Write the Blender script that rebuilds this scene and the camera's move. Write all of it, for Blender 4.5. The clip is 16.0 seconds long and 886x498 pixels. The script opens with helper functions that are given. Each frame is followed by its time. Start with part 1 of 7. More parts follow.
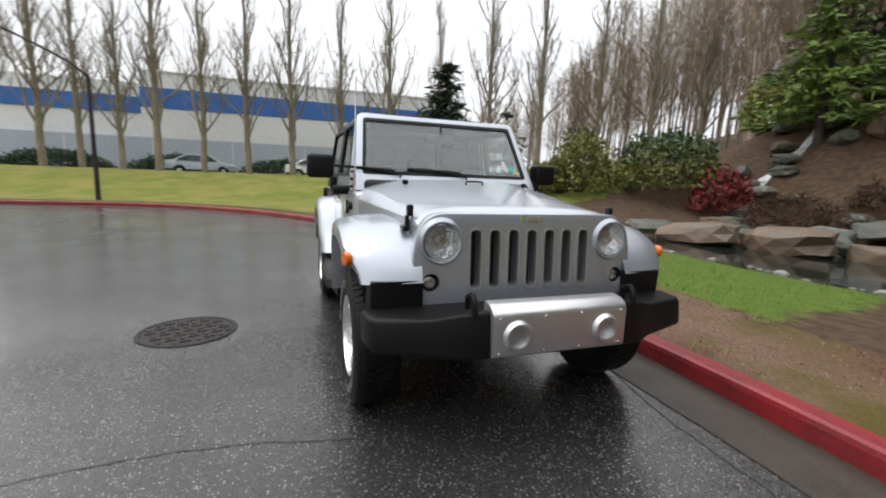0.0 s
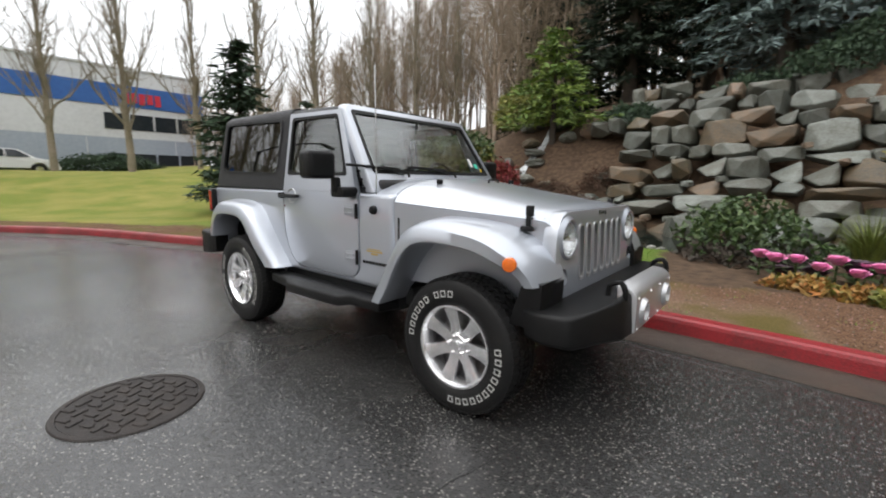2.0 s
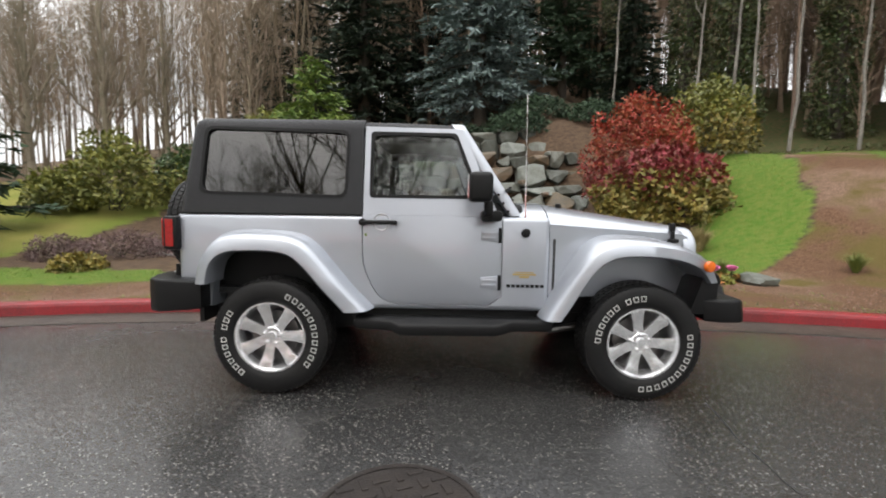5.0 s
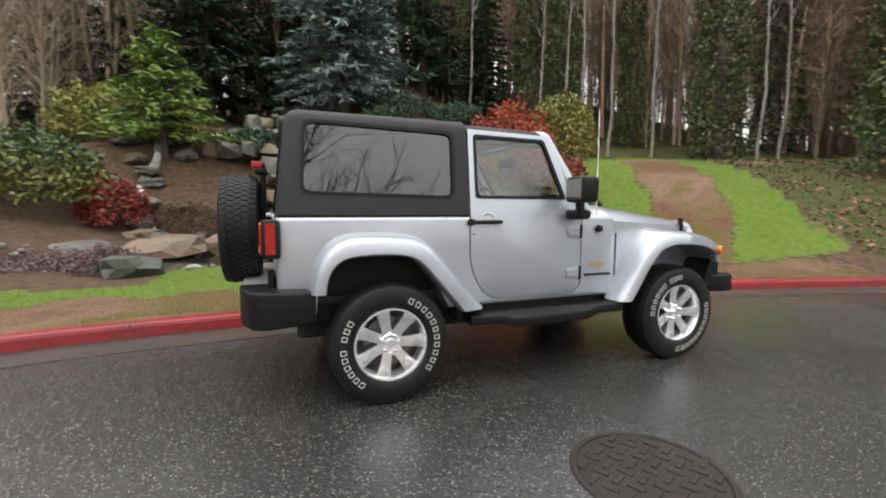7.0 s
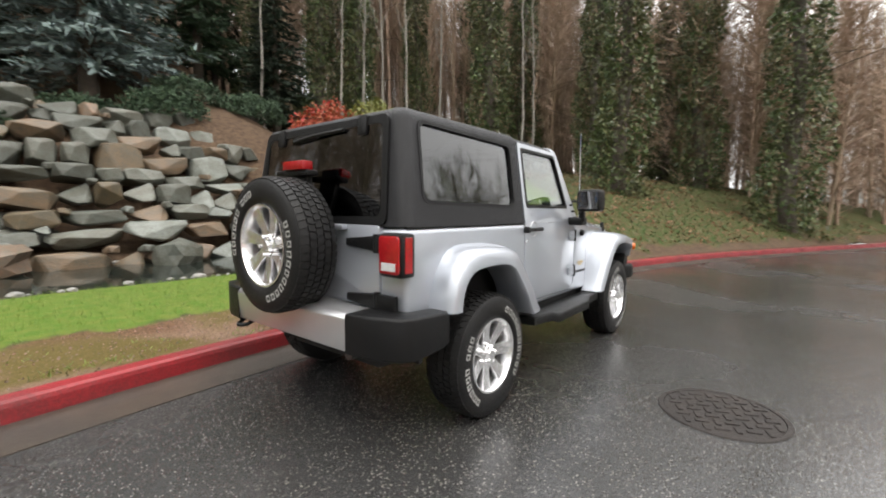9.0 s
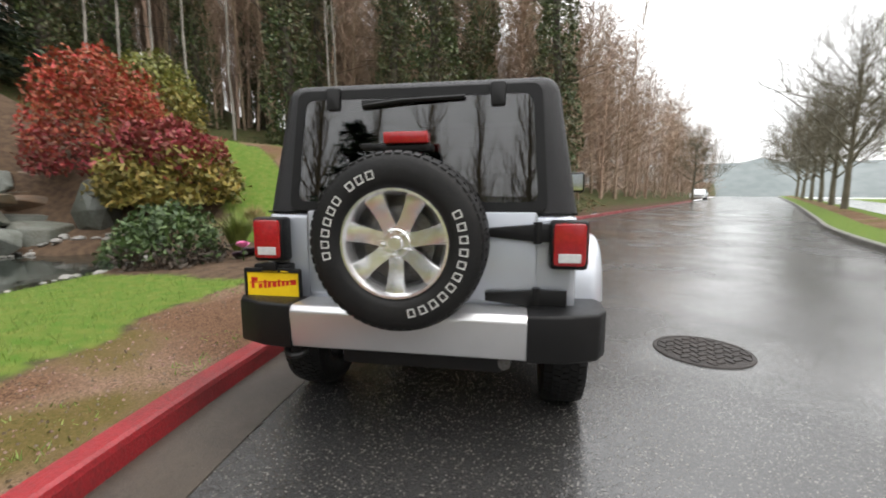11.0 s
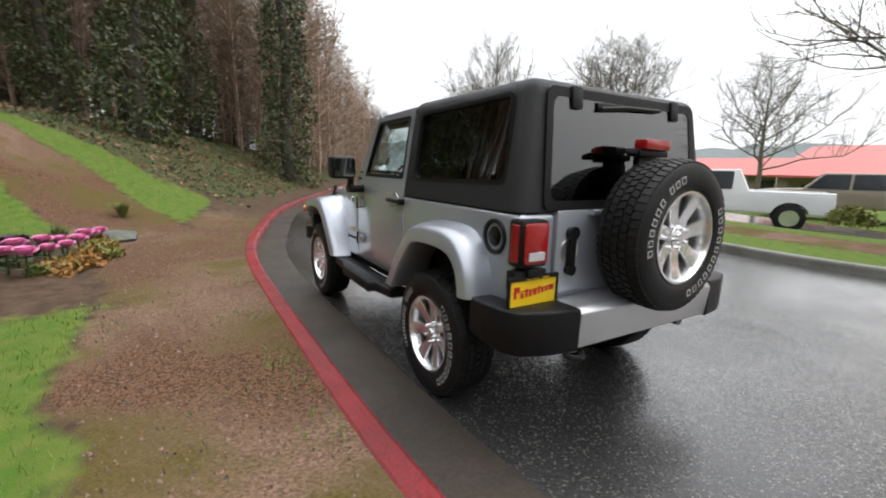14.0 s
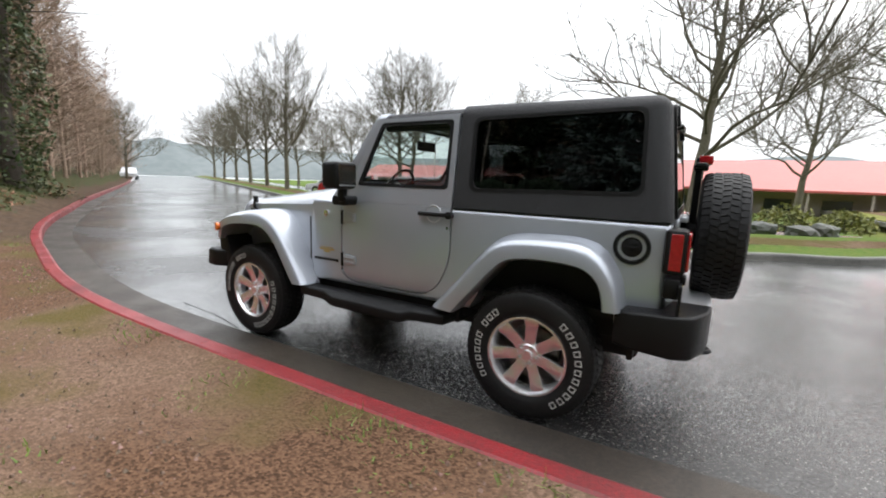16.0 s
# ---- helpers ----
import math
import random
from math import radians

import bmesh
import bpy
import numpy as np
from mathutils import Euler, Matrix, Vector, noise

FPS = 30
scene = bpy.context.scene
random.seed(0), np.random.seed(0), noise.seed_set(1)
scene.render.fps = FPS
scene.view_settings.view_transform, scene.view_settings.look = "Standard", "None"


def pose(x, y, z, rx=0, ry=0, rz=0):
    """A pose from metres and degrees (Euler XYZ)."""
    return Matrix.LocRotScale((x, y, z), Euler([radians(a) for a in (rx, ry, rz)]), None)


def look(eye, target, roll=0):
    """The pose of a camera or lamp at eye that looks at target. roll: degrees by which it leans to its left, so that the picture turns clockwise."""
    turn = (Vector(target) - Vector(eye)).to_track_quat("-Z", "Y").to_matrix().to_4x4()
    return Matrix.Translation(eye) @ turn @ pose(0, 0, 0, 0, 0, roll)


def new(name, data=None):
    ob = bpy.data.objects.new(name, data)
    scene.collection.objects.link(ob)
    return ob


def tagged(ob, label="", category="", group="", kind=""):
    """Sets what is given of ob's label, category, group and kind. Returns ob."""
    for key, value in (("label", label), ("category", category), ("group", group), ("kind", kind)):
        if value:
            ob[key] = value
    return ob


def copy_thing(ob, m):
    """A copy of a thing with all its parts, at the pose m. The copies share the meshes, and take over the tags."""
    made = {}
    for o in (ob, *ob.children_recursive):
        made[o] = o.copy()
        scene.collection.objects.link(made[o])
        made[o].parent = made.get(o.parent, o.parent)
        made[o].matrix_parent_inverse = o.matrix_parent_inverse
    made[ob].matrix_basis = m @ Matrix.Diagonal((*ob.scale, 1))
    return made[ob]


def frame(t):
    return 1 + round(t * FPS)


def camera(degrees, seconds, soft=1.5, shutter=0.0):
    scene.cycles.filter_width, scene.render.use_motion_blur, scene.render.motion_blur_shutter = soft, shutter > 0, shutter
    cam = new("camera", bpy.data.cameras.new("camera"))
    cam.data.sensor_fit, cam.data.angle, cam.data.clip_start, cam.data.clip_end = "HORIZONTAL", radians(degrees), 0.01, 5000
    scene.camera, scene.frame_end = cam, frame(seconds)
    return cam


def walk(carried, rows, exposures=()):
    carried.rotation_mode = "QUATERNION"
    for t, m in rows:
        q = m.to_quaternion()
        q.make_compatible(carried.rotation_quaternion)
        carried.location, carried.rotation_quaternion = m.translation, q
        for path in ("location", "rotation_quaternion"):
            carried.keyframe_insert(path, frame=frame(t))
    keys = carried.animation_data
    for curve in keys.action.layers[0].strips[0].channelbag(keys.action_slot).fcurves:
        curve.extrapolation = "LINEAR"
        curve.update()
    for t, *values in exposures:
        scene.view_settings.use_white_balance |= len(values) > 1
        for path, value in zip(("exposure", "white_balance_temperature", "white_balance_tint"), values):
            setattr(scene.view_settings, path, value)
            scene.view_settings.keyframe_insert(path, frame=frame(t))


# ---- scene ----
cam = camera(91.6, 16.0, 1.9, 0.4)
PATH = [
    (0, (3.645, -1.197, 1.285), (1.786, -0.54, 0.978), 2.0),
    (0.5, (3.467, -1.613, 1.285), (1.713, -0.708, 0.971), 1.7),
    (1, (3.246, -2.021, 1.297), (1.615, -0.913, 0.966), 1.2),
    (1.5, (2.944, -2.367, 1.288), (1.499, -1.03, 0.934), 1.5),
    (2, (2.579, -2.675, 1.298), (1.331, -1.146, 0.975), 0.8),
    (2.5, (2.195, -2.993, 1.306), (1.128, -1.331, 0.988), 0.6),
    (3, (1.766, -3.236, 1.288), (0.889, -1.465, 0.982), 0.2),
    (3.5, (1.319, -3.441, 1.27), (0.707, -1.559, 0.986), 1.1),
    (4, (0.858, -3.623, 1.262), (0.466, -1.676, 1.025), 1.2),
    (6.5, (-1.396, -3.643, 1.205), (-0.895, -1.713, 1.056), 0.5),
    (7, (-1.845, -3.471, 1.254), (-1.139, -1.61, 1.057), 0.3),
    (7.5, (-2.325, -3.247, 1.301), (-1.358, -1.508, 1.095), -0.8),
    (8, (-2.734, -2.95, 1.281), (-1.556, -1.343, 1.106), -0.3),
    (8.5, (-3.118, -2.633, 1.294), (-1.772, -1.163, 1.124), 0.5),
    (9, (-3.448, -2.29, 1.288), (-1.896, -1.041, 1.108), 0.4),
    (9.5, (-3.699, -1.881, 1.281), (-2.009, -0.83, 1.083), 0.1),
    (10, (-3.911, -1.45, 1.293), (-2.101, -0.626, 1.087), 0.0),
    (12.5, (-3.941, 0.9, 1.326), (-2.014, 0.498, 0.972), 0.8),
    (13, (-3.816, 1.312, 1.361), (-1.948, 0.681, 1.025), 1.0),
    (13.5, (-3.639, 1.724, 1.376), (-1.835, 0.925, 1.048), 1.2),
    (14, (-3.411, 2.13, 1.401), (-1.73, 1.113, 1.027), 1.5),
    (14.5, (-3.078, 2.458, 1.397), (-1.487, 1.291, 1.067), 1.4),
    (15, (-2.731, 2.758, 1.392), (-1.364, 1.338, 1.055), 1.8),
    (15.5, (-2.347, 2.99, 1.388), (-1.214, 1.38, 1.037), 2.5),
    (16, (-1.951, 3.17, 1.375), (-0.965, 1.46, 1.054), 2.0),
]
walk(cam, [(t, look(eye, target, roll)) for t, eye, target, roll in PATH],
     [(0, -0.17, 6450, 10), (3, 0.14, 6550, 10), (7.2, 0.34, 6700, 10), (8.7, 0.55, 6750, 10), (10.2, 0.57, 6700, 10), (12.5, -0.05, 6500, 10), (14, 0.10, 6450, 10), (16, 0.30, 6350, 10)])

# ---- sky and light: flat overcast ----
world = bpy.data.worlds.new("overcast_sky")
scene.world = world
world.use_nodes = True
wn, wl = world.node_tree.nodes, world.node_tree.links
for n in list(wn):
    wn.remove(n)
w_out = wn.new("ShaderNodeOutputWorld")
w_bg = wn.new("ShaderNodeBackground")
w_sky = wn.new("ShaderNodeTexSky")
w_sky.sky_type = "NISHITA"
w_sky.sun_disc = False
w_sky.sun_elevation, w_sky.sun_rotation = radians(38), radians(200)
w_sky.dust_density, w_sky.air_density, w_sky.ozone_density = 6.0, 1.0, 1.0
# cloud cover: the blue sky is veiled by an even grey-white layer
w_mix = wn.new("ShaderNodeMix")
w_mix.data_type = "RGBA"
w_noise = wn.new("ShaderNodeTexNoise")
w_noise.inputs["Scale"].default_value = 2.2
w_noise.inputs["Detail"].default_value = 5
w_ramp = wn.new("ShaderNodeValToRGB")
w_ramp.color_ramp.elements[0].position, w_ramp.color_ramp.elements[0].color = 0.3, (8.0, 8.2, 8.5, 1)
w_ramp.color_ramp.elements[1].position, w_ramp.color_ramp.elements[1].color = 0.7, (9.3, 9.4, 9.5, 1)
w_mix.inputs[0].default_value = 0.93
wl.new(w_noise.outputs[0], w_ramp.inputs[0])
wl.new(w_sky.outputs[0], w_mix.inputs[6])
wl.new(w_ramp.outputs[0], w_mix.inputs[7])
# an overcast sky is brighter overhead than at the horizon
w_co, w_sep, w_up = wn.new("ShaderNodeTexCoord"), wn.new("ShaderNodeSeparateXYZ"), wn.new("ShaderNodeMapRange")
wl.new(w_co.outputs["Generated"], w_sep.inputs[0])
wl.new(w_sep.outputs[2], w_up.inputs[0])
w_up.inputs["From Min"].default_value, w_up.inputs["From Max"].default_value = 0.12, 0.9
w_up.inputs["To Min"].default_value, w_up.inputs["To Max"].default_value = 1.3, 2.9
w_gain = wn.new("ShaderNodeVectorMath")
w_gain.operation = "SCALE"
wl.new(w_mix.outputs[2], w_gain.inputs[0])
wl.new(w_up.outputs[0], w_gain.inputs["Scale"])
wl.new(w_gain.outputs[0], w_bg.inputs[0])
w_bg.inputs[1].default_value = 0.1
wl.new(w_bg.outputs[0], w_out.inputs[0])

sun_data = bpy.data.lights.new("sun", "SUN")
sun_data.energy, sun_data.angle, sun_data.color = 1.0, radians(40), (1.0, 0.97, 0.93)
sun = new("sun", sun_data)
sun.matrix_world = look((0, 0, 40), (6, 14, 0))

# ---- materials ----
MATS = {}


def mat(name, color, rough=0.6, metal=0.0, spots=None, scale=8.0, fine=60.0, bump=0.15, bump_scale=None, amount=0.5,
        coat=0.0, spec=0.5, island=0.0, obrand=0.0, rough2=None, trans=0.0, alpha=1.0, emit=None, ior=1.45, space="Object"):
    """A procedural surface: base colour broken up by a coarse and a fine noise, with relief."""
    if name in MATS:
        return MATS[name]
    m = bpy.data.materials.new(name)
    m.use_nodes = True
    n, l = m.node_tree.nodes, m.node_tree.links
    b = n["Principled BSDF"]
    b.inputs["Metallic"].default_value = metal
    b.inputs["Roughness"].default_value = rough
    b.inputs["IOR"].default_value = ior
    b.inputs["Specular IOR Level"].default_value = spec
    b.inputs["Coat Weight"].default_value = coat
    b.inputs["Coat Roughness"].default_value = 0.04
    b.inputs["Transmission Weight"].default_value = trans
    b.inputs["Alpha"].default_value = alpha
    co = n.new("ShaderNodeTexCoord")
    where = co.outputs[space]
    spots = spots or tuple(c * 0.72 for c in color)
    big, small = n.new("ShaderNodeTexNoise"), n.new("ShaderNodeTexNoise")
    big.inputs["Scale"].default_value, big.inputs["Detail"].default_value = scale, 6
    small.inputs["Scale"].default_value, small.inputs["Detail"].default_value = fine, 3
    l.new(where, big.inputs["Vector"])
    l.new(where, small.inputs["Vector"])
    mix = n.new("ShaderNodeMix")
    mix.data_type = "RGBA"
    mix.inputs[6].default_value, mix.inputs[7].default_value = (*color, 1), (*spots, 1)
    add = n.new("ShaderNodeMath")
    add.operation = "ADD"
    l.new(big.outputs[0], add.inputs[0])
    l.new(small.outputs[0], add.inputs[1])
    ramp = n.new("ShaderNodeMapRange")
    ramp.inputs["From Min"].default_value, ramp.inputs["From Max"].default_value = 0.8, 1.25
    ramp.inputs["To Max"].default_value = amount * 2 if amount < 0.5 else 1.0
    l.new(add.outputs[0], ramp.inputs[0])
    l.new(ramp.outputs[0], mix.inputs[0])
    last = mix.outputs[2]
    if island or obrand:
        src = n.new("ShaderNodeNewGeometry").outputs["Random Per Island"] if island else n.new("ShaderNodeObjectInfo").outputs["Random"]
        hsv = n.new("ShaderNodeHueSaturation")
        vary = n.new("ShaderNodeMapRange")
        k = island or obrand
        vary.inputs["To Min"].default_value, vary.inputs["To Max"].default_value = 1 - k, 1 + k
        l.new(src, vary.inputs[0])
        l.new(vary.outputs[0], hsv.inputs["Value"])
        hue = n.new("ShaderNodeMapRange")
        hue.inputs["To Min"].default_value, hue.inputs["To Max"].default_value = 0.5 + k * 0.06, 0.5 - k * 0.06
        l.new(src, hue.inputs[0])
        l.new(hue.outputs[0], hsv.inputs["Hue"])
        l.new(last, hsv.inputs["Color"])
        last = hsv.outputs[0]
    l.new(last, b.inputs["Base Color"])
    if rough2 is not None:
        rr = n.new("ShaderNodeMapRange")
        rr.inputs["To Min"].default_value, rr.inputs["To Max"].default_value = rough, rough2
        rr.inputs["From Min"].default_value, rr.inputs["From Max"].default_value = 0.35, 0.65
        l.new(big.outputs[0], rr.inputs[0])
        l.new(rr.outputs[0], b.inputs["Roughness"])
    if bump:
        bn = n.new("ShaderNodeTexNoise")
        bn.inputs["Scale"].default_value = bump_scale or fine
        bn.inputs["Detail"].default_value = 4
        l.new(where, bn.inputs["Vector"])
        bp = n.new("ShaderNodeBump")
        bp.inputs["Strength"].default_value = bump
        bp.inputs["Distance"].default_value = 0.02
        l.new(bn.outputs[0], bp.inputs["Height"])
        l.new(bp.outputs[0], b.inputs["Normal"])
    if emit:
        b.inputs["Emission Color"].default_value = (*emit, 1)
        b.inputs["Emission Strength"].default_value = 1
    MATS[name] = m
    return m


def wet_asphalt():
    """Dark wet asphalt with pale chips of aggregate and glossy puddled stretches."""
    m = mat("wet_asphalt", (0.040, 0.039, 0.038), 0.3, 0, (0.024, 0.024, 0.024), 0.5, 90, 0)
    n, l = m.node_tree.nodes, m.node_tree.links
    b = n["Principled BSDF"]
    co = n.new("ShaderNodeTexCoord").outputs["Object"]
    vo = n.new("ShaderNodeTexVoronoi")
    vo.inputs["Scale"].default_value = 88
    l.new(co, vo.inputs["Vector"])
    # some cells are pale stones
    pick = n.new("ShaderNodeSeparateColor")
    l.new(vo.outputs["Color"], pick.inputs[0])
    pale = n.new("ShaderNodeMapRange")
    pale.inputs["From Min"].default_value, pale.inputs["From Max"].default_value = 0.76, 1.0
    l.new(pick.outputs[0], pale.inputs[0])
    core = n.new("ShaderNodeMapRange")
    core.inputs["From Min"].default_value, core.inputs["From Max"].default_value = 0.55, 0.25
    l.new(vo.outputs["Distance"], core.inputs[0])
    both = n.new("ShaderNodeMath")
    both.operation = "MULTIPLY"
    l.new(pale.outputs[0], both.inputs[0])
    l.new(core.outputs[0], both.inputs[1])
    chips = n.new("ShaderNodeMix")
    chips.data_type = "RGBA"
    old = b.inputs["Base Color"].links[0].from_socket
    l.new(both.outputs[0], chips.inputs[0])
    l.new(old, chips.inputs[6])
    chips.inputs[7].default_value = (0.26, 0.25, 0.225, 1)
    l.new(chips.outputs[2], b.inputs["Base Color"])
    wet = n.new("ShaderNodeTexNoise")
    wet.inputs["Scale"].default_value, wet.inputs["Detail"].default_value = 0.35, 6
    l.new(co, wet.inputs["Vector"])
    rr = n.new("ShaderNodeMapRange")
    rr.inputs["From Min"].default_value, rr.inputs["From Max"].default_value = 0.35, 0.65
    rr.inputs["To Min"].default_value, rr.inputs["To Max"].default_value = 0.14, 0.30
    l.new(wet.outputs[0], rr.inputs[0])
    l.new(rr.outputs[0], b.inputs["Roughness"])
    bp = n.new("ShaderNodeBump")
    bp.inputs["Strength"].default_value, bp.inputs["Distance"].default_value = 0.38, 0.005
    bp.invert = True
    l.new(vo.outputs["Distance"], bp.inputs["Height"])
    tilt, lean, face = n.new("ShaderNodeVectorMath"), n.new("ShaderNodeVectorMath"), n.new("ShaderNodeVectorMath")
    tilt.operation, lean.operation, face.operation = "SUBTRACT", "MULTIPLY_ADD", "NORMALIZE"
    tilt.inputs[1].default_value = (0.5, 0.5, 0.5)
    lean.inputs[1].default_value = (0.30, 0.30, 0.0)
    l.new(vo.outputs["Color"], tilt.inputs[0])
    l.new(tilt.outputs[0], lean.inputs[0])
    l.new(n.new("ShaderNodeNewGeometry").outputs["Normal"], lean.inputs[2])
    l.new(lean.outputs[0], face.inputs[0])
    l.new(face.outputs[0], bp.inputs["Normal"])
    # a film of rain water lies over the grains, thinner on the crowns
    film = n.new("ShaderNodeMapRange")
    film.inputs["From Min"].default_value, film.inputs["From Max"].default_value = 0.62, 0.38
    film.inputs["To Min"].default_value, film.inputs["To Max"].default_value = 0.25, 1.0
    l.new(wet.outputs[0], film.inputs[0])
    l.new(film.outputs[0], b.inputs["Coat Weight"])
    b.inputs["Coat Roughness"].default_value = 0.13
    b.inputs["Coat IOR"].default_value = 1.4
    swell = n.new("ShaderNodeBump")
    swell.inputs["Strength"].default_value, swell.inputs["Distance"].default_value = 0.12, 0.005
    l.new(vo.outputs["Distance"], swell.inputs["Height"])
    l.new(swell.outputs[0], b.inputs["Coat Normal"])
    l.new(bp.outputs[0], b.inputs["Normal"])
    return m


M_ASPHALT = wet_asphalt()
M_CONCRETE = mat("gutter_concrete", (0.056, 0.045, 0.034), 0.34, 0, (0.026, 0.021, 0.017), 1.6, 45, 0.25, 120, rough2=0.55)
M_REDKERB = mat("red_kerb_paint", (0.25, 0.018, 0.023), 0.28, 0, (0.10, 0.018, 0.018), 2.5, 55, 0.3, 80, rough2=0.5, amount=0.4)
M_KERBGREY = mat("kerb_concrete", (0.16, 0.155, 0.14), 0.5, 0, (0.08, 0.08, 0.07), 2, 50, 0.3)
M_IRON = mat("cast_iron", (0.022, 0.019, 0.018), 0.5, 0.0, (0.036, 0.029, 0.025), 6, 90, 0.5, spec=0.3)
M_TURF = mat("lawn_soil", (0.10, 0.19, 0.022), 0.9, 0, (0.15, 0.19, 0.05), 0.7, 30, 0.5, 60)
M_STONE = mat("wall_stone", (0.112, 0.121, 0.104), 0.5, 0, (0.062, 0.058, 0.042), 1.3, 14, 0.8, 9, obrand=0.35)
M_STONE_WARM = mat("warm_stone", (0.145, 0.098, 0.057), 0.5, 0, (0.085, 0.075, 0.055), 1.4, 12, 0.8, 9, obrand=0.3)
M_BARK = mat("bark", (0.27, 0.225, 0.17), 0.9, 0, (0.14, 0.125, 0.08), 1.2, 18, 0.6, 12)
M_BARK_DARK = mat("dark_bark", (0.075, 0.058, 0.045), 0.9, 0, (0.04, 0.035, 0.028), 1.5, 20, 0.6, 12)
M_BARK_PALE = mat("pale_bark", (0.34, 0.31, 0.26), 0.85, 0, (0.18, 0.16, 0.13), 2.0, 20, 0.4, 12)
M_BIRCH = mat("birch_bark", (0.27, 0.25, 0.22), 0.8, 0, (0.13, 0.115, 0.10), 2.0, 20, 0.4, 12)
M_WATER = mat("pond_water", (0.012, 0.016, 0.014), 0.04, 0, (0.016, 0.02, 0.016), 0.8, 6, 0.25, 3.5)
M_PAINT = mat("silver_paint", (0.415, 0.440, 0.485), 0.36, 0.6, (0.39, 0.413, 0.455), 3, 900, 0.03, 700, coat=0.9, amount=0.5)
M_TOP = mat("black_textured_hardtop", (0.013, 0.013, 0.0145), 0.42, 0, (0.019, 0.019, 0.021), 2, 300, 0.35, 350, rough2=0.55, spec=0.32)
M_BLACKPL = mat("black_plastic", (0.007, 0.007, 0.0075), 0.38, 0, (0.010, 0.010, 0.010), 4, 200, 0.2, 300, spec=0.22)
M_RUBBER = mat("tyre_rubber", (0.009, 0.009, 0.0095), 0.5, 0, (0.014, 0.0135, 0.013), 5, 90, 0.2, 200, spec=0.25)
M_WHITELET = mat("white_lettering", (0.55, 0.55, 0.53), 0.6, 0, (0.42, 0.42, 0.40), 9, 90, 0)
M_ALLOY = mat("polished_alloy", (0.86, 0.86, 0.87), 0.24, 0.88, (0.78, 0.78, 0.79), 6, 120, 0.03)
M_ALLOYDARK = mat("brake_steel", (0.20, 0.20, 0.20), 0.4, 0.9, (0.12, 0.11, 0.10), 9, 90, 0.1)
M_CHROME = mat("chrome", (0.85, 0.85, 0.86), 0.07, 1.0, (0.82, 0.82, 0.83), 6, 120, 0)
M_INSERT = mat("satin_silver_insert", (0.62, 0.62, 0.63), 0.36, 0.85, (0.57, 0.57, 0.58), 5, 300, 0.05)
M_DARKIN = mat("dark_interior", (0.014, 0.014, 0.015), 0.75, 0, (0.02, 0.02, 0.02), 6, 120, 0.15)
M_SEAT = mat("seat_cloth", (0.022, 0.022, 0.024), 0.9, 0, (0.032, 0.032, 0.034), 12, 240, 0.3)
M_LAMPRED = mat("red_lamp_plastic", (0.33, 0.010, 0.013), 0.12, 0, (0.24, 0.008, 0.01), 40, 160, 0.1, 160, coat=0.6)
M_LAMPCLEAR = mat("clear_lamp_plastic", (0.62, 0.62, 0.62), 0.12, 0.2, (0.5, 0.5, 0.5), 60, 200, 0.2, 200)
M_AMBER = mat("amber_lens", (0.75, 0.16, 0.012), 0.18, 0, (0.65, 0.12, 0.01), 40, 160, 0.1, 160, coat=0.6)
M_YELLOW = mat("yellow_plate", (0.80, 0.55, 0.012), 0.45, 0, (0.74, 0.48, 0.01), 6, 90, 0)
M_REDINK = mat("red_ink", (0.55, 0.02, 0.015), 0.5, 0, (0.5, 0.02, 0.015), 6, 90, 0)
M_GOLD = mat("gold_badge", (0.55, 0.40, 0.14), 0.35, 0.6, (0.48, 0.34, 0.12), 6, 90, 0)
M_LAMPGLASS = mat("headlight_reflector", (0.82, 0.83, 0.84), 0.12, 0.95, (0.6, 0.6, 0.6), 22, 60, 0.6, 45)


def glazing(name, tint, tone=(0.9, 0.9, 0.9), lift=0.0):
    """Window glass: a tinted see-through pane with a Fresnel gloss."""
    m = bpy.data.materials.new(name)
    m.use_nodes = True
    n, l = m.node_tree.nodes, m.node_tree.links
    n.remove(n["Principled BSDF"])
    tr, gl, fr, mx = n.new("ShaderNodeBsdfTransparent"), n.new("ShaderNodeBsdfGlossy"), n.new("ShaderNodeLayerWeight"), n.new("ShaderNodeMixShader")
    tr.inputs[0].default_value = (*tint, 1)
    gl.inputs[0].default_value = (*tone, 1)
    gl.inputs["Roughness"].default_value = 0.015
    fr.inputs[0].default_value = 0.5
    steep, gain = n.new("ShaderNodeMath"), n.new("ShaderNodeMapRange")
    steep.operation = "POWER"
    steep.inputs[1].default_value = 3.5
    gain.inputs["To Min"].default_value, gain.inputs["To Max"].default_value = 0.045 + 0.06 * lift, 0.9
    l.new(fr.outputs["Facing"], steep.inputs[0])
    l.new(steep.outputs[0], gain.inputs[0])
    l.new(gain.outputs[0], mx.inputs[0])
    l.new(tr.outputs[0], mx.inputs[1])
    l.new(gl.outputs[0], mx.inputs[2])
    l.new(mx.outputs[0], n["Material Output"].inputs[0])
    return m


M_GLASS = glazing("clear_car_glass", (0.90, 0.94, 0.93), lift=0.3)
M_PRIVACY = glazing("privacy_glass", (0.19, 0.20, 0.20), lift=0.9)
M_LENS = glazing("lamp_lens", (0.92, 0.93, 0.93))

# ---- helpers of this scene ----
rng = random.Random(7)


def lerp(a, b, t):
    return a + (b - a) * t


def smooth(a, b, x):
    t = min(1.0, max(0.0, (x - a) / (b - a)))
    return t * t * (3 - 2 * t)


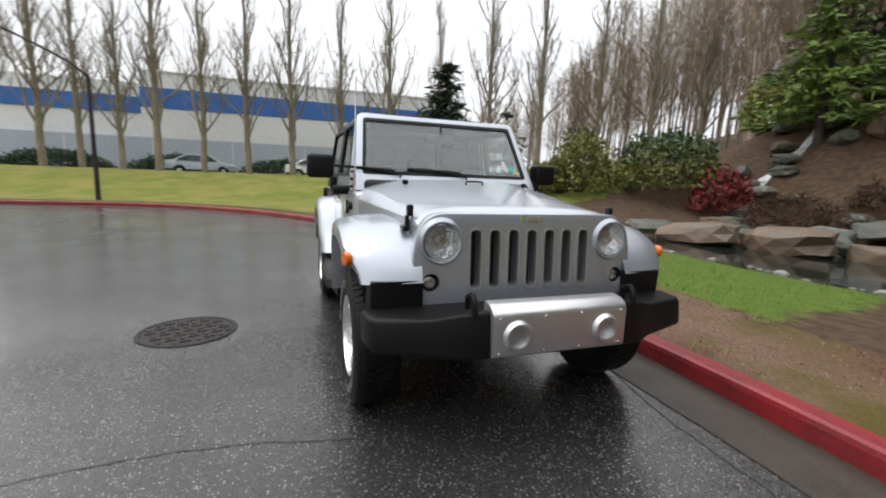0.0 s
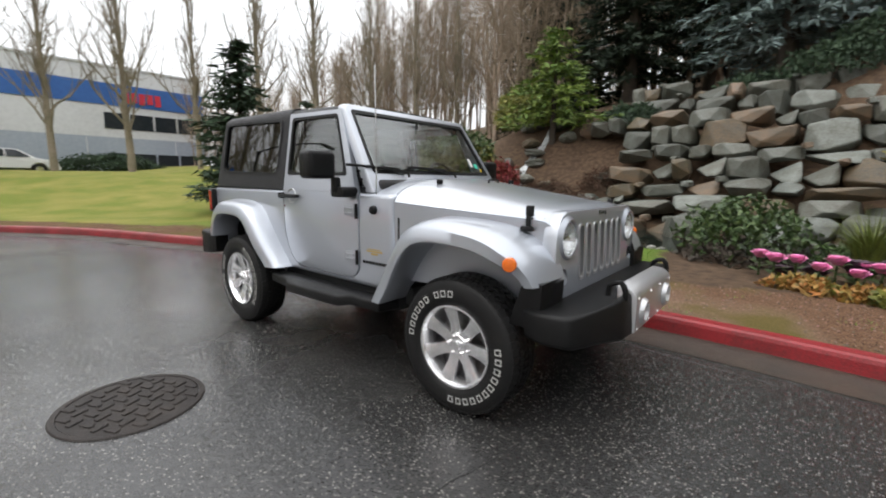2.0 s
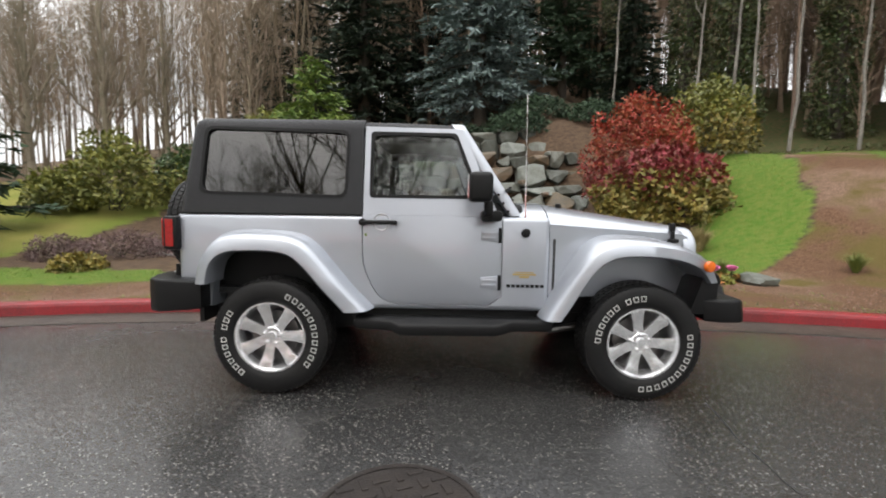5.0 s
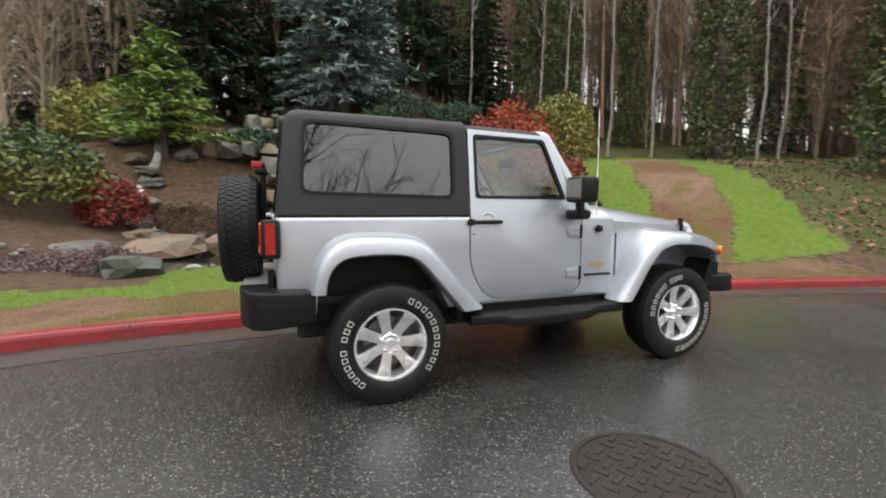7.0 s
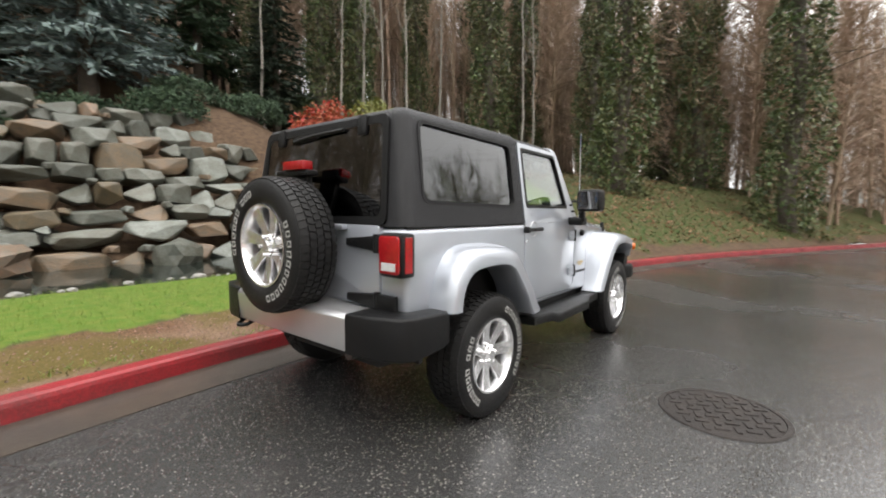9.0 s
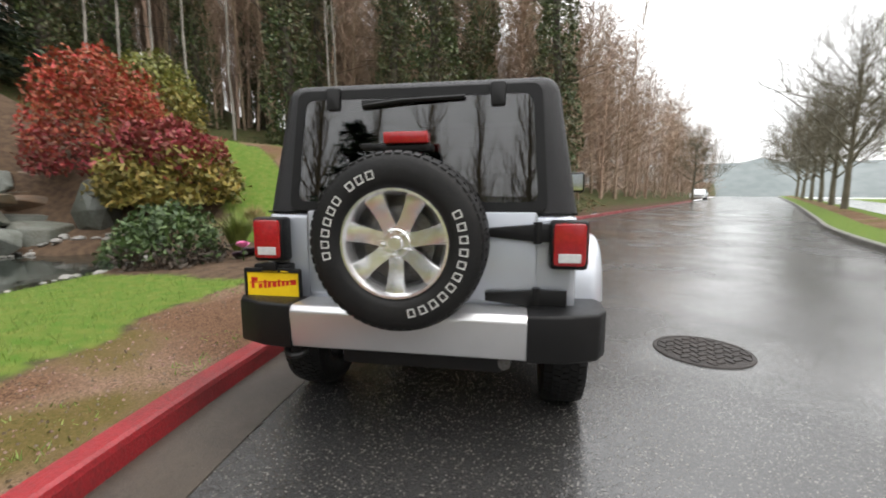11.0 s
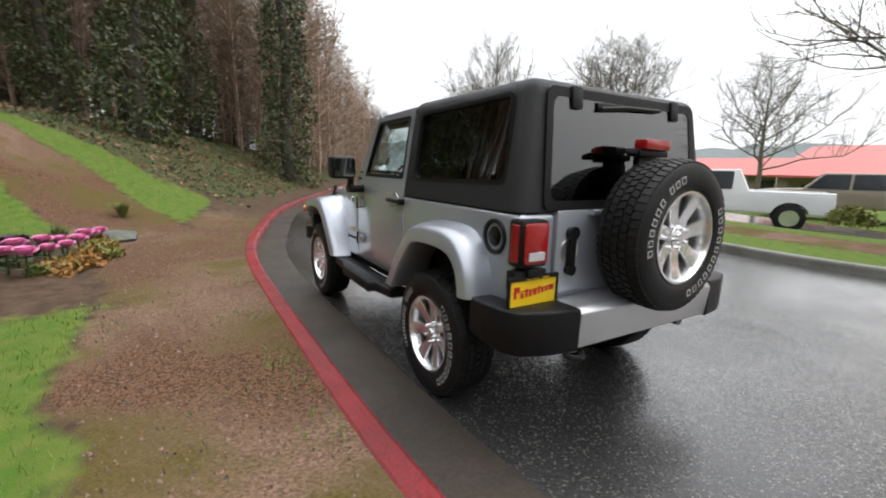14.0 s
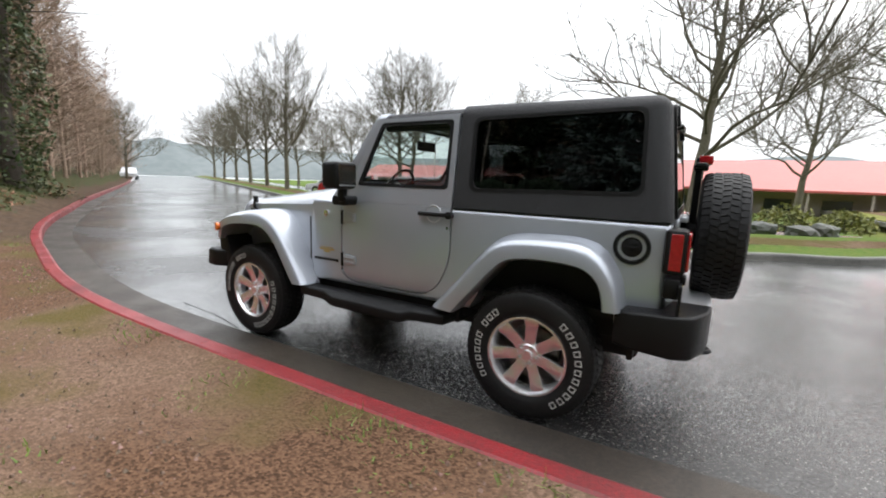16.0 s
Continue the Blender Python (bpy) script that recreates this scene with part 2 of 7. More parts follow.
def link(name, bm, material, parent=None, smooth_shade=False, label=""):
    me = bpy.data.meshes.new(name)
    bm.to_mesh(me)
    bm.free()
    if smooth_shade:
        me.shade_smooth()
    for one in (material if isinstance(material, (list, tuple)) else [material]):
        me.materials.append(one)
    ob = new(name, me)
    if parent is not None:
        ob.parent = parent
    if label:
        ob["label"] = label
    return ob


def part(name, bm, material, parent, label="", flat=False):
    return link(name, bm, material, parent, not flat, label)


def mesh_of(name, verts, faces, material, parent=None, smooth_shade=False, mats=None):
    me = bpy.data.meshes.new(name)
    me.from_pydata(verts, [], faces)
    for one in (material if isinstance(material, (list, tuple)) else [material]):
        me.materials.append(one)
    if mats is not None:
        me.polygons.foreach_set("material_index", mats)
    if smooth_shade:
        me.shade_smooth()
    me.update()
    ob = new(name, me)
    if parent is not None:
        ob.parent = parent
    return ob


def thing(name, x=0, y=0, z=0, rz=0, **tags):
    ob = new(name)
    ob.empty_display_size = 0.1
    ob.matrix_world = pose(x, y, z, 0, 0, rz)
    return tagged(ob, **tags)


def curve_through(points, step):
    """Points along a smooth line through the given ones, about step apart."""
    out = []
    P = [Vector((*p, 0)) if len(p) == 2 else Vector(p) for p in points]
    for i in range(len(P) - 1):
        p0, p1, p2, p3 = P[max(0, i - 1)], P[i], P[i + 1], P[min(len(P) - 1, i + 2)]
        n = max(2, int((p2 - p1).length / step))
        for k in range(n):
            t = k / n
            out.append(0.5 * ((2 * p1) + (p2 - p0) * t + (2 * p0 - 5 * p1 + 4 * p2 - p3) * t * t + (3 * p1 - p0 - 3 * p2 + p3) * t ** 3))
    out.append(P[-1])
    return out


# ---- road, gutter, kerbs ----
KERB = curve_through([(-16, -60), (-15.6, -20), (-15.3, -10), (-14.6, -6), (-12.5, -3.0), (-9.5, -0.75), (-6.6, 0.35), (-4.2, 1.08),
                      (-2.2, 1.31), (0, 1.35), (2.5, 1.32), (4.2, 1.12), (6, 0.70), (8, 0.18), (10, -0.51), (12, -1.36), (14.5, -2.55),
                      (20, -5.2), (45, -17.8), (90, -39)], 0.5)
FAR = curve_through([(90, -50), (45, -27.5), (20, -14.6), (12, -10.4), (6, -7.9), (3, -6.95), (0, -6.3), (-2, -6.5), (-3.4, -7.4), (-5.5, -8.6),
                     (-9, -14), (-10, -60)], 0.6)


def side(line, i):
    """The level direction square to a line at its point i, to its left."""
    a, b = line[max(0, i - 1)], line[min(len(line) - 1, i + 1)]
    d = (b - a).normalized()
    return Vector((-d.y, d.x, 0))


def strip(line, offsets, first=0, last=None):
    """Quads along a line; offsets: (to the left, height)."""
    last = len(line) - 1 if last is None else last
    v, f, k = [], [], len(offsets)
    for i in range(first, last + 1):
        s = side(line, i)
        for o, z in offsets:
            p = line[i] + s * o
            v.append((p.x, p.y, z))
    for i in range(last - first):
        for j in range(k - 1):
            a = i * k + j
            f.append((a, a + k, a + k + 1, a + 1))
    return v, f


road_ring = [(p.x, p.y, 0.0) for p in KERB] + [(p.x, p.y, 0.0) for p in FAR]
road = mesh_of("road", road_ring, [tuple(range(len(road_ring)))[::-1]], M_ASPHALT)
if road.data.polygons[0].normal.z < 0:
    road.data.flip_normals()
tagged(road, "wet dark asphalt road with pale chips", "road", kind="structure")


def kerb_run(name, line, i0, i1, step, turn, paint, group, gutter):
    """Kerb cast in lengths with open joints, and its gutter pan."""
    top = thing(name, label=f"{'red-painted' if paint is M_REDKERB else 'weathered grey'} concrete kerb along the road, wet", category="kerb", kind="structure")
    i = i0
    while i < i1:
        j = min(i1, i + step)
        prof = [(0.0, -0.05), (0.012, 0.10), (0.022, 0.128), (0.045, 0.14), (0.15, 0.145), (0.165, 0.135), (0.17, 0.0)]
        v, f = strip(line, [(turn * o, z) for o, z in prof], i, j)
        k = len(prof)
        v = [list(p) for p in v]
        # pull the ends in by a joint's half width
        for e, n in ((0, k), (len(v) - k, 2 * k)):
            src = n if e == 0 else len(v) - 2 * k
            for q in range(k):
                d = Vector(v[src + q]) - Vector(v[e + q])
                g = 0.003 / max(d.length, 1e-6)
                v[e + q] = list(Vector(v[e + q]) + d * g)
        f += [tuple(range(k)), tuple(range(len(v) - k, len(v)))[::-1]]
        mesh_of("kerb_length", v, f, paint, top)
        i = j
    v, f = strip(line, [(0.0, -0.04), (turn * 0.012, 0.07), (turn * 0.158, 0.07), (turn * 0.165, -0.04)], i0, i1)
    mesh_of("kerb_bed", v, f, M_KERBGREY, top)
    if gutter:
        pan = thing("gutter", label="wet brownish concrete gutter pan beside the kerb", category="gutter", kind="structure")
        i = i0
        while i < i1:
            j = min(i1, i + step)
            v, f = strip(line, [(-0.43, -0.01), (-0.43, 0.006), (-0.2, 0.004), (0.02, 0.008)], i, j)
            mesh_of("gutter_slab", v, f, M_CONCRETE, pan)
            i = j
    return top


def near(line, x):
    return min(range(len(line)), key=lambda i: abs(line[i].x - x) + (0 if line[i].y > -20 else 50))


kerb_run("kerb_1", KERB, near(KERB, -15.4), near(KERB, 60), 8, 1, M_REDKERB, "", True)
kerb_run("kerb_2", FAR, 0, len(FAR) - 1, 8, 1, M_KERBGREY, "", False)

# ---- the land beside the road ----
PATH_LINE = curve_through([(-3, 2.15), (0, 2.15), (3, 2.2), (5.5, 2.9), (7.6, 4.3), (9.0, 6.2), (10.3, 8.6), (13, 11)], 0.4)


def kerb_gap(x, y):
    return min((x - p.x) ** 2 + (y - p.y) ** 2 for p in KERB[::2]) ** 0.5


def inland(x, y):
    """Whether a place lies behind the kerb, on the garden's side."""
    p = min(KERB, key=lambda q: abs(q.x - x) + (90 if q.y < -30 and x < 40 else 0))
    return y > p.y + 0.18


def pond_at(x, y):
    """Below 1 inside the pond."""
    u, v = (x + 1.2) / 5.6, (y - 7.6 - 0.12 * (x + 1.2)) / 2.45
    return math.hypot(u, v) + 0.10 * math.sin(3.1 * math.atan2(v, u) + 0.7) + 0.05 * math.sin(7 * math.atan2(v, u))


def height(x, y):
    d = kerb_gap(x, y)
    h = 0.135 + 0.02 * smooth(0.2, 1.5, d)
    # bank ahead, rising to the woods
    h += 0.44 * smooth(4.6, 10.5, x + 0.2 * (y - 2)) * max(0, d - 0.6) * (1 - 0.42 * smooth(3, 14, d)) * (1 - 0.6 * smooth(22, 45, x)) * (1 - smooth(25, 60, d) * 0.7)
    # hill behind the garden
    h += 4.1 * smooth(10.6, 16.8, y) * smooth(-12, -5, x) * (1 - smooth(3, 9, x)) + 0.26 * max(0, min(y, 75) - 18) * smooth(-80, -24, x)
    # lawn mound to the west
    h += 1.25 * smooth(2.5, 13, d) * smooth(-5, -11, x) * (1 - smooth(10, 26, y)) + 0.8 * smooth(5, 14, y) * smooth(-4, -9, x)
    h = min(h, 16)
    p = pond_at(x, y)
    h -= (h + 0.35) * (1 - smooth(0.86, 1.06, p))
    h += 0.05 * noise.noise(Vector((x * 0.6, y * 0.6, 0))) * smooth(0.5, 3, d)
    return h


def path_gap(x, y):
    return min((x - p.x) ** 2 + (y - p.y) ** 2 for p in PATH_LINE) ** 0.5


def zones(x, y, h):
    """How much of gravel, lawn and ivy lies at a place."""
    d, w = kerb_gap(x, y), 0.25 * noise.noise(Vector((x * 1.3, y * 1.3, 3)))
    g = 1 - smooth(1.25, 1.6, d + w) if x > -12 else 1 - smooth(0.5, 0.9, d)
    if -8 < x < -3:
        g = max(g, 1 - smooth(1.5, 1.9, d + w))
    pg = path_gap(x, y) + 0.5 * w
    if x > 2:
        g = max(g * (1 - smooth(6, 9, x)), 1 - smooth(0.8, 1.05, pg))
    lawn = 0.0
    if x < 1.6 and 1.2 < d and y < 6.4:
        lawn = (1 - smooth(0.7, 1.4, x + w)) * smooth(1.3, 1.5, d + w) * (1 - smooth(5.6, 6.2, y))
    if x < -8.5:
        lawn = max(lawn, smooth(0.8, 1.2, d) * (1 - smooth(8, 13, y)))
    if x > 4.6:
        lawn = max(lawn, (1 - smooth(2.3, 2.9, pg - 0.3)) * smooth(4.8, 5.6, x + 0.4 * (y - 2.4)) * smooth(1.2, 1.7, d)) * smooth(0.75, 1.0, pg)
    if -8.6 <= x < -3.6 and y > 3.4:
        lawn *= 0.15
    ivy = smooth(8.2, 9.2, x - 0.3 * (y - 1)) * smooth(0.7, 1.2, d + 2 * w)
    ivy = max(ivy, smooth(8, 10.5, x) * smooth(1.0, 2.0, d))
    lawn *= 1 - (ivy if pg > 2.2 else 0)
    if pg < 2.3 and x > 4.6:
        ivy *= smooth(2.0, 2.4, pg)
    return g * (1 - lawn), lawn, ivy * (1 - lawn)


def land_material():
    """Gravel path, turf, ivy litter and bare soil, blended by painted zones with ragged borders."""
    m = bpy.data.materials.new("garden_ground")
    m.use_nodes = True
    n, l = m.node_tree.nodes, m.node_tree.links
    b = n["Principled BSDF"]
    b.inputs["Roughness"].default_value = 0.9
    b.inputs["Specular IOR Level"].default_value = 0.15
    co = n.new("ShaderNodeTexCoord").outputs["Object"]

    def tex(kind, scale, detail=5):
        t = n.new(kind)
        t.inputs["Scale"].default_value = scale
        if kind == "ShaderNodeTexNoise":
            t.inputs["Detail"].default_value = detail
        l.new(co, t.inputs["Vector"])
        return t

    def blend(fac, a, c):
        x = n.new("ShaderNodeMix")
        x.data_type = "RGBA"
        l.new(fac, x.inputs[0])
        for sock, val in ((x.inputs[6], a), (x.inputs[7], c)):
            if isinstance(val, tuple):
                sock.default_value = (*val, 1)
            else:
                l.new(val, sock)
        return x.outputs[2]

    def span(src, lo, hi):
        r = n.new("ShaderNodeMapRange")
        r.inputs["From Min"].default_value, r.inputs["From Max"].default_value = lo, hi
        l.new(src, r.inputs[0])
        return r.outputs[0]
    broad = tex("ShaderNodeTexNoise", 0.45)
    big, mid, fine = tex("ShaderNodeTexNoise", 0.9), tex("ShaderNodeTexNoise", 7), tex("ShaderNodeTexNoise", 60, 3)
    vor = tex("ShaderNodeTexVoronoi", 85)
    chips = n.new("ShaderNodeSeparateColor")
    l.new(vor.outputs["Color"], chips.inputs[0])
    soil = blend(span(mid.outputs[0], 0.35, 0.65), (0.055, 0.036, 0.024), (0.10, 0.066, 0.042))
    place = n.new("ShaderNodeSeparateXYZ")
    l.new(co, place.inputs[0])
    bracken = blend(span(big.outputs[0], 0.35, 0.65), (0.10, 0.070, 0.045), (0.20, 0.145, 0.095))
    soil = blend(span(place.outputs[1], 20.0, 30.0), soil, bracken)
    red = blend(span(chips.outputs[0], 0.0, 1.0), (0.040, 0.021, 0.011), (0.175, 0.098, 0.058))
    moss = blend(span(fine.outputs[0], 0.3, 0.7), (0.060, 0.052, 0.012), (0.125, 0.088, 0.032))
    pale = blend(span(chips.outputs[1], 0.0, 1.0), (0.090, 0.056, 0.036), (0.225, 0.145, 0.100))
    gravel = blend(span(big.outputs[0], 0.48, 0.60), blend(span(broad.outputs[0], 0.47, 0.56), red, pale), moss)
    turf = blend(span(mid.outputs[0], 0.35, 0.7), (0.064, 0.125, 0.015), (0.12, 0.145, 0.03))
    dry = blend(span(big.outputs[0], 0.35, 0.7), (0.125, 0.150, 0.026), (0.22, 0.20, 0.055))
    turf = blend(span(place.outputs[0], -7.5, -9.5), turf, dry)
    ivy = blend(span(mid.outputs[0], 0.4, 0.6), (0.030, 0.055, 0.014), (0.085, 0.060, 0.030))
    zone = n.new("ShaderNodeVertexColor")
    zone.layer_name = "zone"
    sep = n.new("ShaderNodeSeparateColor")
    l.new(zone.outputs[0], sep.inputs[0])

    def ragged(sock):
        a = n.new("ShaderNodeMath")
        a.operation = "ADD"
        l.new(sock, a.inputs[0])
        l.new(mid.outputs[0], a.inputs[1])
        return span(a.outputs[0], 0.82, 1.18)
    col = blend(ragged(sep.outputs[2]), soil, ivy)
    col = blend(ragged(sep.outputs[0]), col, gravel)
    col = blend(ragged(sep.outputs[1]), col, turf)
    l.new(col, b.inputs["Base Color"])
    bp = n.new("ShaderNodeBump")
    bp.inputs["Strength"].default_value, bp.inputs["Distance"].default_value = 0.7, 0.010
    l.new(vor.outputs["Distance"], bp.inputs["Height"])
    l.new(bp.outputs[0], b.inputs["Normal"])
    return m


M_LAND = land_material()
C = Vector((0, -4, 0))
rays = []
for p, q in zip(KERB, KERB[1:]):
    k = 3 if -9 < p.x < 16 else 1
    rays += [p.lerp(q, i / k) - C for i in range(k)]
rays.append(KERB[-1] - C)
offs = [0.05] + [0.13 + 0.25 * i for i in range(46)] + [12, 12.6, 13.2, 14, 15, 16, 17.5, 19, 21, 23, 26, 30, 35, 42, 55, 75, 110, 180, 400, 1200]
v, f, zone = [], [], []
for r in rays:
    u = r.normalized()
    for o in offs:
        q = C + r + u * o
        h = height(q.x, q.y)
        v.append((q.x, q.y, h))
        zone += [*(zones(q.x, q.y, h) if o < 40 else (0, 0.0, 0.0)), 1.0]
k = len(offs)
for i in range(len(rays) - 1):
    for j in range(k - 1):
        a = i * k + j
        f.append((a, a + k, a + k + 1, a + 1))
land = mesh_of("ground", v, f, M_LAND, None, True)
land.data.color_attributes.new("zone", "FLOAT_COLOR", "POINT").data.foreach_set("color", zone)
tagged(land, "garden ground of lawn, red-brown gravel path and bare soil", "ground", kind="structure")
v, f, zone = [], [], []
offs2 = [0.12, 0.5, 1.0, 1.3, 1.6, 1.9, 2.2, 2.6, 3.0, 3.3, 3.6, 4, 8, 14, 25, 60, 200, 1200]
xs = [(p.x, p.y) for p in FAR]
for x, y in xs:
    for o in offs2:
        v.append((x + (-o * 1.2 if x < -8 else 0), y - o if x > -9.2 else y, 0.14 + 0.16 * smooth(0, 3, o) - 0.62 * smooth(2.6, 4, o)))
        zone += [1.0 if 1.25 < o < 1.95 else 0.0, 0.0 if 1.25 < o < 1.95 or o > 60 else 1.0, 0.6 if o > 60 else 0, 1.0]
k = len(offs2)
for i in range(len(xs) - 1):
    for j in range(k - 1):
        a = i * k + j
        f.append((a, a + k, a + k + 1, a + 1))
land2 = mesh_of("ground", v, f, M_LAND, None, True)
land2.data.color_attributes.new("zone", "FLOAT_COLOR", "POINT").data.foreach_set("color", zone)
tagged(land2, "wet grass verge beside the car park", "ground", kind="structure")

# pond
wv = [(-1.2 + 6.4 * math.cos(a * math.pi / 24), 7.6 + 2.9 * math.sin(a * math.pi / 24) + 0.12 * 6.4 * math.cos(a * math.pi / 24), -0.02) for a in range(48)]
water = mesh_of("water", wv, [tuple(range(48))], M_WATER)
tagged(water, "dark still pond water with mirror-like reflections", "water", kind="structure")

# ---- the off-road car ----


def box_bm(x0, x1, y0, y1, z0, z1, bevel=0.0, seg=2):
    bm = bmesh.new()
    bmesh.ops.create_cube(bm, size=1, matrix=Matrix.Translation(((x0 + x1) / 2, (y0 + y1) / 2, (z0 + z1) / 2)) @ Matrix.Diagonal((abs(x1 - x0), abs(y1 - y0), abs(z1 - z0), 1)))
    if bevel:
        bmesh.ops.bevel(bm, geom=bm.edges[:], offset=bevel, segments=seg, affect="EDGES", profile=0.5)
    return bm


def prism_bm(profile, place, a, b, bevel=0.0, seg=2):
    """A flat outline, set between depths a and b by place(u, v, depth)."""
    bm = bmesh.new()
    lo = [bm.verts.new(place(u, v, a)) for u, v in profile]
    hi = [bm.verts.new(place(u, v, b)) for u, v in profile]
    n = len(profile)
    bm.faces.new(lo)
    bm.faces.new(hi[::-1])
    for i in range(n):
        bm.faces.new((lo[i], hi[i], hi[(i + 1) % n], lo[(i + 1) % n]))
    bmesh.ops.recalc_face_normals(bm, faces=bm.faces[:])
    if bevel:
        caps = [e for e in bm.edges if len({v in lo for v in e.verts}) == 1]
        bmesh.ops.bevel(bm, geom=caps, offset=bevel, segments=seg, affect="EDGES", profile=0.5)
    return bm


def cyl_bm(m, r1, r2, depth, seg=24, bevel=0.0):
    bm = bmesh.new()
    bmesh.ops.create_cone(bm, cap_ends=True, segments=seg, radius1=r1, radius2=r2, depth=depth, matrix=m)
    if bevel:
        rim = [e for e in bm.edges if any(len(f.verts) > 4 for f in e.link_faces)]
        bmesh.ops.bevel(bm, geom=rim, offset=bevel, segments=2, affect="EDGES", profile=0.5)
    return bm


def join_bm(*parts):
    out = bmesh.new()
    for bm in parts:
        me = bpy.data.meshes.new("tmp")
        bm.to_mesh(me)
        bm.free()
        out.from_mesh(me)
        bpy.data.meshes.remove(me)
    return out


def cut(bm, *cutters):
    """The body with every cutter taken out of it."""
    def ob_of(b):
        me = bpy.data.meshes.new("tmp")
        b.to_mesh(me)
        b.free()
        return new("tmp", me)
    body = ob_of(bm)
    tools = [ob_of(c) for c in cutters]
    for t in tools:
        m = body.modifiers.new("cut", "BOOLEAN")
        m.operation, m.object, m.solver = "DIFFERENCE", t, "EXACT"
    dg = bpy.context.evaluated_depsgraph_get()
    me = bpy.data.meshes.new_from_object(body.evaluated_get(dg))
    out = bmesh.new()
    out.from_mesh(me)
    for o in (body, *tools):
        d = o.data
        bpy.data.objects.remove(o)
        bpy.data.meshes.remove(d)
    bpy.data.meshes.remove(me)
    return out


def rounded(points, r, seg=4):
    """An outline with its corners rounded by r (one number, or one a corner)."""
    out, n = [], len(points)
    for i, p in enumerate(points):
        rad = r[i] if isinstance(r, (list, tuple)) else r
        p, a, b = Vector(p), Vector(points[i - 1]), Vector(points[(i + 1) % n])
        if rad <= 0:
            out.append(tuple(p))
            continue
        u, w = (a - p), (b - p)
        k = min(rad, u.length * 0.49, w.length * 0.49)
        s, e = p + u.normalized() * k, p + w.normalized() * k
        for q in range(seg + 1):
            t = q / seg
            out.append(tuple(s * (1 - t) ** 2 + p * 2 * t * (1 - t) + e * t * t))
    return out


def edge_split(ob, angle=32):
    """Smooth shading that keeps the edges sharper than the angle."""
    ob.data.shade_smooth()
    ob.data.set_sharp_from_angle(angle=radians(angle))
    return ob


def cpart(name, bm, material, parent, label="", angle=32):
    return edge_split(part(name, bm, material, parent, label), angle)


BELT, ROOF = 1.195, 1.83


def y_side(z):
    """Half width of the cabin at a height: upright below the belt, leaning in above it."""
    return 0.785 if z <= BELT else 0.785 - 0.088 * (z - BELT) / 0.58


def on_side(s):
    return lambda u, v, d: (u, s * (y_side(v) + d), v)


def lathe_bm(profile, seg, m=None):
    """A ring turned about the y axis from (radius, y) points."""
    bm = bmesh.new()
    rows = []
    for i in range(seg):
        a = 2 * math.pi * i / seg
        rows.append([bm.verts.new((r * math.cos(a), y, r * math.sin(a))) for r, y in profile])
    for i in range(seg):
        p, q = rows[i], rows[(i + 1) % seg]
        for j in range(len(profile) - 1):
            bm.faces.new((p[j], q[j], q[j + 1], p[j + 1]))
    bmesh.ops.recalc_face_normals(bm, faces=bm.faces[:])
    if m:
        bm.transform(m)
    return bm


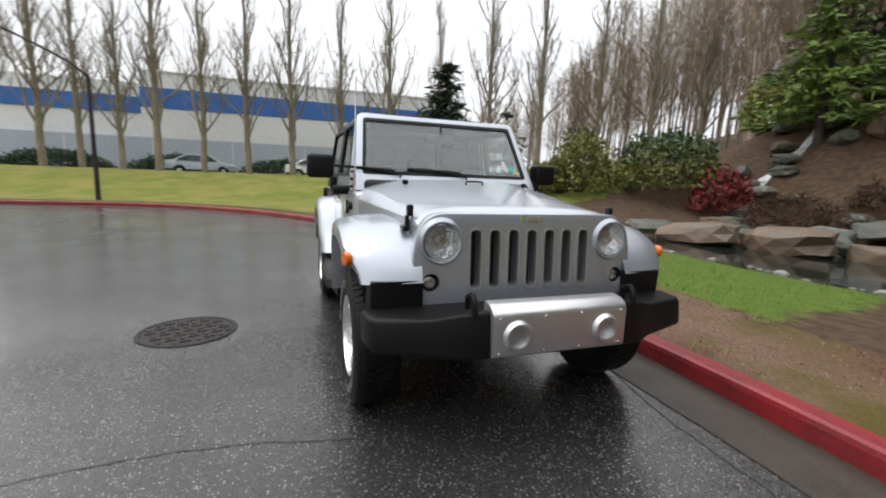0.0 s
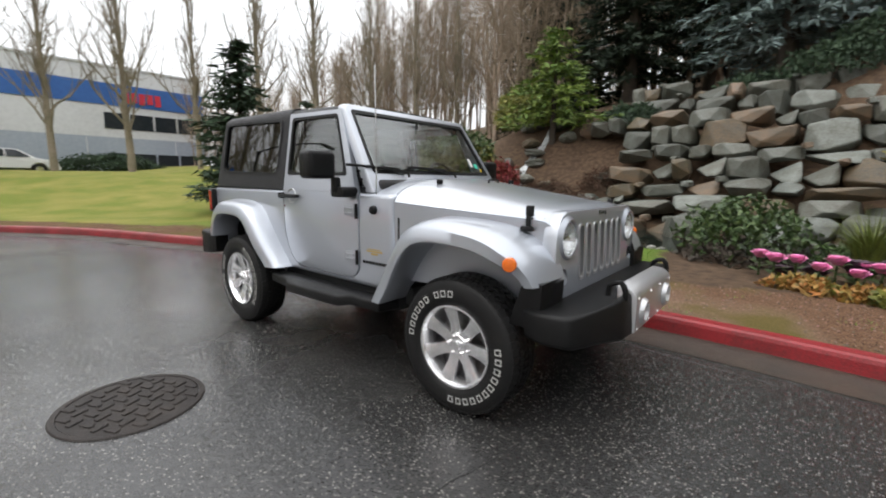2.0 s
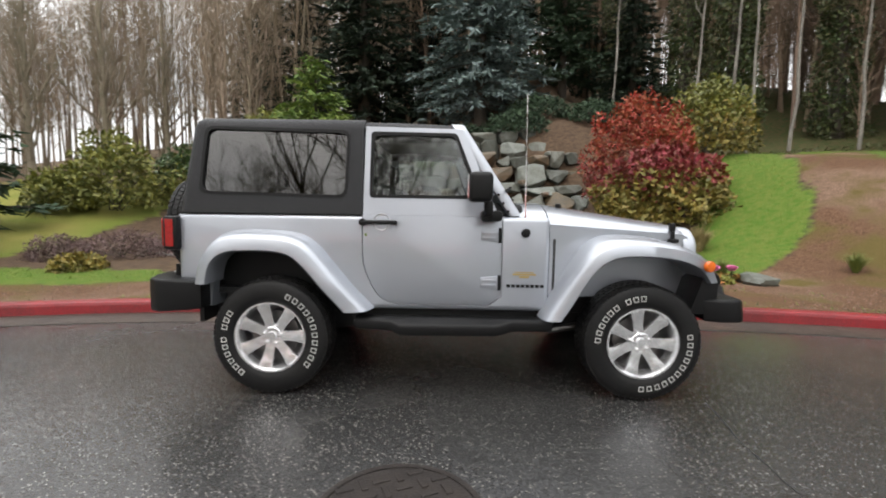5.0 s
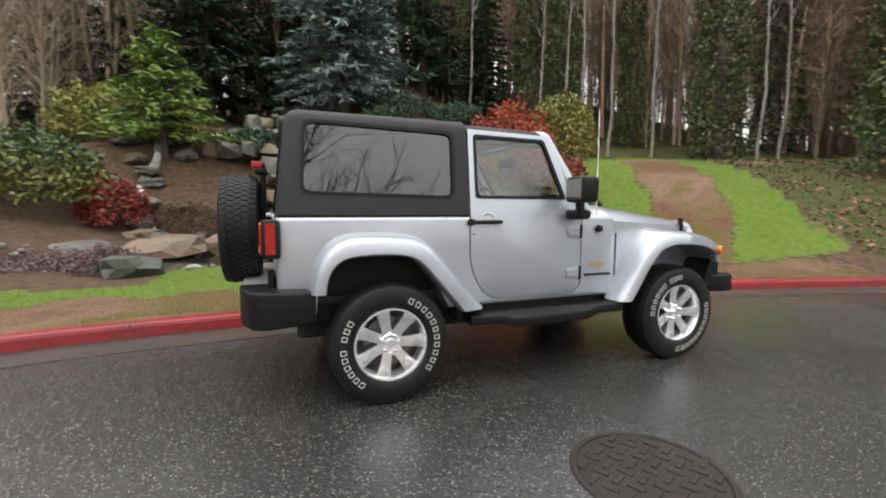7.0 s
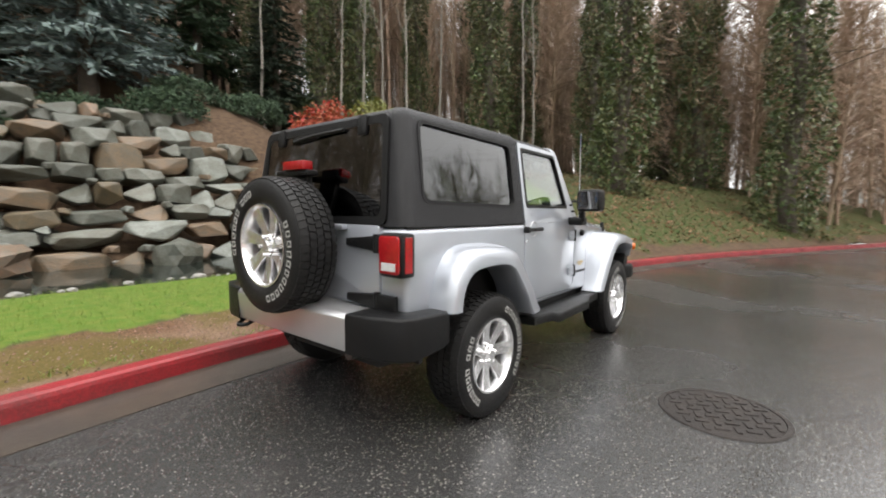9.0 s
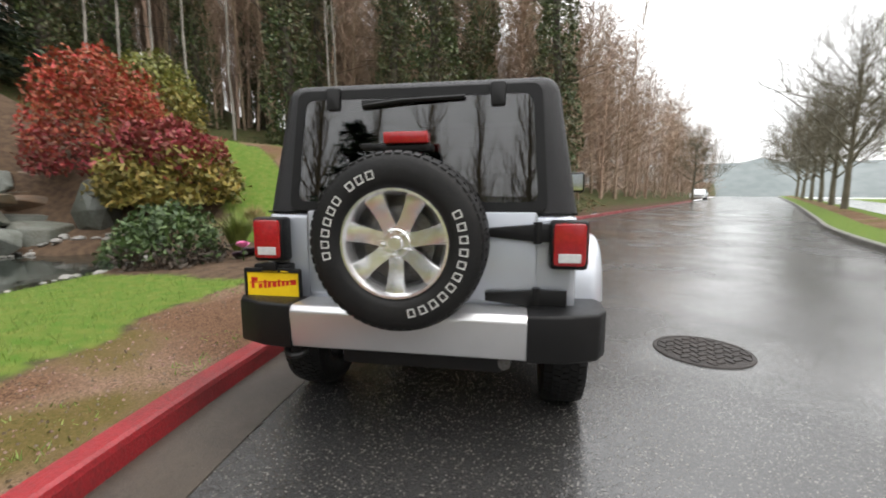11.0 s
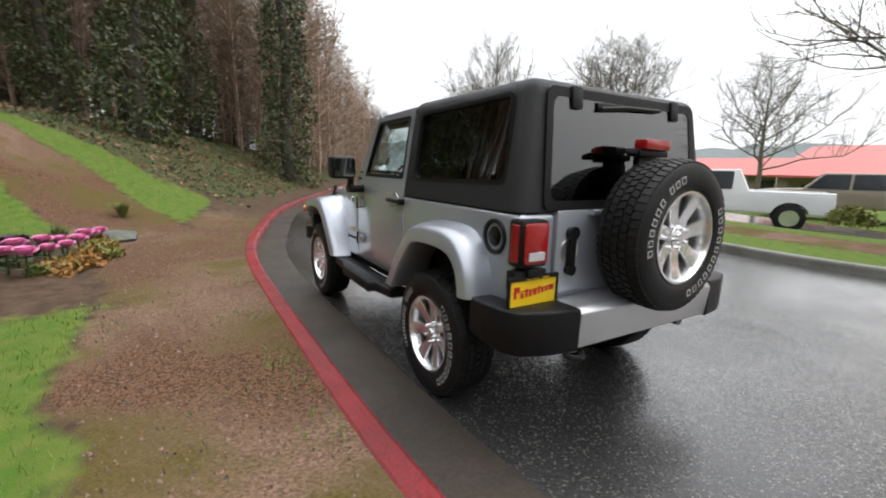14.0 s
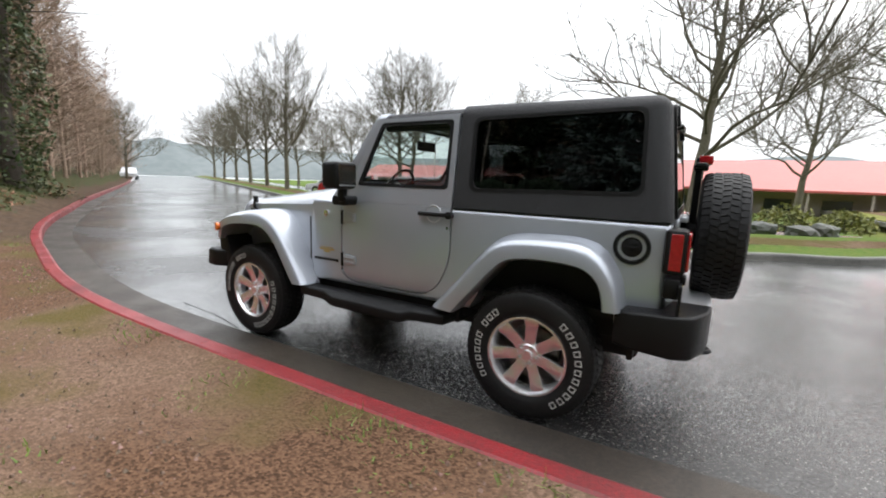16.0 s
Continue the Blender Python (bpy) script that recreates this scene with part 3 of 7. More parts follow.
def wheel_parts(top):
    """Tyre, rim and brake about the origin, outer face to +y."""
    R = 0.405
    prof = [(0.235, 0.09), (0.25, 0.118), (0.285, 0.128), (0.325, 0.129), (0.36, 0.122), (0.383, 0.112), (0.394, 0.098), (0.397, 0.05), (0.397, -0.05), (0.394, -0.098),
            (0.383, -0.112), (0.35, -0.126), (0.29, -0.126), (0.25, -0.115), (0.235, -0.09)]
    tyre = cpart("tyre", lathe_bm(prof, 72), M_RUBBER, top, angle=50)
    # tread blocks
    v, f = [], []
    n = 58
    for col, (y0, y1, skew) in enumerate(((-0.112, -0.072, 0.3), (-0.062, -0.026, -0.5), (-0.018, 0.018, 0.5), (0.026, 0.062, -0.5), (0.072, 0.112, 0.3))):
        for i in range(n):
            a0 = 2 * math.pi * (i + 0.5 * (col % 2)) / n
            w = 2 * math.pi / n * 0.36
            edge = 0.013 if abs(y0 + y1) > 0.15 else 0.0
            base = len(v)
            for rr in (0.388, R):
                for y, dy in ((y0, 0), (y1, 1)):
                    for sgn in (-1, 1):
                        a = a0 + sgn * w + skew * (dy - 0.5) * w
                        out = edge if (y == y0 and y0 < -0.1) or (y == y1 and y1 > 0.1) else 0
                        r = rr - (out if rr == R else out)
                        v.append((r * math.cos(a), y, r * math.sin(a)))
            b = base
            f += [(b + 4, b + 5, b + 7, b + 6), (b, b + 1, b + 5, b + 4), (b + 2, b + 6, b + 7, b + 3), (b, b + 4, b + 6, b + 2), (b + 1, b + 3, b + 7, b + 5)]
    tagged(mesh_of("tread", v, f, M_RUBBER, tyre), kind="stuff")
    # raised outlined lettering on the sidewall, as plain marks
    v, f = [], []

    def mark(a, wide, r0=0.292, r1=0.330, t=0.006, y=0.1315):
        for (q0, q1, s0, s1) in ((-wide, wide, r0, r0 + t), (-wide, wide, r1 - t, r1), (-wide, -wide + t / 0.31, r0, r1), (wide - t / 0.31, wide, r0, r1)):
            b = len(v)
            for r, aa in ((s0, a + q0), (s0, a + q1), (s1, a + q1), (s1, a + q0)):
                yy = y - 0.0015 * (abs(r - 0.31) / 0.02)
                v.append((r * math.cos(aa), yy, r * math.sin(aa)))
            f.append((b, b + 1, b + 2, b + 3))
    for start, count in ((0.25, 9), (math.pi + 0.0, 11)):
        for i in range(count):
            mark(start + i * (0.165 if count == 9 else 0.175) + (0.12 if count == 9 and i > 5 else 0), 0.055)
    tagged(mesh_of("lettering", v, f, M_WHITELET, tyre), kind="stuff")
    # rim
    rim = lathe_bm([(0.236, -0.1), (0.236, 0.095), (0.245, 0.112), (0.243, 0.122), (0.232, 0.122), (0.226, 0.110), (0.214, 0.085), (0.208, 0.0), (0.208, -0.1)], 56)
    rim_ob = cpart("rim", rim, M_ALLOY, top, "polished seven-spoke alloy rim", 40)
    for i in range(7):
        a = 2 * math.pi * i / 7 + math.pi / 2
        prof = [(-0.036, 0.05), (0.036, 0.05), (0.034, 0.11), (0.039, 0.17), (0.050, 0.228), (-0.050, 0.228), (-0.039, 0.17), (-0.034, 0.11)]

        def place(u, r, d, a=a):
            y = 0.088 + d - 0.012 * math.sin(min(1, r / 0.22) * math.pi) + 0.016 * (r / 0.228) ** 2
            return (r * math.cos(a) - u * math.sin(a), y, r * math.sin(a) + u * math.cos(a))
        cpart("spoke", prism_bm(prof, place, 0.0, -0.035, 0.007, 2), M_ALLOY, rim_ob)
    hub = lathe_bm([(0.0, 0.098), (0.028, 0.098), (0.032, 0.092), (0.034, 0.082), (0.06, 0.084), (0.074, 0.074), (0.078, 0.04)], 28)
    cpart("hub", hub, M_ALLOY, rim_ob)
    for i in range(5):
        a = 2 * math.pi * i / 5 + math.pi / 2
        c = cyl_bm(pose(0.055 * math.cos(a), 0.092, 0.055 * math.sin(a), 90, 0, 0), 0.011, 0.011, 0.03, 6, 0.003)
        cpart("wheel_nut", c, M_CHROME, rim_ob)
    disc = join_bm(cyl_bm(pose(0, 0.0, 0, 90, 0, 0), 0.165, 0.165, 0.025, 36), cyl_bm(pose(0, -0.06, 0, 90, 0, 0), 0.207, 0.207, 0.01, 36))
    cpart("brake_disc", disc, M_ALLOYDARK, top, "dull steel brake disc")


def flare(outer, inner, s, y_body, y_out, name, lip=0.012):
    """A fender flare swept along two outlines of equal count: its shoulder and its arch."""
    bm = bmesh.new()
    rows = []
    n = len(outer)
    for i in range(n):
        (xo, zo), (xi, zi) = outer[i], inner[i]
        yb, yo = y_body(xo), y_out(i / (n - 1))
        e = lambda t: (lerp(xo, xi, t), lerp(zo, zi, t))
        pts = [(xo, yb, zo), (*_m(e(0.10), lerp(yb, yo, 0.62)),), (*_m(e(0.24), lerp(yb, yo, 0.90)),), (*_m(e(0.42), yo),), (*_m(e(0.92), yo + 0.004),), (*_m(e(1.0), yo - lip),), (xi, lerp(yb, yo, 0.3), zi), (xi, yb - 0.05, zi)]
        rows.append([bm.verts.new((x, s * y, z)) for x, y, z in pts])
    k = len(rows[0])
    for i in range(n - 1):
        for j in range(k - 1):
            bm.faces.new((rows[i][j], rows[i + 1][j], rows[i + 1][j + 1], rows[i][j + 1]))
    for row in (rows[0], rows[-1]):
        bm.faces.new(row)
    bmesh.ops.recalc_face_normals(bm, faces=bm.faces[:])
    return bm


def _m(xz, y):
    return (xz[0], y, xz[1])


def even(points, n):
    """n points evenly along a smooth line through flat points."""
    line = [(p.x, p.y) for p in curve_through(points, 0.02)]
    d = [0.0]
    for a, b in zip(line, line[1:]):
        d.append(d[-1] + math.dist(a, b))
    out = []
    for i in range(n):
        t, j = d[-1] * i / (n - 1), 0
        while j < len(d) - 2 and d[j + 1] < t:
            j += 1
        q = (t - d[j]) / max(1e-9, d[j + 1] - d[j])
        out.append((lerp(line[j][0], line[j + 1][0], q), lerp(line[j][1], line[j + 1][1], q)))
    return out


def bars(name, rows, material, parent, place, thick=0.002):
    """Plain marks in the place of writing: (u0, u1, v0, v1) each."""
    bms = [prism_bm([(a, c), (b, c), (b, d), (a, d)], place, 0, thick) for a, b, c, d in rows]
    return tagged(part(name, join_bm(*bms), material, parent, flat=True), kind="stuff")


def off_road_car():
    car = thing("off_road_car", label="silver two-door off-road car with black hardtop, wet, parked at kerb", category="car")
    DOOR = rounded([(-0.625, BELT), (-0.625, 0.83), (-0.50, 0.605), (0.295, 0.60), (0.295, BELT)], [0, 0.14, 0.12, 0.13, 0])
    ARCH_R = [(-1.66, 0.5), (-1.63, 0.80), (-1.53, 0.945), (-1.06, 0.945), (-0.93, 0.85), (-0.74, 0.5)]

    # tub
    tub = box_bm(-1.87, 0.62, -0.785, 0.785, 0.56, BELT, 0.035, 3)
    cuts = [box_bm(-1.78, 0.40, -0.70, 0.70, 0.66, 1.4)]
    xz = lambda u, v, d: (u, d, v)
    for s in (1, -1):
        cuts.append(prism_bm(ARCH_R, xz, s * 0.55, s * 1.1))
        cuts.append(prism_bm([(0.305 if u > 0.28 else (u - 0.008 if u < -0.6 else u), v - (0.008 if v < 1 else -0.05)) for u, v in DOOR], xz, s * 0.766, s * 1.0))
        cuts.append(box_bm(-2.0, -1.845, s * 0.553, s * 0.561, 0.6, 1.3))
    body = cpart("body", cut(tub, *cuts), M_PAINT, car, "silver metallic painted tub")
    # dark underside, wells and frame
    under = join_bm(box_bm(-1.75, 1.45, -0.45, 0.45, 0.34, 0.60, 0.03), box_bm(-1.72, -0.68, -0.60, 0.60, 0.5, 0.97, 0.02), box_bm(0.62, 1.56, -0.55, 0.55, 0.5, 1.04, 0.02),
                    cyl_bm(pose(1.212, 0, 0.39, 90), 0.05, 0.05, 1.3, 12), cyl_bm(pose(-1.212, 0, 0.39, 90), 0.05, 0.05, 1.3, 12), box_bm(-0.72, 0.72, -0.70, 0.70, 0.47, 0.6, 0.02),
                    box_bm(0.6, 0.66, -0.76, 0.76, 0.45, 1.05), box_bm(-1.75, -1.72, -0.76, 0.76, 0.45, 0.95), box_bm(-0.70, -0.66, -0.76, 0.76, 0.45, 0.95))
    cpart("underbody", under, M_DARKIN, car, "black underbody and wheel wells")
    for s in (1, -1):
        cpart("suspension_arm", cyl_bm(pose(0.95, s * 0.55, 0.42, 0, 80, 0), 0.025, 0.025, 0.55, 10), M_ALLOYDARK, car)

    # nose: side panels, hood, cowl
    def half(x):
        return lerp(0.765, 0.615, smooth(0.55, 1.62, x) * 0.5 + 0.5 * min(1, max(0, (x - 0.6) / 1.02)))

    def rim_z(x):
        return lerp(1.150, 1.085, min(1, max(0, (x - 0.6) / 1.02)))

    def crown(x):
        return lerp(0.150, 0.068, min(1, max(0, (x - 0.6) / 1.0)))

    def shell(x0, x1, nx, nose):
        bm, rows = bmesh.new(), []
        for i in range(nx + 1):
            x = lerp(x0, x1, i / nx)
            row = []
            for j in range(33):
                u = -1 + 2 * j / 32
                au = abs(u)
                z = rim_z(x) + crown(x) * (1 - au ** 3.2) ** 0.62
                drop = 0.0
                if nose:
                    t = max(0, (x - (x1 - 0.07)) / 0.07)
                    drop = 0.035 * t * t
                y = u * half(x)
                bow = 0.03 * (1 - u * u) if nose and i > nx - 3 else 0
                row.append(bm.verts.new((x + bow, y, z - drop)))
            row.insert(0, bm.verts.new((x, -half(x) + 0.004, rim_z(x) - 0.025)))
            row.append(bm.verts.new((x, half(x) - 0.004, rim_z(x) - 0.025)))
            rows.append(row)
        for i in range(nx):
            for j in range(len(rows[0]) - 1):
                bm.faces.new((rows[i][j], rows[i + 1][j], rows[i + 1][j + 1], rows[i][j + 1]))
        bm.faces.new(rows[0])
        bm.faces.new(rows[-1])
        bmesh.ops.recalc_face_normals(bm, faces=bm.faces[:])
        return bm
    hood = cpart("hood", shell(0.612, 1.625, 22, True), M_PAINT, car, "silver painted hood", 40)
    cpart("cowl", shell(0.36, 0.604, 6, False), M_PAINT, car, angle=40)
    for s in (1, -1):
        bm, rows = bmesh.new(), []
        for i in range(13):
            x = lerp(0.62, 1.60, i / 12)
            rows.append([bm.verts.new((x, s * (half(x) - 0.0), z)) for z in (0.66, 0.9, rim_z(x) - 0.012)] + [bm.verts.new((x, s * (half(x) - 0.06), rim_z(x) - 0.012))])
        for i in range(12):
            for j in range(3):
                bm.faces.new((rows[i][j], rows[i + 1][j], rows[i + 1][j + 1], rows[i][j + 1]))
        bmesh.ops.recalc_face_normals(bm, faces=bm.faces[:])
        cpart("fender_panel", bm, M_PAINT, car)
        # hood latch
        latch = join_bm(box_bm(1.475, 1.515, s * 0.625 - 0.016, s * 0.625 + 0.016, 1.105, 1.165, 0.008), box_bm(1.483, 1.507, s * 0.64 - 0.01, s * 0.64 + 0.01, 1.05, 1.11, 0.005),
                        box_bm(1.46, 1.53, s * 0.648 - 0.02, s * 0.648 + 0.014, 1.03, 1.058, 0.008))
        cpart("hood_latch", latch, M_BLACKPL, hood, "black rubber hood latch")
        cpart("hood_bumper", box_bm(0.72, 0.752, s * 0.46 - 0.018, s * 0.46 + 0.018, 1.262, 1.292, 0.006), M_BLACKPL, hood)
    loop = curve_through([(0.86, -0.06, 1.27), (0.86, -0.055, 1.292), (0.86, 0.055, 1.292), (0.86, 0.06, 1.27)], 0.02)
    cpart("footman_loop", tube_bm(loop, 0.007, 6), M_BLACKPL, hood)

    # grille
    gout = rounded([(-0.615, 0.66), (-0.665, 0.90), (-0.60, 1.135), (0.60, 1.135), (0.665, 0.90), (0.615, 0.66)], [0.05, 0.25, 0.14, 0.14, 0.25, 0.05], 6)
    yz = lambda u, v, d: (1.655 + d - 0.05 * (v - 0.9), u, v)
    slots = []
    for i in range(7):
        c = 0.04 * 0 + (i - 3) * 0.1075
        slots.append(prism_bm(rounded([(c - 0.033, 0.748), (c + 0.033, 0.748), (c + 0.033, 1.055), (c - 0.033, 1.055)], 0.03), lambda u, v, d: (d, u, v), 1.4, 1.9))
    rounds = []
    for s in (1, -1):
        rounds.append(cyl_bm(pose(1.66, s * 0.505, 0.995, 0, 90, 0), 0.098, 0.098, 0.3, 36))
        rounds.append(cyl_bm(pose(1.66, s * 0.557, 0.79, 0, 90, 0), 0.046, 0.046, 0.3, 24))
    grille = cpart("grille", cut(prism_bm(gout, yz, 0.012, -0.07, 0.010, 2), *slots, *rounds), M_PAINT, car, "silver grille with seven upright slots")
    cpart("backing", box_bm(1.52, 1.57, -0.6, 0.6, 0.68, 1.10), M_DARKIN, grille)
    for i in range(7):
        c = (i - 3) * 0.1075
        ring = rounded([(c - 0.037, 0.742), (c + 0.037, 0.742), (c + 0.037, 1.06), (c - 0.037, 1.06)], 0.033)
        hole = rounded([(c - 0.027, 0.756), (c + 0.027, 0.756), (c + 0.027, 1.05), (c - 0.027, 1.05)], 0.026)
        cpart("slot_trim", cut(prism_bm(ring, yz, 0.016, -0.012), prism_bm(hole, yz, 0.1, -0.1)), M_INSERT, grille)
    bars("badge", [(-0.07, -0.045, 1.098, 1.125), (-0.035, -0.012, 1.098, 1.118), (-0.004, 0.02, 1.098, 1.118), (0.03, 0.055, 1.092, 1.118)], M_CHROME, grille, lambda u, v, d: (yz(u, v, 0.013)[0] + d, u, v), 0.004)
    for s in (1, -1):
        lamp = cpart("headlight", lathe_bm([(0.0, -0.05), (0.05, -0.045), (0.085, -0.01), (0.093, 0.02)], 32, pose(1.655, s * 0.505, 0.995, 0, 0, -90)), M_LAMPGLASS, car, "round headlight with clear lens")
        cpart("lens", lathe_bm([(0.0, 0.034), (0.05, 0.03), (0.085, 0.018), (0.094, 0.005)], 32, pose(1.655, s * 0.505, 0.995, 0, 0, -90)), M_LENS, lamp)
        cpart("bulb_shield", lathe_bm([(0.0, 0.012), (0.014, 0.01), (0.02, -0.03)], 16, pose(1.655, s * 0.505, 0.995, 0, 0, -90)), M_CHROME, lamp)
        cpart("bezel", lathe_bm([(0.092, 0.0), (0.094, 0.02), (0.103, 0.024), (0.122, 0.004), (0.124, -0.01)], 36, pose(1.655, s * 0.507, 0.992, 0, 0, -90)), M_PAINT, lamp)
        ind = cpart("indicator", lathe_bm([(0.0, 0.012), (0.026, 0.009), (0.038, -0.002)], 24, pose(1.648, s * 0.557, 0.79, 0, 0, -90)), M_LAMPGLASS, car, "round clear indicator lamp")
        cpart("bezel", lathe_bm([(0.037, -0.01), (0.04, 0.012), (0.05, 0.006), (0.052, -0.01)], 24, pose(1.648, s * 0.557, 0.79, 0, 0, -90)), M_BLACKPL, ind)

    # flares
    for s in (1, -1):
        outer = even([(0.545, 0.535), (0.62, 0.66), (0.80, 0.955), (0.93, 1.065), (1.12, 1.085), (1.40, 1.055), (1.56, 0.985), (1.655, 0.90), (1.705, 0.80)], 26)
        inner = even([(0.675, 0.535), (0.73, 0.62), (0.86, 0.84), (0.98, 0.935), (1.15, 0.955), (1.36, 0.94), (1.50, 0.895), (1.57, 0.85), (1.62, 0.79)], 26)
        fl = cpart("fender_flare", flare(outer, inner, s, lambda x: half(x) - 0.01 if x > 0.62 else 0.775, lambda t: lerp(0.945, 0.965, smooth(0, 0.4, t)) - 0.07 * smooth(0.82, 1, t), "f"), M_PAINT, car, "silver painted front fender flare", 50)
        cpart("marker_lamp", cyl_bm(pose(1.575, s * 0.955, 0.905, 90, 0, -s * 18), 0.036, 0.034, 0.03, 24, 0.006), M_AMBER, fl, "round amber side marker")
        cpart("front_panel", prism_bm([(1.52, 0.58), (1.69, 0.58), (1.70, 0.81), (1.60, 0.83)], lambda u, v, d: (u, d, v), s * 0.60, s * 0.86, 0.01), M_BLACKPL, fl, "black plastic panel under the flare")
        outer = even([(-1.705, 0.74), (-1.665, 0.90), (-1.58, 1.03), (-1.47, 1.085), (-1.25, 1.09), (-1.05, 1.07), (-0.92, 0.995), (-0.70, 0.735), (-0.545, 0.575)], 26)
        inner = even([(-1.60, 0.74), (-1.585, 0.83), (-1.545, 0.90), (-1.46, 0.945), (-1.25, 0.955), (-1.09, 0.935), (-1.0, 0.87), (-0.86, 0.71), (-0.735, 0.565)], 26)
        cpart("fender_flare", flare(outer, inner, s, lambda x: 0.775, lambda t: 0.945 - 0.02 * smooth(0.8, 1, t), "r"), M_PAINT, car, "silver painted rear fender flare", 50)

    # doors
    for s in (1, -1):
        door = cpart("door", prism_bm(DOOR, lambda u, v, d: (u, s * (0.766 + d), v), 0, 0.023, 0.006, 2), M_PAINT, car, "silver painted door")
        up = [(-0.625, BELT), (0.275, BELT), (0.03, 1.772), (-0.618, 1.785)]
        hole = rounded([(-0.575, 1.318), (0.150, 1.318), (-0.015, 1.735), (-0.572, 1.742)], [0.03, 0.02, 0.04, 0.05])
        cpart("window_frame", cut(prism_bm(up, on_side(s), -0.035, 0.002), prism_bm(hole, on_side(s), -0.2, 0.2)), M_PAINT, door)
        seal = cut(prism_bm(rounded([(-0.585, 1.308), (0.163, 1.308), (-0.008, 1.745), (-0.582, 1.752)], 0.03), on_side(s), -0.02, 0.0045), prism_bm(rounded([(-0.562, 1.330), (0.128, 1.330), (-0.022, 1.724), (-0.560, 1.730)], 0.04), on_side(s), -0.2, 0.2))
        cpart("window_seal", seal, M_BLACKPL, door)
        pane = part("window", prism_bm(hole, on_side(s), -0.016, -0.012), M_GLASS if s > 0 else M_DOORGLASS, door, "door window glass", flat=True)
        pane.visible_shadow = False
        h = join_bm(box_bm(-0.645, -0.395, s * 0.803, s * 0.828, 1.135, 1.162, 0.010, 3), cyl_bm(pose(-0.625, s * 0.806, 1.149, 90), 0.024, 0.022, 0.04, 20), box_bm(-0.42, -0.40, s * 0.78, s * 0.81, 1.138, 1.16, 0.004))
        cpart("handle", h, M_BLACKPL, door, "black door handle")
        cpart("handle_cup", lathe_bm([(0.0, -0.004), (0.05, -0.002), (0.056, 0.003), (0.058, 0.0)], 24, pose(-0.50, s * 0.790, 1.150, 0, 0, 0 if s > 0 else 180)), M_INSERT, door)
        cpart("lock", cyl_bm(pose(-0.605, s * 0.79, 1.065, 90), 0.010, 0.010, 0.008, 12), M_CHROME, door)
        for z in (1.072, 0.757):
            hg = join_bm(prism_bm([(0.16, z - 0.032), (0.275, z - 0.045), (0.275, z + 0.045), (0.16, z + 0.032)], lambda u, v, d: (u, s * (0.789 + d), v), 0, 0.012, 0.004),
                         box_bm(0.17, 0.26, s * 0.80, s * 0.808, z + 0.010, z + 0.022, 0.002), box_bm(0.17, 0.26, s * 0.80, s * 0.808, z - 0.022, z - 0.010, 0.002))
            hb = cpart("hinge", hg, M_PAINT, door)
            cpart("hinge_pin", cyl_bm(pose(0.285, s * 0.798, z), 0.011, 0.011, 0.10, 12), M_BLACKPL, hb)
        # mirror
        mir = join_bm(box_bm(0.06, 0.205, s * 0.885, s * 1.085, 1.285, 1.465, 0.03, 3), box_bm(0.165, 0.225, s * 0.865, s * 0.915, 1.19, 1.30, 0.016, 2), prism_bm(rounded([(0.15, 1.165), (0.285, 1.165), (0.285, 1.235), (0.15, 1.235)], 0.03), lambda u, v, d: (u, s * (0.775 + d), v), 0, 0.13, 0.01))
        mob = cpart("door_mirror", mir, M_BLACKPL, car, "black plastic door mirror")
        cpart("mirror_glass", box_bm(0.057, 0.0595, s * 0.905, s * 1.065, 1.305, 1.445), M_CHROME, mob)

    # windshield
    def wsp(u, v, d):
        return (lerp(0.43, 0.035, (v - 1.20) / 0.61) + d, u, v)
    fr = rounded([(-0.765, 1.20), (0.765, 1.20), (0.692, 1.815), (-0.692, 1.815)], [0, 0, 0.06, 0.06])
    ho = rounded([(-0.685, 1.335), (0.685, 1.335), (0.640, 1.765), (-0.640, 1.765)], 0.03)
    ws = cpart("windshield_frame", cut(prism_bm(fr, wsp, 0.0, -0.085, 0.014, 2), prism_bm(ho, wsp, -0.3, 0.3)), M_PAINT, car)
    cpart("windshield_seal", cut(prism_bm(rounded([(-0.695, 1.325), (0.695, 1.325), (0.648, 1.775), (-0.648, 1.775)], 0.03), wsp, 0.003, -0.02), prism_bm(rounded([(-0.668, 1.352), (0.668, 1.352), (0.625, 1.75), (-0.625, 1.75)], 0.03), wsp, -0.3, 0.3)), M_BLACKPL, ws)
    wg = part("windshield", prism_bm(ho, wsp, -0.008, -0.012), M_GLASS, ws, "clear laminated windshield glass", flat=True)
    wg.visible_shadow = False
    for a, b, c, d, m in ((0.50, 0.535, 1.40, 1.47, M_WHITELET), (0.56, 0.60, 1.39, 1.43, M_GREENTAG), (0.615, 0.635, 1.365, 1.385, M_YELLOW)):
        part("sticker", prism_bm([(a, c), (b, c), (b, d), (a, d)], wsp, -0.004, -0.0065), m, ws, flat=True)
    for y0, y1 in ((-0.42, 0.02), (0.12, 0.56)):
        arm = [Vector(wsp(y0, 1.31, 0.06)), Vector(wsp(lerp(y0, y1, 0.3) - 0.1, 1.34, 0.03)), Vector(wsp(y0 - 0.30, 1.375, 0.014))]
        w1 = tube_bm([arm[0], arm[1], arm[2]], 0.009, 6)
        w2 = tube_bm([Vector(wsp(y0 - 0.02, 1.362, 0.012)), Vector(wsp(y0 - 0.48 if y0 < 0 else y0 - 0.46, 1.378, 0.012))], 0.010, 6)
        cpart("wiper", join_bm(w1, w2), M_BLACKPL, car, "black windshield wiper")
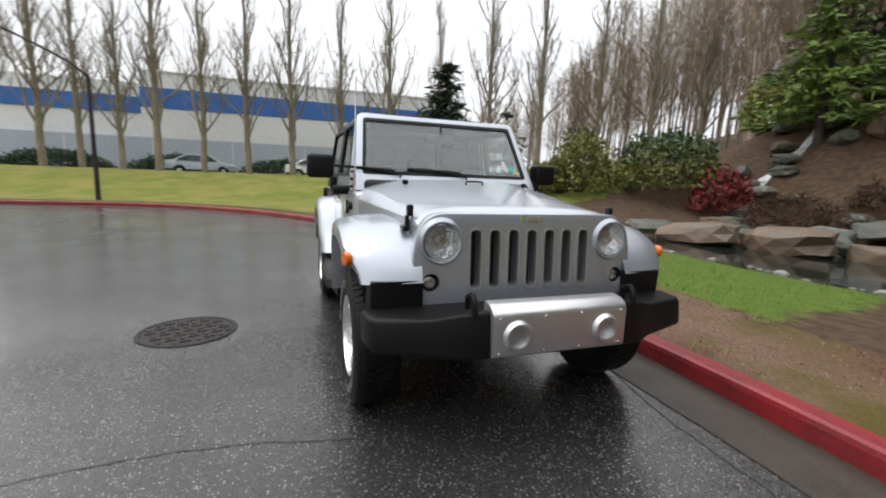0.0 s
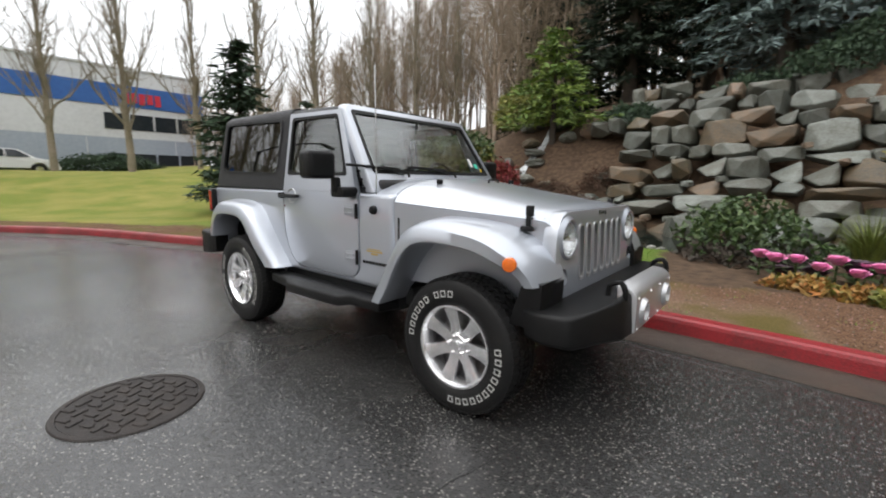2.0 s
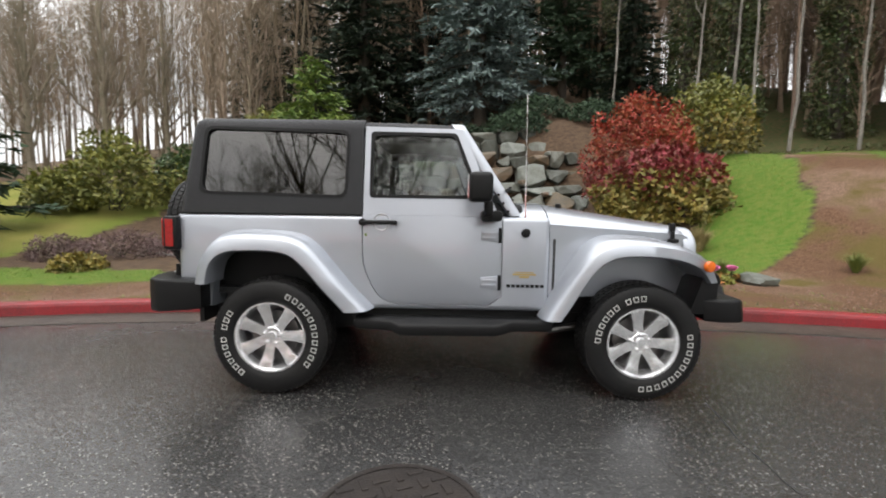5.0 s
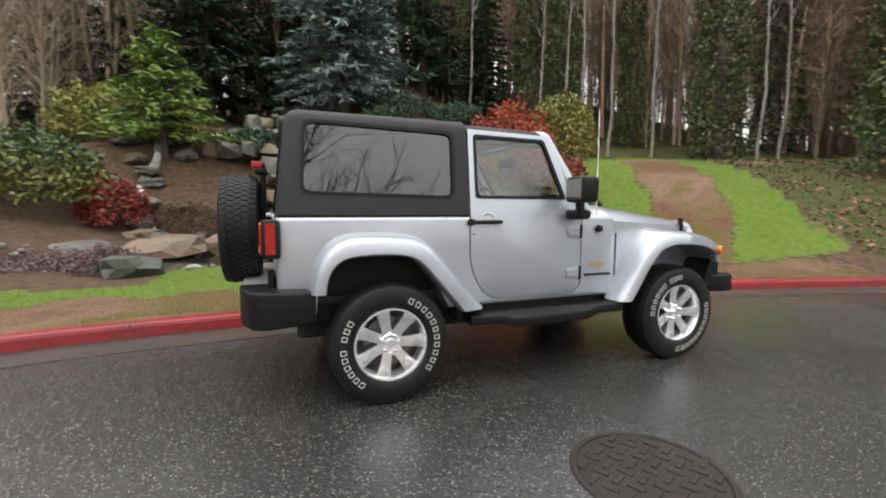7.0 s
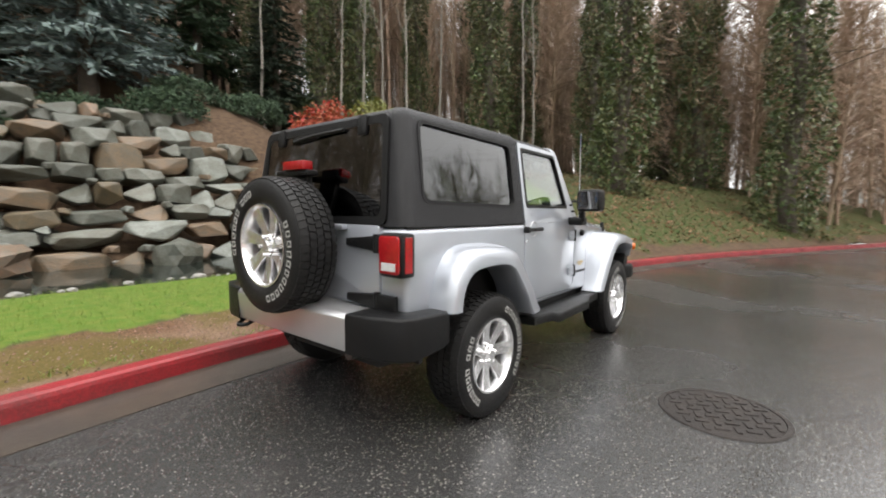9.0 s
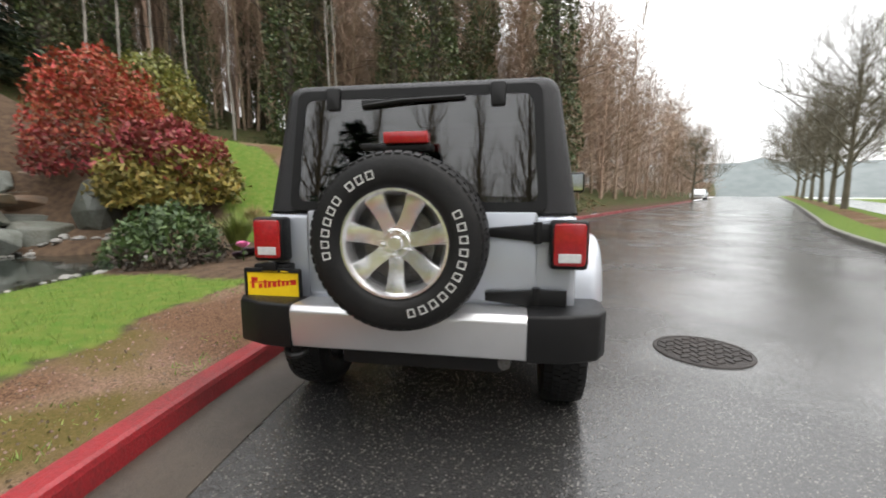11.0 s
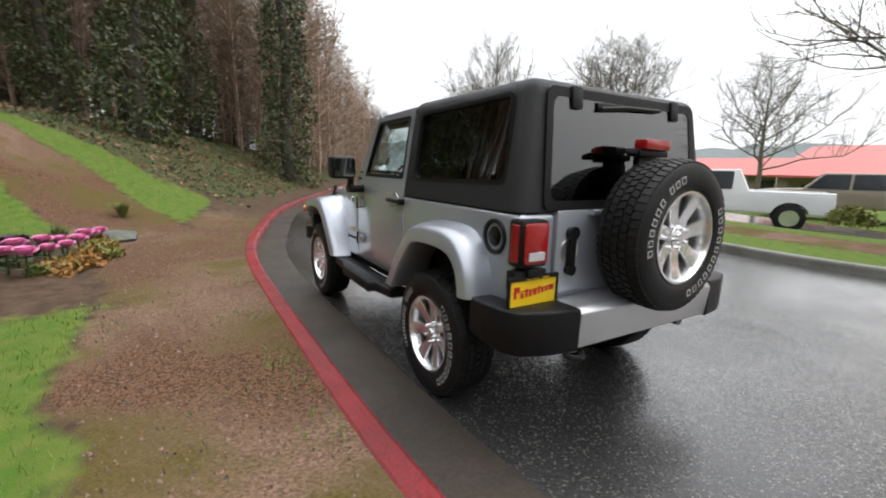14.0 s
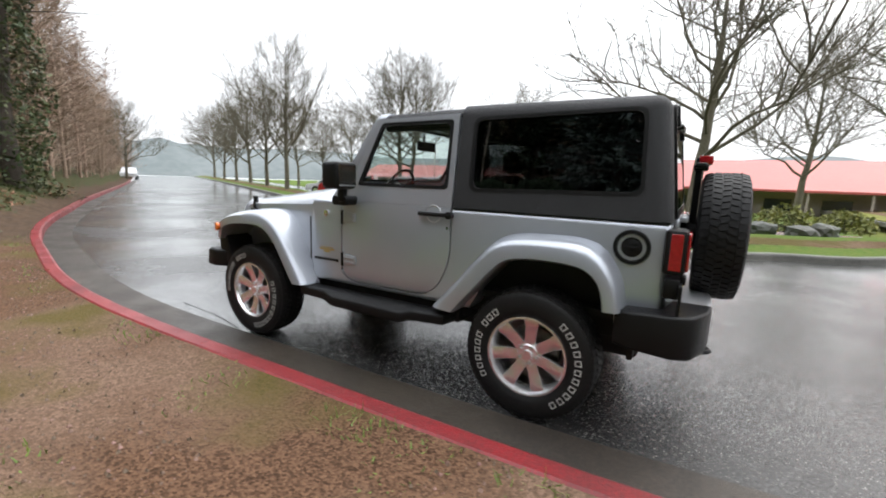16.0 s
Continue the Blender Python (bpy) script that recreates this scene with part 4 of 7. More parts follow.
    for s in (1, -1):
        for k in range(3):
            z = 1.23 + 0.055 * k
            cpart("frame_bolt", cyl_bm(pose(lerp(0.335, 0.27, k / 2), s * (y_side(z) + 0.004 - 0.012), z, 90), 0.009, 0.009, 0.03, 10), M_BLACKPL, ws)

    # hardtop
    hull = box_bm(-1.872, -0.632, -0.785, 0.785, BELT + 0.003, 1.842)
    for vtx in hull.verts:
        if vtx.co.z > 1.5:
            vtx.co.y *= 0.682 / 0.785
            if vtx.co.x < -1.5:
                vtx.co.x += 0.075
    lift = [e for e in hull.edges if all(v.co.z > 1.5 for v in e.verts) and not all(v.co.x > -1 for v in e.verts)]
    back = [e for e in hull.edges if all(v.co.x < -1.5 for v in e.verts) and abs(e.verts[0].co.z - e.verts[1].co.z) > 0.2]
    bmesh.ops.bevel(hull, geom=lift + back, offset=0.075, segments=5, affect="EDGES", profile=0.5)
    room = box_bm(-1.83, -0.4, -0.745, 0.745, 1.0, 1.80)
    for vtx in room.verts:
        if vtx.co.z > 1.5:
            vtx.co.y *= 0.63 / 0.745
            if vtx.co.x < -1.5:
                vtx.co.x += 0.075
    qh = rounded([(-1.715, 1.335), (-0.745, 1.318), (-0.735, 1.745), (-1.69, 1.765)], [0.06, 0.05, 0.05, 0.06])

    def rear(u, v, d):
        return (lerp(-1.872, -1.797, (v - BELT) / 0.647) - d, u, v)
    gh = rounded([(-0.625, 1.225), (0.625, 1.225), (0.585, 1.782), (-0.585, 1.782)], [0.02, 0.02, 0.05, 0.05])
    holes = [prism_bm(qh, on_side(s), -0.12, 0.1) for s in (1, -1)] + [prism_bm(gh, rear, -0.12, 0.1)]
    top = cpart("hardtop", cut(hull, room, *holes), M_TOP, car, "black textured removable hardtop", 40)
    for s in (1, -1):
        cpart("window_trim", cut(prism_bm(rounded([(-1.728, 1.322), (-0.732, 1.305), (-0.722, 1.758), (-1.703, 1.778)], 0.06), on_side(s), -0.02, 0.002), prism_bm(rounded([(-1.708, 1.342), (-0.752, 1.325), (-0.742, 1.738), (-1.683, 1.758)], 0.055), on_side(s), -0.2, 0.2)), M_BLACKPL, top)
        q = part("side_window", prism_bm(qh, on_side(s), -0.022, -0.017), M_PRIVACY, top, "dark tinted side window", flat=True)
        q.visible_shadow = False
    for s in (1, -1):
        cpart("belt_seal", box_bm(-1.86, -0.635, s * 0.755, s * 0.781, BELT - 0.004, BELT + 0.006), M_BLACKPL, top)
    for s in (1, -1):
        bm, rows = bmesh.new(), []
        sect = [(0.012, 1.842), (0.40, 1.838), (0.60, 1.828), (0.655, 1.815), (0.690, 1.785), (0.695, 1.770), (0.66, 1.765), (0.012, 1.79)]
        for i in range(5):
            x = lerp(-0.628, 0.045, i / 4)
            rows.append([bm.verts.new((x + (0.02 if i == 4 and z > 1.8 else 0) * -1, s * y, z - 0.02 * (i / 4) ** 2)) for y, z in sect])
        for i in range(4):
            for j in range(len(sect)):
                bm.faces.new((rows[i][j], rows[i + 1][j], rows[i + 1][(j + 1) % len(sect)], rows[i][(j + 1) % len(sect)]))
        bm.faces.new(rows[0])
        bm.faces.new(rows[-1][::-1])
        bmesh.ops.recalc_face_normals(bm, faces=bm.faces[:])
        cpart("roof_panel", bm, M_TOP, car, "black removable roof panel over the front seats")
    # rear glass
    lift_gate = part("rear_window", prism_bm(rounded([(-0.64, 1.212), (0.64, 1.212), (0.60, 1.795), (-0.60, 1.795)], [0.02, 0.02, 0.05, 0.05]), rear, 0.004, 0.010), M_PRIVACY, car, "dark tinted rear window glass", flat=True)
    cpart("glass_border", cut(prism_bm(rounded([(-0.645, 1.207), (0.645, 1.207), (0.605, 1.80), (-0.605, 1.80)], 0.05), rear, -0.002, 0.014), prism_bm(rounded([(-0.60, 1.25), (0.60, 1.25), (0.565, 1.755), (-0.565, 1.755)], 0.05), rear, -0.1, 0.1)), M_BLACKPL, lift_gate)
    for y in (-0.405, 0.415):
        cpart("glass_hinge", prism_bm(rounded([(y - 0.034, 1.70), (y + 0.034, 1.70), (y + 0.038, 1.812), (y - 0.038, 1.812)], 0.015), rear, 0.004, 0.026, 0.006), M_BLACKPL, lift_gate, "black glass hinge")
    wip = join_bm(tube_bm([Vector(rear(0.25, 1.715, 0.03)), Vector(rear(0.05, 1.735, 0.035)), Vector(rear(-0.25, 1.745, 0.025))], 0.011, 6), prism_bm([(0.0, 1.722), (0.26, 1.700), (0.27, 1.745), (0.05, 1.752)], rear, 0.010, 0.024, 0.005))
    cpart("rear_wiper", wip, M_BLACKPL, lift_gate)
    # tailgate
    gate = cpart("tailgate", prism_bm(rounded([(-0.60, 0.775), (0.552, 0.775), (0.552, 1.205), (-0.60, 1.205)], 0.02), lambda u, v, d: (-1.855 - d, u, v), 0, 0.035, 0.01), M_PAINT, car, "silver painted swing tailgate")
    gh1 = join_bm(box_bm(-1.925, -1.89, 0.435, 0.48, 0.90, 1.10, 0.015), cyl_bm(pose(-1.905, 0.458, 1.09, 0, 90), 0.035, 0.03, 0.04, 16), cyl_bm(pose(-1.905, 0.458, 0.90, 0, 90), 0.030, 0.028, 0.035, 16))
    cpart("handle", gh1, M_BLACKPL, gate, "black tailgate handle")
    cpart("handle_cup", lathe_bm([(0.0, -0.002), (0.055, -0.001), (0.062, 0.004), (0.064, 0.0)], 24, pose(-1.892, 0.458, 1.0, 0, 0, 90)), M_INSERT, gate)
    for z in (1.11, 0.80):
        cpart("gate_hinge", join_bm(prism_bm([(-0.36, z - 0.02), (-0.36, z + 0.02), (-0.60, z + 0.042), (-0.74, z + 0.042), (-0.74, z - 0.042), (-0.60, z - 0.042)], lambda u, v, d: (-1.888 - d, u, v), 0, 0.03, 0.006), cyl_bm(pose(-1.905, -0.60, z), 0.02, 0.02, 0.10, 12)), M_BLACKPL, gate, "black tailgate hinge")
    cpart("gate_ledge", box_bm(-1.93, -1.885, -0.34, 0.34, 1.175, 1.205, 0.008), M_PAINT, gate)
    # tail lamps
    for s in (1, -1):
        tl = cpart("tail_lamp", box_bm(-1.945, -1.845, s * 0.655, s * 0.825, 0.945, 1.17, 0.018, 2), M_BLACKPL, car, "red tail lamp with clear reverse light in black housing")
        cpart("red_lens", prism_bm(rounded([(s * 0.67, 0.965), (s * 0.812, 0.965), (s * 0.812, 1.158), (s * 0.67, 1.158)], 0.02), lambda u, v, d: (-1.944 - d, u, v), 0, 0.014, 0.006), M_LAMPRED, tl)
        cpart("side_lens", box_bm(-1.925, -1.872, s * 0.824, s * 0.828, 0.97, 1.15, 0.0015, 1), M_LAMPRED, tl)
        cpart("reverse_lens", box_bm(-1.962, -1.958, s * 0.692, s * 0.79, 0.982, 1.022, 0.001, 1), M_LAMPCLEAR, tl)
    # plate
    holder = cpart("plate_bracket", join_bm(box_bm(-1.93, -1.86, 0.64, 0.84, 0.83, 0.93, 0.01), box_bm(-1.955, -1.925, 0.70, 0.78, 0.895, 0.94, 0.008)), M_BLACKPL, car)
    pl = lambda u, v, d: (-1.93 - d - 0.0 * v, u, v)
    cpart("plate_frame", cut(prism_bm(rounded([(0.57, 0.742), (0.888, 0.742), (0.888, 0.91), (0.57, 0.91)], 0.012), pl, 0, 0.014, 0.003), prism_bm([(0.585, 0.765), (0.873, 0.765), (0.873, 0.888), (0.585, 0.888)], pl, 0.006, 0.1)), M_BLACKPL, holder, "black plate frame")
    face = cpart("dealer_plate", prism_bm([(0.578, 0.75), (0.88, 0.75), (0.88, 0.90), (0.578, 0.90)], pl, 0.002, 0.008), M_YELLOW, holder, "yellow plate with red script marks")
    red = [(0.835, 0.85, 0.81, 0.868), (0.815, 0.84, 0.845, 0.866), (0.79, 0.81, 0.808, 0.832), (0.765, 0.78, 0.808, 0.85), (0.74, 0.758, 0.81, 0.838), (0.71, 0.732, 0.812, 0.842), (0.688, 0.702, 0.814, 0.85), (0.664, 0.68, 0.816, 0.84), (0.64, 0.656, 0.818, 0.842), (0.6, 0.632, 0.820, 0.846), (0.60, 0.86, 0.838, 0.843)]
    bars("script_mark", red, M_REDINK, face, lambda u, v, d: (-1.939 - d, u, v + 0.10 * (0.72 - u) * 0.6), 0.001)
    bars("small_marks", [(0.66, 0.70, 0.756, 0.762), (0.71, 0.76, 0.756, 0.762), (0.64, 0.68, 0.892, 0.898), (0.70, 0.78, 0.892, 0.898)], M_YELLOW, holder, lambda u, v, d: (-1.945 - d, u, v), 0.001)

    # bumpers
    pf = [(1.62, -0.86), (1.72, -0.905), (1.84, -0.89), (1.875, -0.86), (1.915, -0.62), (1.975, -0.50), (1.985, -0.37), (1.985, 0.37), (1.975, 0.50), (1.915, 0.62), (1.875, 0.86), (1.84, 0.89), (1.72, 0.905), (1.62, 0.86)]

    def bump(u, v, d):
        end = smooth(0.5, 0.95, abs(v))
        return (u - (0.02 if d > 0.65 else 0), v, (lerp(0.495, 0.535, end) if d < 0.6 else lerp(0.725, 0.685, smooth(0.45, 0.62, abs(v)))))
    fb = cpart("front_bumper", prism_bm(pf, bump, 0.5, 0.7, 0.022, 3), M_BLACKPL, car, "black plastic front bumper", 50)
    ins = rounded([(1.885, 0.752), (1.955, 0.745), (1.997, 0.71), (1.997, 0.505), (1.90, 0.505)], [0.01, 0.02, 0.02, 0.02, 0])
    fi = cpart("bumper_insert", prism_bm(ins, lambda u, v, d: (u, d, v), -0.365, 0.365, 0.006), M_INSERT, fb, "satin silver bumper insert")
    for y in (-0.24, 0.24):
        fo = cpart("fog_lamp", lathe_bm([(0.0, -0.02), (0.035, -0.015), (0.05, 0.0)], 28, pose(1.998, y, 0.605, 0, 0, -90)), M_LAMPGLASS, fb, "round fog lamp")
        cpart("bezel", lathe_bm([(0.048, -0.01), (0.05, 0.022), (0.062, 0.022), (0.075, 0.0)], 28, pose(1.997, y, 0.605, 0, 0, -90)), M_INSERT, fo)
        cpart("lens", lathe_bm([(0.0, 0.012), (0.03, 0.010), (0.05, 0.004)], 24, pose(1.998, y, 0.605, 0, 0, -90)), M_LENS, fo)
    for y in (-0.1, 0.1, -0.33, 0.33):
        for z in (0.69, 0.525):
            cpart("rivet", cyl_bm(pose(1.998, y, z, 0, 90), 0.008, 0.006, 0.006, 8), M_CHROME, fi)
    for s in (1, -1):
        hook = curve_through([(1.87, s * 0.44, 0.71), (1.875, s * 0.44, 0.765), (1.93, s * 0.44, 0.785), (1.955, s * 0.44, 0.745), (1.955, s * 0.44, 0.70)], 0.02)
        cpart("tow_hook", tube_bm(hook, 0.015, 8), M_BLACKPL, fb, "black tow hook")
    for s in (1, -1):
        pr = [(-1.66, 0.78), (-1.66, 0.90), (-1.74, 0.925), (-1.93, 0.915), (-2.01, 0.87), (-2.07, 0.72), (-2.09, 0.56), (-1.90, 0.56), (-1.86, 0.78)]

        def rb(u, v, d, s=s):
            return (u, s * v, lerp(0.545, 0.57, smooth(-1.9, -1.66, u)) if d < 0.6 else lerp(0.765, 0.755, smooth(-1.9, -1.66, u)))
        cpart("rear_bumper", prism_bm(pr, rb, 0.5, 0.7, 0.016, 3), M_BLACKPL, car, "black plastic rear bumper corner", 50)
    cpart("bumper_insert", prism_bm(rounded([(-1.86, 0.755), (-2.07, 0.762), (-2.095, 0.735), (-2.08, 0.555), (-1.9, 0.55)], 0.012), lambda u, v, d: (u, d, v), -0.558, 0.558, 0.003), M_INSERT, car, "satin silver rear bumper insert")
    cpart("tow_hook", tube_bm(curve_through([(-1.98, 0.50, 0.56), (-2.06, 0.50, 0.52), (-2.10, 0.55, 0.515), (-2.06, 0.60, 0.52), (-1.98, 0.60, 0.56)], 0.03), 0.014, 8), M_BLACKPL, car)
    cpart("exhaust_tip", cyl_bm(pose(-1.88, -0.46, 0.50, 0, 90), 0.03, 0.03, 0.22, 16), M_ALLOYDARK, car)

    # side steps
    for s in (1, -1):
        st = [(-0.68, 0.77), (-0.66, 0.90), (-0.42, 0.925), (-0.36, 0.955), (0.26, 0.955), (0.36, 0.925), (0.62, 0.905), (0.66, 0.77)]

        def stp(u, v, d, s=s):
            low = smooth(-0.45, -0.36, u) * (1 - smooth(0.22, 0.36, u)) * smooth(0.80, 0.9, v)
            return (u, s * v, (0.525 if d > 0 else 0.455) - 0.03 * low)
        so = cpart("side_step", prism_bm(st, stp, 0, 1, 0.014, 2), M_BLACKPL, car, "black plastic side step", 50)
        for k in range(5):
            cpart("tread_rib", box_bm(-0.36, 0.24, s * (0.86 + 0.017 * k), s * (0.866 + 0.017 * k), 0.496, 0.502), M_RUBBER, so)
    # fuel door, antenna, badges
    fu = cpart("fuel_door", lathe_bm([(0.0, 0.004), (0.05, 0.002), (0.058, -0.006), (0.068, 0.0), (0.072, 0.012), (0.088, 0.012), (0.092, 0.0)], 32, pose(-1.695, 0.785, 1.062)), M_BLACKPL, car, "round black fuel filler")
    cpart("fuel_cap", join_bm(cyl_bm(pose(-1.695, 0.79, 1.062, 90), 0.042, 0.036, 0.02, 20, 0.004), box_bm(-1.722, -1.668, 0.79, 0.806, 1.055, 1.069, 0.004)), M_BLACKPL, fu)
    cpart("antenna", join_bm(tube_bm([Vector((0.455, -0.765, 1.10)), Vector((0.452, -0.762, 1.20)), Vector((0.445, -0.757, 1.99))], 0.0045, 6), cyl_bm(pose(0.455, -0.79, 1.09, 90), 0.03, 0.024, 0.03, 20, 0.006)), M_CHROME, car, "thin whip antenna with black base")
    cpart("antenna_base", cyl_bm(pose(0.455, -0.798, 1.09, 90), 0.032, 0.026, 0.03, 20, 0.006), M_BLACKPL, car)
    cpart("fender_badge", cyl_bm(pose(0.455, 0.788, 1.09, 90), 0.026, 0.024, 0.01, 20, 0.003), M_CHROME, car)
    for s in (1, -1):
        sp = lambda u, v, d, s=s: (u, s * (0.7865 + d), v)
        bars("badge", [(0.375, 0.53, 0.808, 0.818), (0.39, 0.515, 0.824, 0.830), (0.42, 0.485, 0.79, 0.802)], M_GOLD, car, sp)
        bars("badge", [(0.335 + 0.032 * k, 0.36 + 0.032 * k, 0.725, 0.745) for k in range(8)], M_BLACKPL, car, sp)

    # wheels
    base = new("wheel")
    wheel_parts(base)
    base.parent = car
    base.matrix_basis = pose(1.212, 0.786, 0.389, 0, 20, 0) @ Matrix.Diagonal((0.96, 1.0, 0.96, 1))
    for x, s, turn in ((-1.212, 1, 47), (1.212, -1, 10), (-1.212, -1, 65)):
        copy_thing(base, pose(x, s * 0.786, 0.389, 0, 0, 0 if s > 0 else 180) @ pose(0, 0, 0, 0, turn, 0))
    sp = copy_thing(base, pose(-2.10, 0.0, 1.083, 0, 0, 90) @ pose(0, 0, 0, 0, 25, 0))
    sp.name = "spare_wheel"
    sp["label"] = "spare wheel on the tailgate"
    cpart("spare_carrier", join_bm(cyl_bm(pose(-1.95, 0, 1.088, 0, 90), 0.09, 0.12, 0.16, 20), box_bm(-1.97, -1.93, -0.08, 0.08, 1.08, 1.56, 0.01)), M_BLACKPL, car)
    bl = cpart("brake_light", box_bm(-2.02, -1.945, -0.105, 0.10, 1.515, 1.568, 0.008), M_LAMPRED, car, "red high-level brake light")
    cpart("light_arm", join_bm(box_bm(-1.99, -1.93, 0.10, 0.22, 1.49, 1.52, 0.008), box_bm(-2.0, -1.92, -0.12, 0.12, 1.48, 1.515, 0.008)), M_BLACKPL, bl)

    # cabin
    cpart("dashboard", join_bm(box_bm(0.22, 0.45, -0.69, 0.69, 0.95, 1.285, 0.04, 3), box_bm(0.17, 0.26, 0.22, 0.55, 1.22, 1.31, 0.03, 2)), M_DARKIN, car, "black dashboard")
    cpart("cabin_floor", box_bm(-1.76, 0.4, -0.70, 0.70, 0.64, 0.68), M_DARKIN, car)
    ring = lathe_bm([(0.165, 0.0), (0.178, 0.012), (0.19, 0.0), (0.178, -0.012), (0.165, 0.0)], 32)
    for k in range(3):
        a = math.pi / 2 + k * 2 * math.pi / 3
        ring = join_bm(ring, tube_bm([Vector((0, 0, 0)), Vector((0.17 * math.cos(a + math.pi), 0, 0.17 * math.sin(a + math.pi)))], 0.016, 6))
    ring = join_bm(ring, cyl_bm(pose(0, 0, 0, 90), 0.06, 0.06, 0.04, 16, 0.01))
    ring.transform(pose(0.10, 0.36, 1.27, 0, 0, 0) @ pose(0, 0, 0, 0, -25, 0) @ pose(0, 0, 0, 0, 0, 90))
    cpart("steering_wheel", ring, M_BLACKPL, car, "black three-spoke steering wheel")
    for y in (-0.36, 0.36):
        seat = join_bm(box_bm(-0.52, 0.02, y - 0.24, y + 0.24, 0.72, 0.95, 0.07, 3), box_bm(-0.62, -0.44, y - 0.24, y + 0.24, 0.85, 1.42, 0.07, 3), box_bm(-0.64, -0.52, y - 0.13, y + 0.13, 1.44, 1.62, 0.05, 3),
                       cyl_bm(pose(-0.58, y - 0.06, 1.42), 0.008, 0.008, 0.1, 8), cyl_bm(pose(-0.58, y + 0.06, 1.42), 0.008, 0.008, 0.1, 8))
        cpart("front_seat", seat, M_SEAT, car, "dark cloth front seat")
    cpart("rear_seat", join_bm(box_bm(-1.45, -1.0, -0.42, 0.42, 0.75, 0.95, 0.06, 3), box_bm(-1.55, -1.38, -0.42, 0.42, 0.9, 1.36, 0.06, 3), box_bm(-1.56, -1.46, 0.12, 0.36, 1.37, 1.54, 0.04), box_bm(-1.56, -1.46, -0.36, -0.12, 1.37, 1.54, 0.04)), M_SEAT, car, "dark cloth rear seat")
    bar1 = [tube_bm(curve_through([(-0.66, s * 0.62, 0.9), (-0.66, s * 0.62, 1.55), (-0.64, s * 0.56, 1.72), (0.02, s * 0.60, 1.73)], 0.1), 0.035, 8) for s in (1, -1)]
    bar1 += [tube_bm(curve_through([(-0.66, s * 0.60, 1.70), (-1.3, s * 0.60, 1.68), (-1.70, s * 0.62, 1.2)], 0.1), 0.033, 8) for s in (1, -1)]
    bar1.append(tube_bm([Vector((-0.65, -0.58, 1.73)), Vector((-0.65, 0.58, 1.73))], 0.033, 8))
    cpart("roll_cage", join_bm(*bar1), M_DARKIN, car, "padded black roll cage")
    cpart("mirror", join_bm(box_bm(0.06, 0.09, -0.13, 0.13, 1.60, 1.68, 0.014), cyl_bm(pose(0.10, 0, 1.70), 0.01, 0.01, 0.1, 8)), M_DARKIN, car, "interior rear-view mirror")
    return car


def tube_bm(points, r, seg=8, r_end=None):
    """A round bar along points."""
    bm = bmesh.new()
    P = [Vector(p) for p in points]
    rows, n = [], len(P)
    for i, p in enumerate(P):
        d = (P[min(n - 1, i + 1)] - P[max(0, i - 1)]).normalized()
        a = d.orthogonal().normalized() if i == 0 else (rows_a - d * rows_a.dot(d)).normalized()
        rows_a = a
        b = d.cross(a)
        rr = r if r_end is None else lerp(r, r_end, i / (n - 1))
        rows.append([bm.verts.new(p + (a * math.cos(2 * math.pi * k / seg) + b * math.sin(2 * math.pi * k / seg)) * rr) for k in range(seg)])
    for i in range(n - 1):
        for k in range(seg):
            bm.faces.new((rows[i][k], rows[i][(k + 1) % seg], rows[i + 1][(k + 1) % seg], rows[i + 1][k]))
    bm.faces.new(rows[0][::-1])
    bm.faces.new(rows[-1])
    return bm


M_DOORGLASS = glazing("tinted_door_glass", (0.84, 0.87, 0.86), lift=0.3)
M_GREENTAG = mat("green_sticker", (0.05, 0.45, 0.30), 0.5, 0, (0.05, 0.4, 0.27), 6, 90, 0)
car = off_road_car()

# ---- stones and plants: generators ----


def np_mesh(name, verts, quads, material, parent=None, slots=None, smooth_shade=False):
    me = bpy.data.meshes.new(name)
    verts, quads = np.asarray(verts, np.float32).reshape(-1, 3), np.asarray(quads, np.int32).reshape(-1, 4)
    me.vertices.add(len(verts))
    me.vertices.foreach_set("co", verts.ravel())
    me.loops.add(quads.size)
    me.loops.foreach_set("vertex_index", quads.ravel())
    me.polygons.add(len(quads))
    me.polygons.foreach_set("loop_start", np.arange(0, quads.size, 4, dtype=np.int32))
    for one in (material if isinstance(material, (list, tuple)) else [material]):
        me.materials.append(one)
    if slots is not None:
        me.polygons.foreach_set("material_index", np.asarray(slots, np.int32))
    me.update(calc_edges=True)
    if smooth_shade:
        me.shade_smooth()
    ob = new(name, me)
    if parent is not None:
        ob.parent = parent
    return ob


def unit(a):
    return a / np.maximum(np.linalg.norm(a, axis=-1, keepdims=True), 1e-9)


def blades(at, along, across, length, width, taper=0.35):
    """Quads from root points: each goes along its direction and narrows to its tip."""
    n = len(at)
    along, across = unit(along), unit(across)
    L, W = np.broadcast_to(length, n)[:, None], np.broadcast_to(width, n)[:, None]
    tip = at + along * L
    v = np.stack([at - across * W * 0.5, at + across * W * 0.5, tip + across * W * 0.5 * taper, tip - across * W * 0.5 * taper], 1)
    return v.reshape(-1, 3), np.arange(4 * n).reshape(-1, 4)


